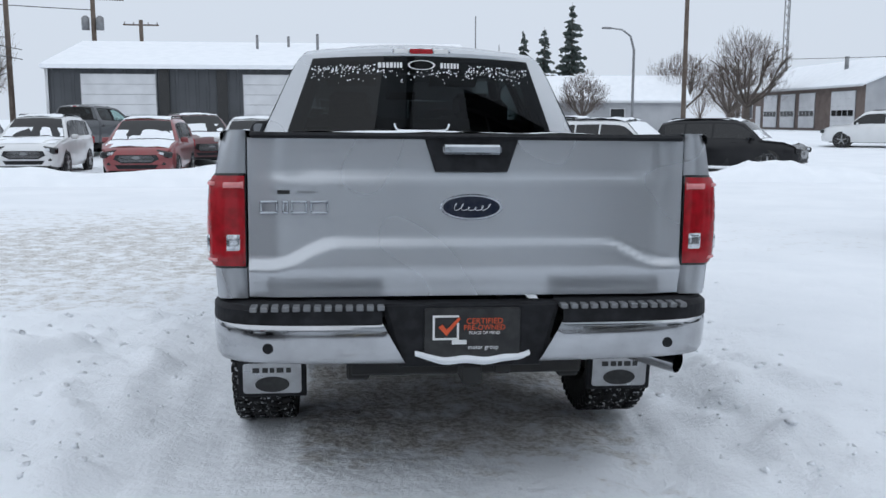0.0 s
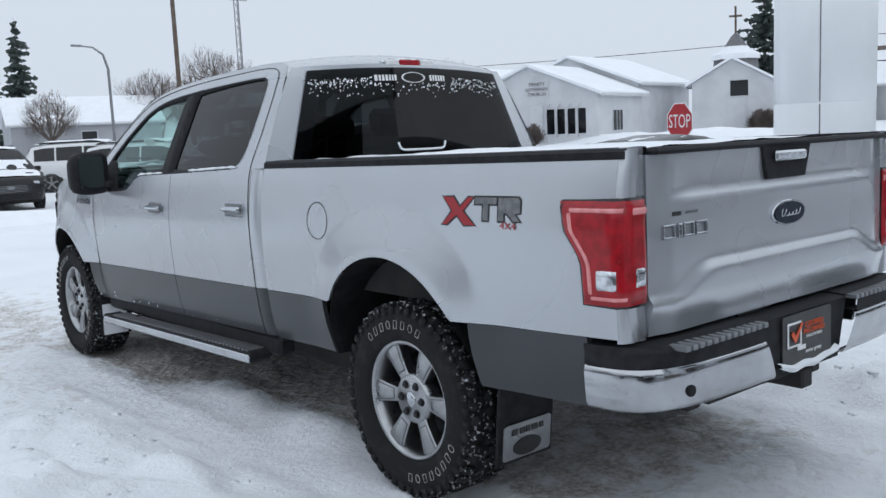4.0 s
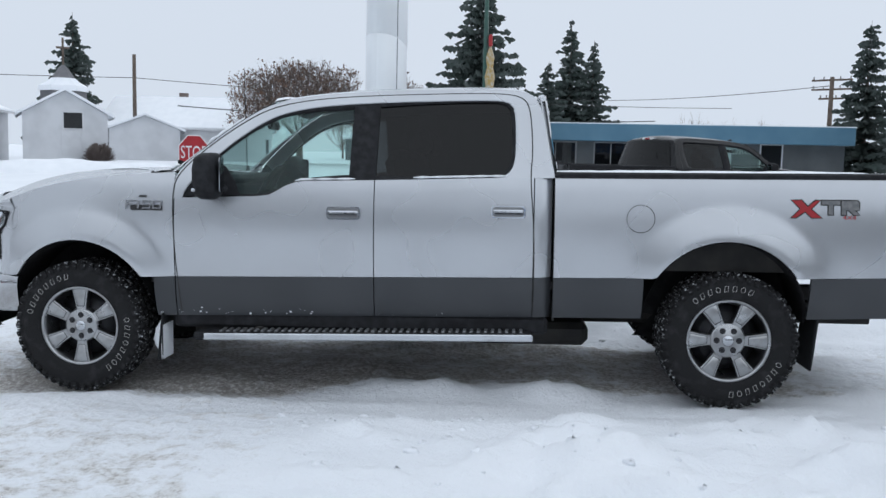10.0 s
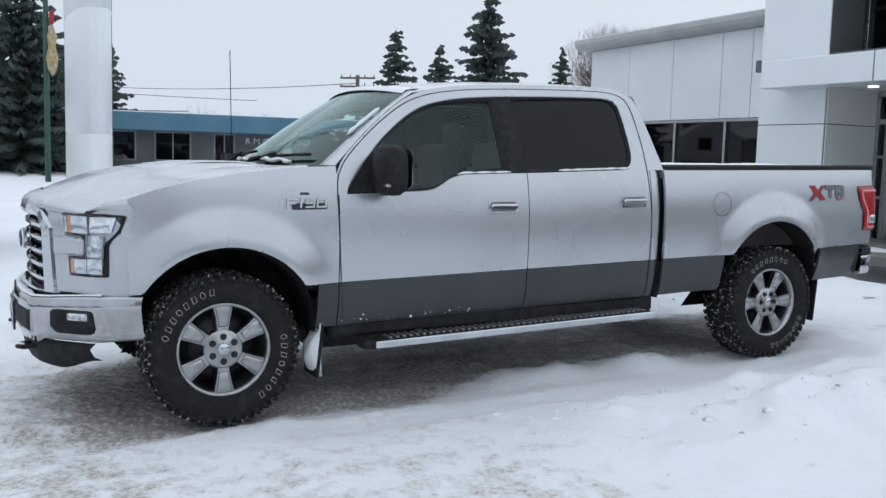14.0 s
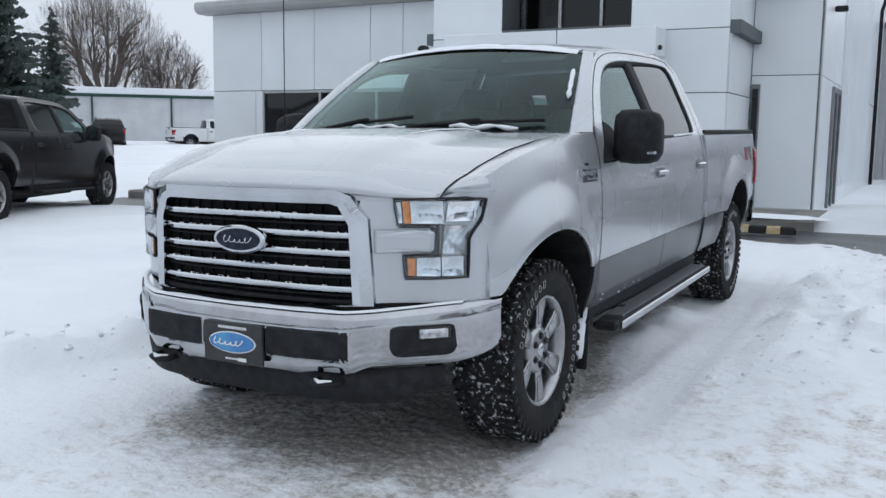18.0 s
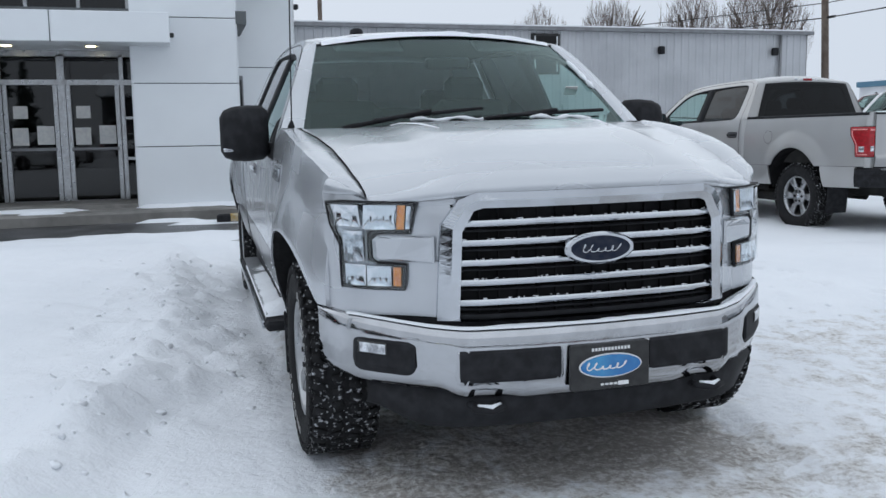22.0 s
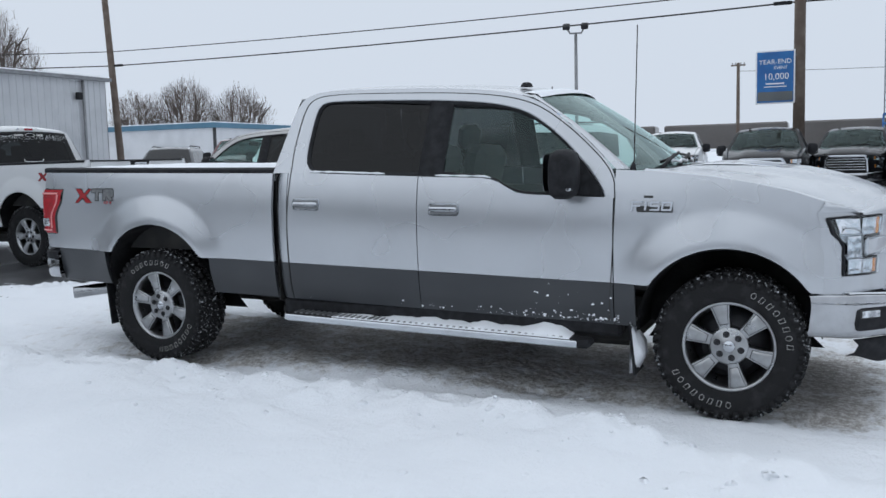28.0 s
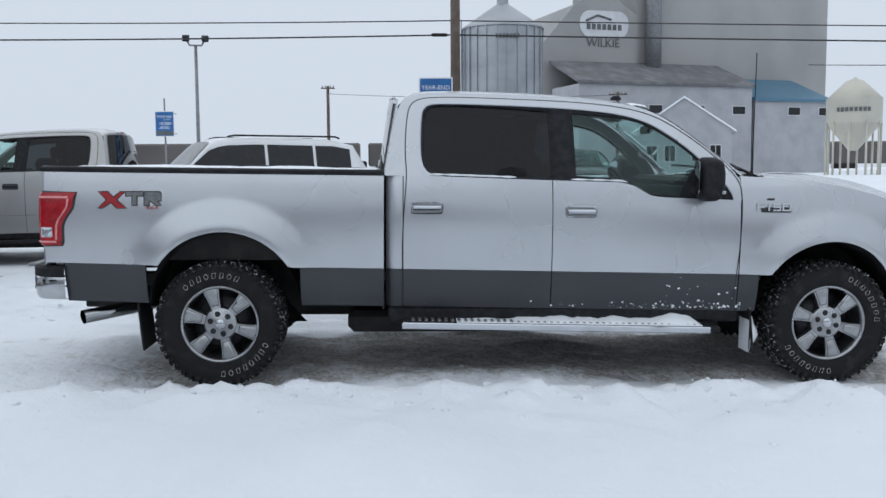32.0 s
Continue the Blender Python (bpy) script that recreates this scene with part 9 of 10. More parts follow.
    for s in (-1, 1):
        a0, a1 = gh
        cuts = [a0 + 0.12, a0 + (a1 - a0) * (0.26 if kind == "suv" else 0.1), a0 + (a1 - a0) * 0.54, a1 - 0.12]
        for y0, y1 in zip(cuts[:-1], cuts[1:]):
            if y1 - y0 < 0.2:
                continue
            v2 = []
            for y in np.linspace(y0 + 0.03, y1 - 0.03, 9):
                for t in (0.04, 0.5, 0.93):
                    x, z = at(y, 5, t, 0.008)
                    v2.append((s * x, y, z))
            o = obj("side_window", v2, grid_faces(9, 3) if s < 0 else [tuple(reversed(q)) for q in grid_faces(9, 3)], G, T, True)
            o.data.flip_normals()
        # wheels and arches
        for y in (h2 - 0.92, -h2 + 0.95):
            g = Geo()
            lathe(g, [(0.0, 0.0), (0.40, 0.0), (0.41, -0.02)], 28, "x")
            g.v = [(s * (hw * 0.992 + v[0]), y + v[1], 0.36 + v[2]) for v in g.v]
            g.make("wheel_arch", M["dark"], T)
            g = Geo()
            lathe(g, [(0.22, -0.10), (0.33, -0.10), (0.345, -0.05), (0.345, 0.06), (0.33, 0.09), (0.24, 0.095), (0.225, 0.07)], 32, "x")
            g.v = [(s * (hw - 0.075 + v[0]), y + v[1], 0.345 + v[2]) for v in g.v]
            w = g.make("wheel", M["rubber"], T, True)
            g = Geo()
            lathe(g, [(0.0, 0.075), (0.05, 0.075), (0.06, 0.05), (0.2, 0.03), (0.228, 0.07), (0.235, 0.06)], 28, "x")
            for k in range(5):
                a = 2 * math.pi * k / 5
                mm = Matrix.Rotation(a, 4, "X") @ Matrix.Translation((0.065, 0, 0.13))
                v, ff = chamfer_box(0.03, 0.055, 0.19, 0.008)
                g.add([mm @ Vector(p) for p in v], ff)
            g.v = [(s * (hw - 0.07 + v[0]), y + v[1], 0.345 + v[2]) for v in g.v]
            g.make("rim", M["alloy"], w)
        mi = box("mirror", (s * (hw + 0.09), gh[1] - 0.32, belt + 0.07), (0.20, 0.10, 0.14), M[paint], T, 0.03)
        # lamps
        x, z = at(h2 - 0.13, 3, 0.6, 0)
        hl = box("headlamp", (s * x * 0.82, h2 - 0.10, z - 0.05), (0.46, 0.18, 0.16), M["blkgloss"], T, 0.03, Matrix.Rotation(s * 0.5, 4, "Z") @ Matrix.Rotation(s * 0.16, 4, "Y"))
        box("lamp_bowl", (s * x * 0.76, h2 - 0.012, z - 0.05), (0.17, 0.05, 0.08), M["clearlens"], hl, 0.02, Matrix.Rotation(s * 0.5, 4, "Z"))
        box("tail_lamp", (s * hw * 0.84, -h2 + 0.10, belt * 0.92), (0.24 if kind == "suv" else 0.5, 0.14, 0.22 if kind == "suv" else 0.17), M["redlens"], T, 0.03, Matrix.Rotation(s * -0.4, 4, "Z"))
        box("fog_lamp", (s * hw * 0.66, h2 - 0.05, 0.46), (0.24, 0.08, 0.10), M["blkgloss"], T, 0.03, Matrix.Rotation(s * 0.35, 4, "Z") @ Matrix.Rotation(s * -0.35, 4, "Y"))
        for y in (0.38, -0.62):
            xx, zz = at(y, 3, 0.6, 0.012)
            box("door_handle", (s * xx, y, zz), (0.03, 0.18, 0.03), M[paint], T, 0.01)
    # front and rear glass
    for y0, y1, nm in ((gh[1] + 0.02, 0.60 if kind == "suv" else 0.38, "windscreen"), (gh[0] - (0.12 if kind == "suv" else 0.0), gh[0] + (0.06 if kind == "suv" else 0.62), "rear_window")):
        v2 = []
        for y in np.linspace(y0, y1, 8):
            i = int(np.clip(np.searchsorted(yy, y), 1, len(yy) - 1))
            u = (y - yy[i - 1]) / (yy[i] - yy[i - 1])
            ro = (1 - u) * secs[i - 1][9][1] + u * secs[i][9][1]
            wv = (1 - u) * secs[i - 1][7][0] + u * secs[i][7][0]
            for q in np.linspace(-1, 1, 11):
                v2.append((q * wv * 0.97, y + (0.012 if nm == "windscreen" else -0.012), ro + 0.008 - 0.03 * q * q))
        obj(nm, v2, grid_faces(8, 11) if nm == "rear_window" else [tuple(reversed(q)) for q in grid_faces(8, 11)], G, T, True)
    g = Geo()
    gt, gb = H * 0.43, 0.50
    plate(g, [(-0.36, gb), (0.36, gb), (0.56, gb + 0.10), (0.50, gt), (-0.50, gt), (-0.56, gb + 0.10)], 0.03, lambda u, v, w: (-u, h2 - 0.014 + w, v), 0.01)
    gr = g.make("grille", M["blkgloss"], T)
    for k in range(5):
        z = gb + 0.045 + k * (gt - gb - 0.06) / 4.5
        g = Geo()
        hx = 0.44 - 0.02 * abs(k - 2)
        tube(g, [(-hx, h2 + 0.016, z), (0, h2 + 0.020, z), (hx, h2 + 0.016, z)], 0.009, 5)
        g.make("grille_bar", M["chrome"] if grille != "dark" else M["greymetal"], gr, True)
    g = Geo()
    plate(g, oval(0, (gt + gb) / 2 + 0.03, 0.10, 0.042), 0.012, lambda u, v, w: (-u, h2 + 0.022 + w, v), 0.003)
    g.make("emblem", M["greymetal"], gr)
    g = Geo()
    plate(g, [(-0.46, 0.36), (0.46, 0.36), (0.54, 0.46), (-0.54, 0.46)], 0.03, lambda u, v, w: (-u, h2 - 0.016 + w, v), 0.01)
    g.make("lower_intake", M["blkplastic"], T)
    box("front_valance", (0, h2 - 0.05, 0.36), (W * 0.74, 0.08, 0.10), M["blkplastic"], T, 0.02)
    box("rear_valance", (0, -h2 + 0.05, 0.42), (W * 0.74, 0.08, 0.14), M["blkplastic"], T, 0.02)
    box("chassis", (0, 0, 0.30), (W * 0.8, L * 0.86, 0.16), M["dark"], T, 0.02)
    if kind == "suv":
        for s in (-1, 1):
            g = Geo()
            tube(g, [(s * hw * 0.66, -h2 + 0.6, H - 0.01), (s * hw * 0.66, -h2 + 0.7, H + 0.025), (s * hw * 0.66, 0.1, H + 0.03), (s * hw * 0.66, 0.25, H)], 0.018, 6)
            g.make("roof_rail", M["blkplastic"], T, True)
    if snow > 0:
        rnd = random.Random(int(abs(m.translation.x * 31 + m.translation.y * 17)))
        def sheet(nm, y0, y1, ny, wk, th, cover):
            v2, keep = [], []
            qs = np.linspace(-1, 1, 17)
            rows = np.linspace(y0, y1, ny)
            for y in rows:
                i = int(np.clip(np.searchsorted(yy, y), 1, len(yy) - 1))
                u = (y - yy[i - 1]) / (yy[i] - yy[i - 1])
                ro = (1 - u) * secs[i - 1][9][1] + u * secs[i][9][1]
                wv = (1 - u) * secs[i - 1][7][0] + u * secs[i][7][0]
                for q in qs:
                    nz = noise.fractal(Vector((q * 2.2 + m.translation.x, y * 2.0, m.translation.y)), 1.0, 2.0, 3)
                    hgt = th * (0.75 + 0.7 * nz) - (1 - cover) * 0.045 + 0.012
                    v2.append((q * wv * wk, y, ro - 0.03 * q * q + max(-0.03, hgt)))
            return obj(nm, v2, grid_faces(ny, 17), M["snow"], T, True, "uneven layer of lying snow")
        sheet("roof_snow", gh[0] + 0.15, 0.5, 18, 0.96, 0.05 * snow + 0.02, snow)
        sheet("hood_snow", gh[1] + 0.05, h2 - 0.22, 12, 0.98, 0.05 * snow + 0.01, snow)
        w0 = 0.62 if kind == "suv" else 0.42
        sheet("windscreen_snow", w0 + (gh[1] - w0) * (0.0 if snow >= 1 else 0.55), gh[1] + 0.02, 10, 0.95, 0.04, snow)
    return T


# neighbours on the lot
pickup("pickup_truck", stand(-3.72, -9.45, -0.05, -1.0), "white crew-cab pickup parked tail-out by the workshop", "whitep", "whitep", False, "parked pickups")
pickup("pickup_truck", stand(-6.75, -5.75, 0.02, -1.0, -0.05), "pewter crew-cab pickup with black handles, parked tail-out", "tanp", "tanp", False, "parked pickups", "blkplastic", False)
pickup("pickup_truck", stand(11.32, -4.05, 0.45, -0.89, 0.05), "black crew-cab pickup parked across the lot", "blackp", "blackp", False, "parked pickups", "blkplastic", False)
bk = pickup("pickup_truck", stand(-19.6, 0.45, 1.0, 0.02), "black heavy pickup with a chrome-barred grille, facing the lot", "blackp", "blackp", False, "pickups for sale", "chrome", False)
copy_thing(bk, stand(-20.7, 4.5, 1.0, 0.03))
copy_thing(bk, stand(-23.0, 2.6, 1.0, -0.1))
wk = pickup("pickup_truck", stand(-26.0, -3.2, 1.0, 0.12), "white pickup with snow on its hood, facing the lot", "whitep", "whitep", False, "pickups for sale", "chrome", False)
copy_thing(wk, stand(-15.2, -11.6, 0.86, 0.5, 0.05))
mk = pickup("pickup_truck", stand(-17.6, -15.0, 0.86, 0.5, 0.05), "maroon pickup facing the lot", "maroonp", "maroonp", False, "pickups for sale", "chrome", False)
gk = pickup("pickup_truck", stand(-10.3, 30.5, 0.30, 1.0), "dark grey pickup parked before the shed", "greyp", "greyp", False, "parked pickups", "blkplastic", False)
copy_thing(wk, stand(-1.6, 34.5, 0.1, 1.0))
copy_thing(mk, stand(4.4, 36.0, 0.3, 1.0))

SN = "with snow on its roof and hood"
car("parked_car", stand(-9.1, 21.3, 0.05, -1.0), "white crossover " + SN, "whitep", "suv", 4.6, 1.85, 1.68, 0.5, "cars by the shed")
car("parked_car", stand(-5.75, 19.6, 0.03, -1.0), "red crossover " + SN, "redp", "suv", 4.55, 1.86, 1.66, 0.55, "cars by the shed")
car("parked_car", stand(-3.0, 20.9, 0.03, -1.0), "white crossover " + SN, "whitep", "suv", 4.6, 1.86, 1.68, 0.6, "cars by the shed")
car("parked_car", stand(0.1, 21.3, 0.06, -1.0), "white crossover " + SN, "whitep", "suv", 4.7, 1.9, 1.68, 0.6, "cars by the shed")
car("parked_car", stand(3.6, 22.6, -0.05, -1.0), "black crossover " + SN, "blackp", "suv", 4.7, 1.9, 1.70, 0.6, "cars by the shed")
car("parked_car", stand(-5.6, 26.6, 0.35, -0.93), "dark red crossover " + SN, "maroonp", "suv", 4.7, 1.9, 1.75, 0.4, "cars by the shed")
car("parked_car", stand(-12.2, 22.4, 0.05, -1.0), "dark grey crossover " + SN, "greyp", "suv", 4.7, 1.9, 1.7, 0.4, "cars by the shed")
car("parked_car", stand(12.35, 22.6, 0.78, -0.62), "black crossover " + SN, "blackp", "suv", 4.75, 1.92, 1.72, 0.6, "cars by the street")
car("parked_car", stand(8.6, 22.6, 0.70, -0.71), "white crossover deep in snow", "whitep", "suv", 4.7, 1.9, 1.7, 1.0, "cars by the street")
car("parked_car", stand(8.4, 27.6, 0.85, -0.5), "white crossover deep in snow", "whitep", "suv", 4.7, 1.9, 1.7, 1.0, "cars by the street")
car("parked_car", stand(25.3, 35.0, -0.82, 0.57), "white crossover with dark glass on the street", "whitep", "suv", 4.9, 1.95, 1.75, 0.0, "cars by the street")
car("muscle_car", stand(9.87, 4.50, 1.000, 0.000), "black coupe with red tail lamps", "blackp", "sedan", 4.75, 1.92, 1.38, 0.12)
car("large_suv", stand(-11.9, -4.2, 0.44, -0.90), "white long-wheelbase utility wagon with a salt-dirty tail", "whitep", "suv", 5.4, 2.04, 1.92, 0.0, "parked pickups", "chrome")
car("parked_car", stand(-18.6, -18.9, 0.86, 0.5), "dark grey crossover on the sale lot", "greyp", "suv", 4.7, 1.9, 1.72, 0.1, "pickups for sale")
car("street_car", stand(86.0, 5.5, -1.0, 0.1), "pale car on the street", "tanp", "sedan", 4.6, 1.8, 1.45, 0.4, "cars by the street")
car("street_car", stand(80.0, 1.2, -1.0, 0.1), "silver car on the street", "silver", "suv", 4.6, 1.8, 1.65, 0.4, "cars by the street")
car("street_car", stand(-64.0, 17.5, 0.6, -0.8), "pale pickup-sized wagon by the office", "tanp", "suv", 4.8, 1.9, 1.7, 0.4, "cars by the street")
copy_thing(wk, stand(39.0, -39.2, -0.55, -0.85, -0.35))
car("parked_car", stand(41.4, -32.3, 0.78, -0.62, -0.2), "black crossover parked before the green-trimmed shed", "blackp", "suv", 4.8, 1.92, 1.72, 0.1, "cars by the street")

# ---- poles, signs, wires ----
def post(name, x, y, h, r, material, label, category, lean=(0, 0), r2=None):
    g = Geo()
    tube(g, [(0, 0, -0.3), (lean[0] * 0.5, lean[1] * 0.5, h * 0.5), (lean[0], lean[1], h)], [r, (r + (r2 or r * 0.8)) / 2, r2 or r * 0.8], 12)
    o = g.make(name, material, None, True)
    o.location = (x, y, gz(x, y))
    return tagged(o, label, category)


def wire_run(name, a, b, sag, label, r=0.02):
    g = Geo()
    a, b = Vector(a), Vector(b)
    pts = []
    for k in range(25):
        t = k / 24
        p = a.lerp(b, t)
        p.z -= sag * 4 * t * (1 - t)
        pts.append(p)
    tube(g, pts, r, 5)
    o = g.make(name, M["wire"], None, True)
    return tagged(o, label, "cable")


def cross_arms(parent, h, zs=((0.3, 1.4),), ang=0.0):
    for dz, w in zs:
        c = box("cross_arm", (0, 0, h - dz), (w, 0.12, 0.12), M["wood"], parent, 0.01, Matrix.Rotation(ang, 4, "Z"))
        for s in (-1, -0.45, 0.45, 1):
            g = Geo()
            px, py = s * (w / 2 - 0.12) * math.cos(ang), s * (w / 2 - 0.12) * math.sin(ang)
            tube(g, [(px, py, h - dz + 0.06), (px, py, h - dz + 0.24)], 0.04, 6)
            g.make("insulator", M["greymetal"], c, True)


pw = post("utility_pole", -25.4, -27.8, 8.6, 0.17, M["wood"], "leaning wooden utility pole behind the workshop", "utility pole", (0.0, -0.5))
ps = post("utility_pole", -21.8, 1.05, 9.6, 0.17, M["wood"], "brown wooden utility pole carrying a blue banner", "utility pole")
for z0, z1, z2, r in ((5.98, 5.60, 4.6, 0.026), (6.61, 6.04, 5.1, 0.020)):
    wire_run("overhead_cable", (-25.4, -28.0, z0), (-22.0, 1.0, z1), 0.12, "black overhead cable between two poles", r)
    wire_run("overhead_cable", (-22.0, 1.0, z1), (-17.1, 44.0, z2), 0.1, "black overhead cable running along the street", r)
    wire_run("overhead_cable", (-25.4, -28.0, z0), (-2.0, -70.0, z0 + 1.5), 0.6, "black overhead cable over the workshop", r)
for t in (0.012, 0.985):
    g = Geo()
    p = Vector((-25.4, -28.0, 5.98)).lerp(Vector((-22.0, 1.0, 5.60)), t)
    g.box(p.x, p.y, p.z, 0.10, 0.5, 0.10, 0.02)
    o = g.make("cable_splice_box", M["blkplastic"], None)
    tagged(o, "black splice closure on the overhead cable", "cable box")


def banner(x, y, z, w, h, parent_label, big=True):
    B = empty("banner_sign", Matrix.Translation((x, y, z)) @ Matrix.Rotation(radians(90), 4, "Z"), parent_label, "banner")
    box("banner_panel", (0, 0, 0), (w, 0.03, h), M["signblue"], B, 0.005)
    box("banner_border", (0, 0.012, 0), (w + 0.08, 0.02, h + 0.08), M["signwhite"], B, 0.004)
    rm = Matrix.Rotation(radians(90), 4, "X")
    text_part("banner_words", "YEAR-END", 0.20 * w / 1.05, M["signwhite"], B, Matrix.Translation((0, -0.018, h * 0.30)) @ rm, 0.002)
    text_part("banner_words", "EVENT", 0.13 * w / 1.05, M["signwhite"], B, Matrix.Translation((w * 0.15, -0.018, h * 0.18)) @ rm, 0.002)
    text_part("banner_words", "10,000", 0.27 * w / 1.05, M["signwhite"], B, Matrix.Translation((0.03, -0.018, 0.01)) @ rm, 0.002)
    for dz in (-0.42, 0.42):
        box("banner_bracket", (w * 0.42, 0.06, dz * h), (w * 0.5, 0.04, 0.04), M["greymetal"], B, 0.004)
    box("small_print", (0, -0.017, -h * 0.13), (w * 0.5, 0.004, 0.04), M["signwhite"], B, 0)
    box("small_print", (0, -0.017, -h * 0.19), (w * 0.62, 0.004, 0.025), M["signwhite"], B, 0)
    box("dark_photo", (0, -0.017, -h * 0.38), (w * 0.96, 0.004, h * 0.18), M["slate"], B, 0)
    return B


banner(-21.62, 0.42, 3.5, 0.98, 1.42, "blue year-end sale banner hung from a pole")
banner(-46.0, -14.0, 4.1, 1.0, 1.35, "blue year-end sale banner on a far lamp post")
post("lamp_post", -46.08, -14.0, 4.6, 0.06, M["greymetal"], "grey banner post at the far side of the lot", "lamp post")


def twin_lamp(x, y, h, rz=0.0):
    L = empty("yard_light", Matrix.Translation((x, y, gz(x, y))) @ Matrix.Rotation(rz, 4, "Z"), "tall grey yard light with two floodlight heads", "lamp post")
    g = Geo()
    tube(g, [(0, 0, -0.2), (0, 0, h)], [0.11, 0.08], 10)
    g.make("pole", M["greymetal"], L, True)
    g = Geo()
    tube(g, [(0, -0.42, h + 0.25), (0, -0.3, h + 0.02), (0, 0.3, h + 0.02), (0, 0.42, h + 0.25)], 0.05, 6)
    g.make("yoke", M["greymetal"], L, True)
    for s in (-1, 1):
        box("flood_head", (0.1, s * 0.48, h + 0.36), (0.45, 0.36, 0.26), M["blkplastic"], L, 0.03, Matrix.Rotation(radians(20), 4, "Y"))


twin_lamp(-41.0, -11.05, 7.05, 0.2)
p2 = post("utility_pole", -75.0, -6.8, 7.8, 0.16, M["wood"], "distant wooden utility pole", "utility pole")
cross_arms(p2, 7.7, ((0.1, 1.2),), 1.5)
p3 = post("utility_pole", -72.0, 18.6, 7.2, 0.17, M["wood"], "wooden utility pole before the elevator", "utility pole")
cross_arms(p3, 7.2, ((0.2, 1.6),), 1.3)
wire_run("service_wire", (-75.0, -6.8, 8.2), (-72, 18.6, 7.8), 0.3, "thin wire between distant poles")
pb = post("utility_pole", -8.5, -62.0, 10.4, 0.2, M["wood"], "utility pole showing over the workshop roof", "utility pole")
cross_arms(pb, 10.4, ((0.2, 2.4),), 0.0)
pn = post("lamp_post", 17.8, 41.0, 12.5, 0.13, M["wood"], "dark slender pole beside the street", "utility pole")
pn2 = post("utility_pole", -18.0, 62.0, 9.4, 0.2, M["wood"], "utility pole with transformers behind the shed", "utility pole")
cross_arms(pn2, 9.4, ((0.2, 4.2),), 0.2)
g = Geo()
for s in (-1, 1):
    lathe(g, [(0.0, -0.5), (0.28, -0.5), (0.28, 0.35), (0.1, 0.5), (0.0, 0.5)], 12, "z", (s * 0.5, -0.2, 7.5))
g.make("transformer", M["greymetal"], pn2, True)
pn3 = post("utility_pole", -16.8, 72.0, 8.8, 0.2, M["wood"], "distant utility pole behind the shed roof", "utility pole")
cross_arms(pn3, 8.6, ((0.2, 2.8),), 0.1)
post("utility_pole", -20.5, 52.0, 9.0, 0.18, M["wood"], "wooden pole at the corner of the shed lot", "utility pole")
wire_run("service_wire", (-18.0, 62.0, 9.2), (-60, 40, 11), 0.6, "thin wire to the shed poles", 0.03)
wire_run("service_wire", (-20.5, 52.0, 6.4), (-60, 30, 9), 0.6, "thin wire to the corner pole", 0.03)


def street_lamp(x, y, h, ang):
    L = empty("street_lamp", Matrix.Translation((x, y, gz(x, y))) @ Matrix.Rotation(ang, 4, "Z"), "grey cobra-head street lamp", "street lamp")
    g = Geo()
    tube(g, [(0, 0, -0.2), (0, 0, h * 0.8), (-0.3, 0, h * 0.93), (-1.0, 0, h * 0.99), (-1.9, 0, h)], [0.11, 0.09, 0.08, 0.06, 0.05], 10)
    g.make("pole", M["greymetal"], L, True)
    box("lamp_head", (-2.2, 0, h), (0.75, 0.28, 0.14), M["greymetal"], L, 0.05)


street_lamp(20.5, 58.0, 7.4, 0.2)


def lattice_mast(x, y, h, w):
    A = empty("radio_mast", Matrix.Translation((x, y, gz(x, y))), "slender steel lattice radio mast", "radio mast")
    g = Geo()
    legs = [(w * math.cos(a), w * math.sin(a)) for a in (0.3, 0.3 + 2.094, 0.3 + 4.189)]
    for lx, ly in legs:
        tube(g, [(lx, ly, 0), (lx, ly, h)], 0.06, 5)
    g.make("mast_leg", M["greymetal"], A)
    g = Geo()
    k = 0
    z = 0.0
    while z < h - 0.9:
        for i in range(3):
            a, b = legs[i], legs[(i + 1) % 3]
            tube(g, [(*a, z), (*b, z + 0.9)], 0.03, 4)
        z += 0.9
    g.make("mast_bracing", M["greymetal"], A)
    g = Geo()
    tube(g, [(-0.9, 0, h * 0.72), (1.4, 0, h * 0.72)], 0.05, 5)
    g.make("aerial_arm", M["greymetal"], A)


lattice_mast(51.5, 96.8, 24.0, 0.33)
post("flag_mast", 16.0, 106, 13.5, 0.09, M["greymetal"], "thin distant mast above the shed roof", "mast")
pc = post("utility_pole", 60.0, 27.3, 7.8, 0.16, M["wood"], "plain wooden pole beside the church", "utility pole")
wire_run("service_wire", (60, 27.3, 6.6), (75, -20, 6.0), 0.5, "thin overhead wire along the street", 0.025)
wire_run("service_wire", (60, 27.3, 6.6), (38, 75, 7.0), 0.5, "thin overhead wire along the street", 0.025)
wire_run("service_wire", (60.0, 24.0, 4.6), (66, -12, 4.4), 0.5, "thicker overhead cable along the street", 0.04)


def town_post(x, y):
    L = post("town_lamp_post", x, y, 9.5, 0.11, M["greenpost"], "green street post with a coloured winter decoration", "lamp post")
    g = Geo()
    lathe(g, [(0.0, 0.0), (0.16, 0.25), (0.22, 0.7), (0.13, 1.1), (0.18, 1.5), (0.0, 2.1)], 8, "z", (-0.1, -0.2, 4.0))
    d = g.make("winter_decoration", M["yellowpaint"], L, True)
    box("red_ribbon", (-0.1, -0.2, 6.2), (0.3, 0.16, 0.5), M["decalred"], d, 0.05)


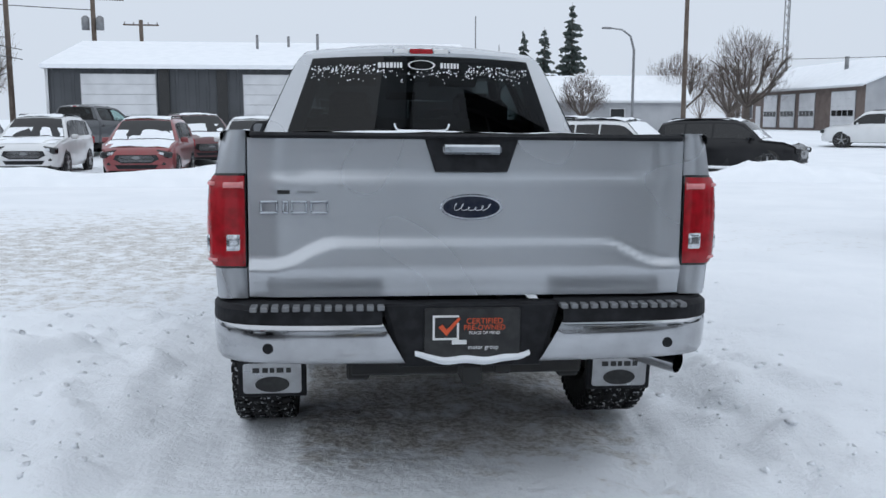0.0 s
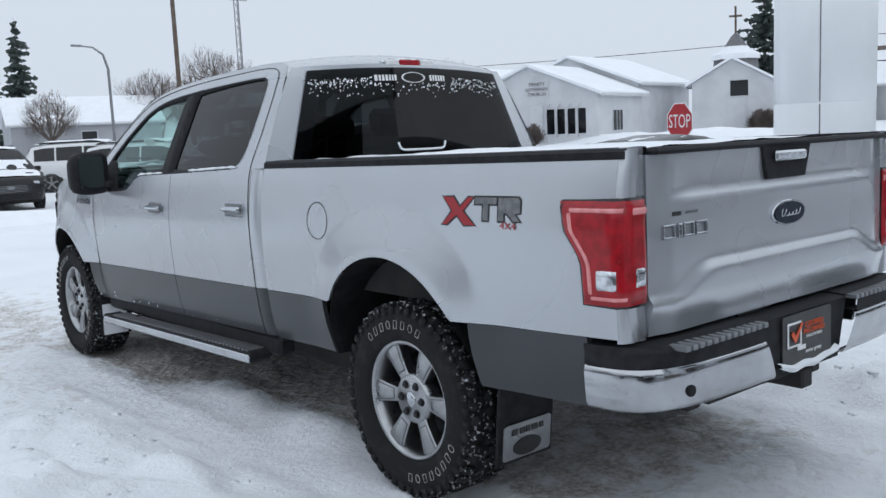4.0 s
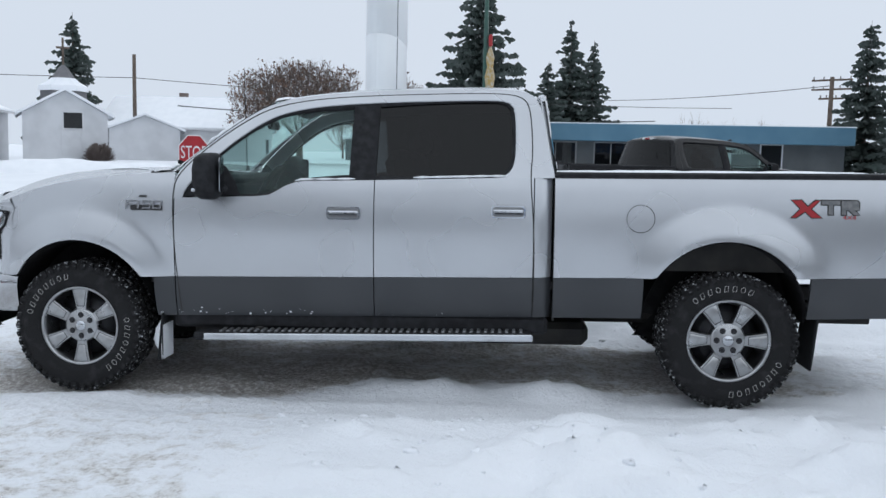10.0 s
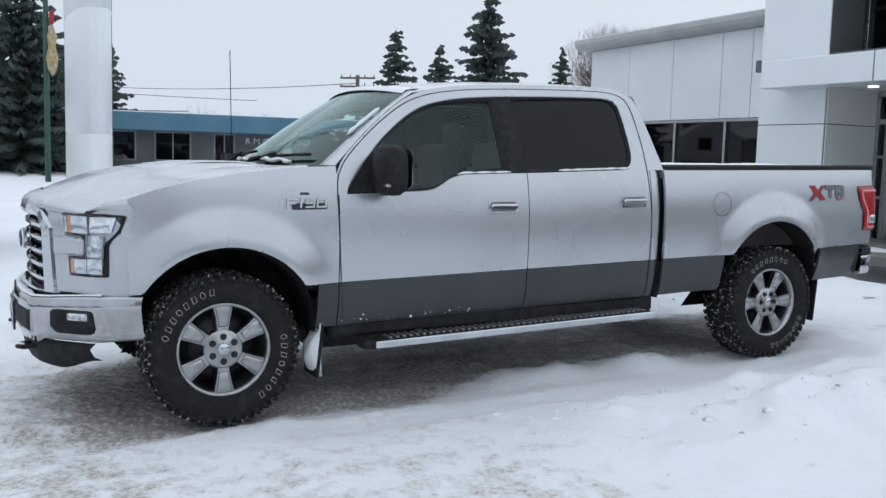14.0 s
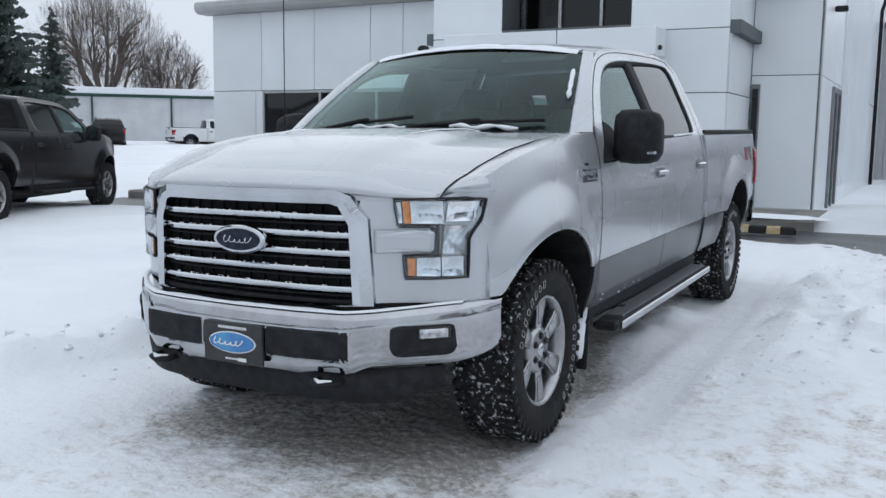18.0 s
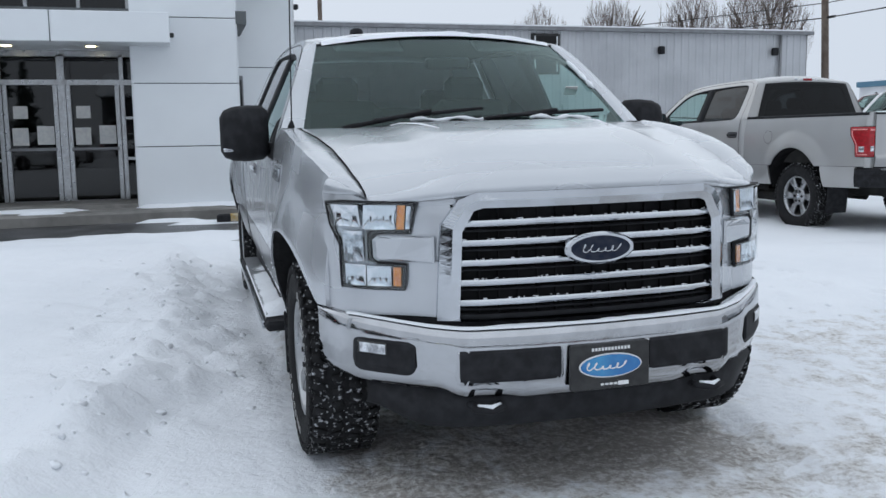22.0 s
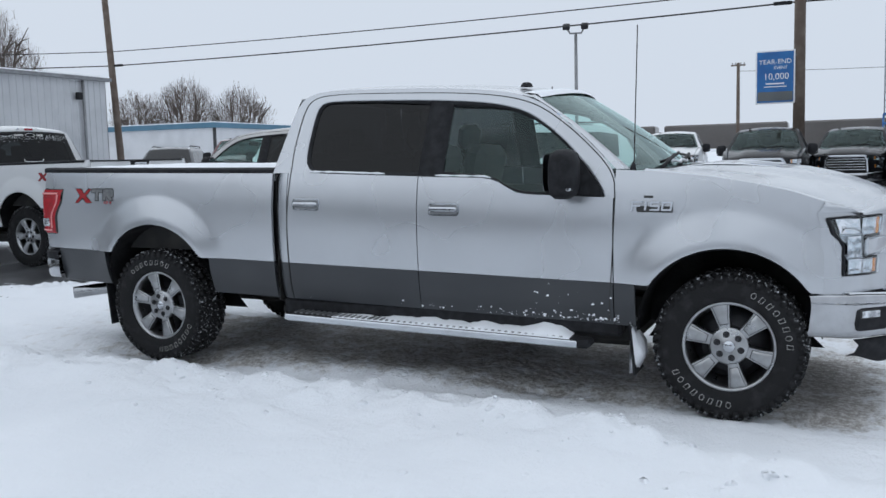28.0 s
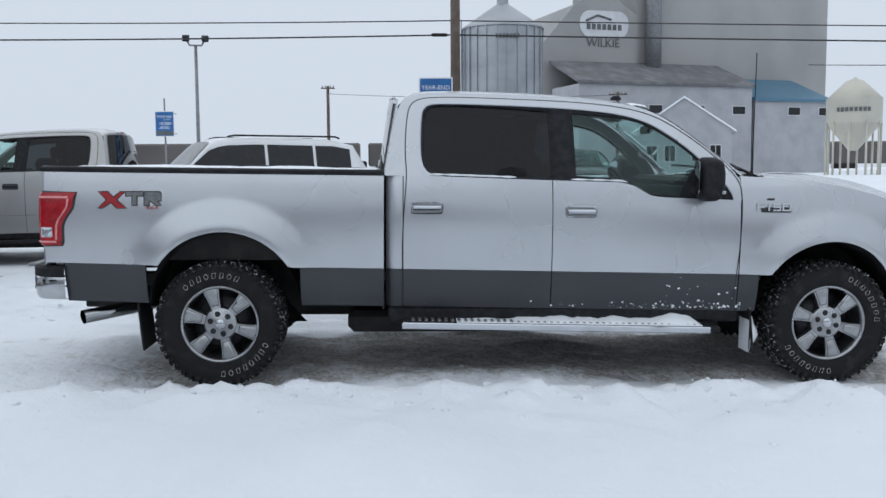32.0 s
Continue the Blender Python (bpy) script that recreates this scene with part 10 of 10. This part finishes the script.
town_post(32.3, 0.43)
pr = post("utility_pole", 55.1, -21.6, 6.2, 0.17, M["wood"], "utility pole behind the spruces", "utility pole")
cross_arms(pr, 6.2, ((0.2, 2.6), (0.8, 2.6), (1.4, 1.6)), 0.9)
wire_run("service_wire", (55.1, -21.6, 6.5), (92, -4, 7.6), 0.5, "thin overhead wire along the street", 0.025)


def pylon():
    """The oval pylon of the dealer's sign, clad in curved white panels."""
    P = empty("sign_pylon", Matrix.Translation((9.5, 1.5, gz(9.5, 1.5))), "white oval-section sign pylon with curved metal panels", "sign pylon")
    a, b = 1.30, 0.285
    z, k = -0.3, 0
    zs = [-0.3, 1.72, 3.5, 5.3, 7.1, 8.9]
    for z0, z1 in zip(zs[:-1], zs[1:]):
        for half in (0, 1):
            vs = []
            n = 33
            for i in range(n):
                t = math.pi * (half + i / (n - 1))
                c, s = math.cos(t), math.sin(t)
                p = (a * abs(c) ** 0.8 * (1 if c > 0 else -1), b * abs(s) ** 0.75 * (1 if s > 0 else -1))
                vs += [(p[0] * 0.985, p[1] * 0.97, z0), (p[0], p[1], z0 + 0.02), (p[0], p[1], z1 - 0.02), (p[0] * 0.985, p[1] * 0.97, z1)]
            obj("pylon_panel", vs, [tuple(reversed(q)) for q in grid_faces(n, 4)], M["panel"], P, True).data.flip_normals()
        # seams
        g = Geo()
        for t in (0.9, 4.2):
            c, s = math.cos(t), math.sin(t)
            p = (a * abs(c) ** 0.8 * (1 if c > 0 else -1) * 1.002, b * abs(s) ** 0.75 * (1 if s > 0 else -1) * 1.006)
            g.box(p[0], p[1], (z0 + z1) / 2, 0.016, 0.016, z1 - z0 - 0.04)
        g.make("panel_seam", M["greymetal"], P)


pylon()


def stop_sign(x, y, zc, ang):
    S = empty("stop_sign", Matrix.Translation((x, y, gz(x, y))) @ Matrix.Rotation(ang, 4, "Z"), "red octagonal stop sign on a steel post", "stop sign")
    h = zc - gz(x, y)
    g = Geo()
    tube(g, [(0, 0.04, -0.3), (0, 0.04, h + 0.3)], 0.03, 8)
    g.make("post", M["greymetal"], S)
    def octa(r):
        return [(r * math.cos(radians(22.5 + 45 * k)), h + r * math.sin(radians(22.5 + 45 * k))) for k in range(8)]
    g = Geo()
    plate(g, octa(0.405), 0.006, lambda u, v, w: (u, -w, v))
    b = g.make("sign_border", M["signwhite"], S)
    g = Geo()
    plate(g, octa(0.38), 0.004, lambda u, v, w: (u, -0.006 - w, v))
    g.make("sign_face", M["stopred"], S)
    text_part("sign_word", "STOP", 0.305, M["signwhite"], S, Matrix.Translation((0, -0.0115, h)) @ Matrix.Rotation(radians(90), 4, "X") @ Matrix.Diagonal((0.88, 1.25, 1, 1)), 0.001)


stop_sign(12.29, 5.94, 1.40, radians(-104))
hy = Geo()
lathe(hy, [(0.0, 0.0), (0.17, 0.0), (0.17, 0.08), (0.12, 0.1), (0.12, 0.6), (0.16, 0.62), (0.14, 0.74), (0.05, 0.82), (0.0, 0.84)], 14, "z")
ho = hy.make("fire_hydrant", M["stopred"], None, True)
ho.location = (58.0, 30.5, gz(58, 30))
tagged(ho, "red fire hydrant standing in the snow", "fire hydrant")


# ---- trees ----
def spruce(name, x, y, h, r, seed, label, tiers=26, per=13, base=0.04):
    """A spruce: a tapering trunk, whorls of drooping boughs and many short needle sprays along them."""
    rnd = random.Random(seed)
    z0 = gz(x, y)
    T = empty(name, Matrix.Translation((x, y, z0)), label, "spruce tree")
    g = Geo()
    tube(g, [(0, 0, -0.3), (0.03, 0, h * 0.5), (0, 0, h)], [h * 0.017, h * 0.010, 0.01], 8)
    g.make("trunk", M["bark"], T, True)
    vs, fs = [], []
    for i in range(tiers):
        t = (i + rnd.random() * 0.5) / tiers
        z = h * (base + (0.985 - base) * t)
        L = r * (1 - t) ** 0.85 * (0.9 + 0.2 * rnd.random()) + 0.12
        n = max(5, int(per * (1 - 0.5 * t)))
        off = rnd.random() * 6.28
        for k in range(n):
            a = off + 2 * math.pi * k / n + rnd.uniform(-0.25, 0.25)
            ln = L * rnd.uniform(0.5, 1.22) * (1 + 0.12 * math.sin(3 * a + seed))
            ca, sa = math.cos(a), math.sin(a)
            segs = max(3, int(ln / (0.015 * h)))
            zj = rnd.uniform(-0.5, 0.5) * h / tiers
            for j in range(segs):
                u = (j + 0.4 + 0.5 * rnd.random()) / segs
                rr = ln * u
                zz = z + zj - 0.30 * rr + 0.20 * rr * u + rnd.uniform(-0.06, 0.06) * h * 0.1
                wd = (0.20 * ln * (1.05 - u) + 0.03 * h * 0.5) * rnd.uniform(0.35, 0.8)
                hgt = h * 0.014 * rnd.uniform(0.6, 1.9)
                ps = ln / segs * 1.5
                c = Vector((ca * rr, sa * rr, zz))
                d, s_ = Vector((ca, sa, -0.2)), Vector((-sa, ca, 0))
                p = [c + d * ps, c + s_ * wd + d * ps * rnd.uniform(0, 0.5) - Vector((0, 0, hgt)), c - d * ps * 0.6, c - s_ * wd + d * ps * rnd.uniform(0, 0.5) - Vector((0, 0, hgt)),
                     c + Vector((0, 0, hgt * 0.6))]
                o = len(vs)
                vs += [tuple(q) for q in p]
                fs += [(o, o + 1, o + 4), (o + 1, o + 2, o + 4), (o + 2, o + 3, o + 4), (o + 3, o, o + 4)]
    obj("crown", vs, fs, M["needle"], T)
    return T


SP = "dark green spruce with drooping snow-dusted boughs, greyed for haze"
spruce("spruce_tree", 52.0, -37.0, 9.2, 1.9, 11, SP)
spruce("spruce_tree", 46.7, -20.7, 8.7, 2.5, 1, SP)
spruce("spruce_tree", 42.4, -21.6, 7.4, 2.4, 2, SP)
spruce("spruce_tree", 34.9, -20.5, 9.5, 3.0, 3, SP, 30, 15)
spruce("spruce_tree", 40.0, 0.86, 9.9, 4.0, 4, "large dark spruce beside the street post", 30, 15)
spruce("spruce_tree", 92.5, -7.0, 15.3, 3.9, 5, SP)
spruce("spruce_tree", 92.0, -9.4, 13.0, 3.3, 6, SP)
spruce("spruce_tree", 90.0, -4.6, 10.6, 3.0, 7, SP)
spruce("spruce_tree", 62.5, 33.2, 11.2, 3.2, 8, "tall spruce behind the church")
spruce("spruce_tree", 26.6, 100.0, 14.6, 2.6, 9, SP)
spruce("spruce_tree", 23.4, 100.5, 11.8, 2.0, 10, SP)
spruce("spruce_tree", 21.0, 101.0, 11.4, 1.7, 11, SP)
spruce("spruce_tree", 70.0, -28.0, 6.0, 1.8, 12, SP, 18, 10)


M["dryleaf"] = mat("dry_leaves", (0.17, 0.10, 0.07), 0.9, col2=(0.12, 0.08, 0.06), scale=0.8)
def round_tree(x, y, h, w, seed, label, leaves=0, twigs=1500):
    """A tree with a full round crown: forking limbs, and fine twigs that fill an uneven dome."""
    rnd = random.Random(seed)
    T = empty("bare_tree", Matrix.Translation((x, y, gz(x, y))), label, "bare tree")
    wood, fine = Geo(), Geo()
    fork = Vector((0, 0, h * 0.20))
    tube(wood, [(0, 0, -0.3), (0.05, 0.03, h * 0.1), tuple(fork)], [h * 0.036, h * 0.030, h * 0.027], 8)
    ends = []
    for k in range(13):
        a, q = 2.4 * k + rnd.uniform(-0.3, 0.3), 0.25 + 0.75 * rnd.random()
        e = Vector((math.cos(a) * q * w * 0.38, math.sin(a) * q * w * 0.38, h * rnd.uniform(0.52, 0.86) * (1 - 0.22 * q)))
        m = fork.lerp(e, 0.5) + Vector((math.cos(a) * w * 0.05, math.sin(a) * w * 0.05, -h * 0.02))
        tube(wood, [tuple(fork), tuple(m), tuple(e)], [h * 0.016, h * 0.010, h * 0.004], 5, False)
        for j in range(5):
            f = m.lerp(e, rnd.uniform(0.0, 0.9))
            b = a + rnd.uniform(-1.3, 1.3)
            e2 = f + Vector((math.cos(b) * w * 0.13, math.sin(b) * w * 0.13, h * rnd.uniform(0.04, 0.18)))
            tube(wood, [tuple(f), tuple(f.lerp(e2, 0.5) + Vector((0, 0, h * 0.012))), tuple(e2)], [h * 0.006, h * 0.0045, h * 0.002], 4, False)
            ends.append(e2)
    wood.make("trunk", M["bark"], T, True)
    lv = Geo()
    for k in range(twigs):
        a, c = rnd.uniform(0, 2 * math.pi), rnd.uniform(-0.55, 1.0)
        q = math.sqrt(max(0.0, 1 - c * c)) if c > 0 else 1 - 0.25 * c * c
        lump = 0.86 + 0.20 * noise.fractal(Vector((math.cos(a) * q * 1.8 + seed, math.sin(a) * q * 1.8, c * 1.8)), 1.0, 2.0, 3)
        rr = lump * (0.45 + 0.55 * rnd.random() ** 0.5)
        p = Vector((math.cos(a) * q * w / 2 * rr, math.sin(a) * q * w / 2 * rr, h * 0.52 + c * h * 0.46 * rr))
        d = (p - fork)
        d = (d.normalized() + Vector((rnd.uniform(-0.5, 0.5), rnd.uniform(-0.5, 0.5), rnd.uniform(-0.1, 0.5)))).normalized()
        ln = h * rnd.uniform(0.05, 0.12)
        sd = Vector((-d.y, d.x, 0.02)).normalized() * 0.014
        o = p - d * ln
        fine.add([o - sd, o + sd, p + sd * 0.3, p - sd * 0.3], [(0, 1, 2, 3)])
        for j in range(2):
            f = o.lerp(p, rnd.uniform(0.2, 0.8))
            g = f + (d + Vector((rnd.uniform(-0.9, 0.9), rnd.uniform(-0.9, 0.9), rnd.uniform(-0.4, 0.6)))).normalized() * ln * 0.6
            fine.add([f - sd * 0.7, f + sd * 0.7, g], [(0, 1, 2)])
        if rnd.random() < leaves:
            for j in range(2):
                f = p + Vector((rnd.uniform(-0.2, 0.2), rnd.uniform(-0.2, 0.2), rnd.uniform(-0.2, 0.2)))
                z = rnd.uniform(0.05, 0.10)
                b = rnd.uniform(0, 6.28)
                u, v = Vector((math.cos(b), math.sin(b), 0.3)) * z, Vector((-math.sin(b) * 0.4, math.cos(b) * 0.4, 0.9)) * z
                lv.add([f - u, f - v, f + u, f + v], [(0, 1, 2, 3)])
    tagged(fine.make("twig_mass", M["twig"], T), "fine grey-brown twigs", kind="stuff")
    if leaves:
        tagged(lv.make("dry_leaves", M["dryleaf"], T), "dry brown leaves", kind="stuff")
    return T


def far_wood(name, pts, h, w, n, seed, label):
    """A distant belt of bare trees, as one mass of short trunks and domes of fine twigs."""
    rnd = random.Random(seed)
    g = Geo()
    for k in range(n):
        i = rnd.randrange(len(pts) - 1)
        t = rnd.random()
        x = pts[i][0] + (pts[i + 1][0] - pts[i][0]) * t + rnd.gauss(0, w)
        y = pts[i][1] + (pts[i + 1][1] - pts[i][1]) * t + rnd.gauss(0, w)
        z = gz(x, y)
        hh = h * rnd.uniform(0.6, 1.08)
        top = Vector((x, y, z + hh * 0.22))
        tube(g, [(x, y, z - 0.2), tuple(top)], [0.16, 0.11], 4, False)
        for j in range(30):
            a, q = rnd.uniform(0, 6.28), rnd.random() ** 0.6 * 0.95
            L = hh * 0.78 * rnd.uniform(0.75, 1.0) * (1 - 0.25 * q)
            d = Vector((math.cos(a) * math.sin(q), math.sin(a) * math.sin(q), math.cos(q)))
            p = top - Vector((0, 0, hh * 0.1 * rnd.random()))
            m = p + d * L * 0.5 + Vector((math.cos(a), math.sin(a), 0)) * L * 0.06
            e = p + d * L + Vector((0, 0, L * 0.06))
            s = Vector((-math.sin(a), math.cos(a), 0)) * 0.05
            g.add([p - s, p + s, m + s * 0.7, m - s * 0.7, e], [(0, 1, 2, 3), (3, 2, 4)])
            for q2 in range(5):
                f2 = m.lerp(e, 0.9 * rnd.random())
                a2 = a + rnd.uniform(-1.4, 1.4)
                e2 = f2 + Vector((math.cos(a2) * 0.6, math.sin(a2) * 0.6, rnd.uniform(0.3, 1.1))) * L * 0.22
                g.add([f2 - s * 0.4, f2 + s * 0.4, e2], [(0, 1, 2)])
    o = g.make(name, M["twig"], None)
    return tagged(o, label, "trees", kind="stuff")


EL = "round-crowned elm keeping some dry brown leaves"
BT = "bare leafless tree with fine dark twigs"
for tx, ty, th, tw, ts, tl, tn, what in (
        (57.5, 14.2, 8.0, 12.4, 21, 0.22, 6800, EL), (56.8, 7.3, 6.6, 5.4, 22, 0.10, 3000, EL), (96.0, 11.0, 9.5, 9.0, 23, 0.3, 2000, EL),
        (38.6, 78.5, 10.8, 9.5, 24, 0.0, 2200, BT), (31.0, 76.0, 8.2, 8.0, 25, 0.0, 1800, BT), (20.0, 70.0, 5.6, 5.5, 26, 0.0, 1500, BT), (85.5, 97.4, 11.5, 10.5, 27, 0.0, 4200, BT), (48.0, 104.0, 9.0, 10.0, 31, 0.0, 2200, BT),
        (-22.5, 50.0, 8.0, 7.0, 30, 0.0, 1600, BT), (66.0, -53.5, 15.5, 14.5, 28, 0.0, 5200, BT), (60.6, -56.4, 10.5, 8.0, 29, 0.0, 2600, BT),
        (-63.5, -62.4, 8.4, 7.4, 61, 0.0, 2200, BT), (-66.4, -58.8, 9.8, 8.0, 62, 0.0, 2600, BT), (-69.6, -54.6, 9.0, 8.0, 63, 0.0, 2400, BT),
        (-40.7, -54.4, 12.8, 8.0, 64, 0.0, 2600, BT), (-36.4, -57.4, 12.0, 6.0, 65, 0.0, 1800, BT), (-31.0, -60.4, 11.6, 7.0, 66, 0.0, 1900, BT), (-25.5, -62.0, 10.8, 6.5, 67, 0.0, 1800, BT)):
    round_tree(tx, ty, th, tw, ts, what, tl, tn)
far_wood("far_trees", [(-96, -66), (-66, -90), (-40, -100)], 4.5, 3, 40, 52, "distant belt of low bare trees")
far_wood("far_trees", [(55, 118), (70, 110), (78, 106)], 8.5, 4, 60, 53, "distant bare trees behind the fire hall")
far_wood("far_trees", [(118, 20), (128, 2), (118, -6)], 8, 3, 50, 55, "bare trees at the end of the street")
far_wood("far_trees", [(150, -20), (140, -60), (110, -90)], 8, 4, 50, 56, "distant bare trees behind the office")


def shrubs(x, y, n, seed):
    rnd = random.Random(seed)
    for k in range(n):
        cx, cy = x + (rnd.uniform(-1.5, 1.5) if n > 1 else 0), y + (rnd.uniform(-0.8, 0.8) if n > 1 else 0)
        g = Geo()
        for j in range(700):
            a, u = rnd.uniform(0, 6.28), rnd.uniform(0.05, 1)
            p = Vector((0, 0, 0.1))
            e = Vector((math.cos(a) * 0.85 * u, math.sin(a) * 0.85 * u, 1.25 * math.sqrt(max(0, 1 - u * u)) * rnd.uniform(0.5, 1) + 0.05))
            p = e.lerp(p, rnd.uniform(0.25, 1.0))
            s = Vector((-math.sin(a), math.cos(a), 0)) * 0.018
            g.add([p - s, p + s, e + s, e - s], [(0, 1, 2, 3)])
        o = g.make("shrub", M["twig"], None)
        o.location = (cx, cy, gz(cx, cy))
        tagged(o, "small bare shrub in the church bed", "shrub", "shrubs by the church")


for sx, sy in ((30.6, 29.6), (31.7, 28.6)):
    shrubs(sx, sy, 1, int(sx * 10))
shrubs(44.0, 23.5, 3, 62)
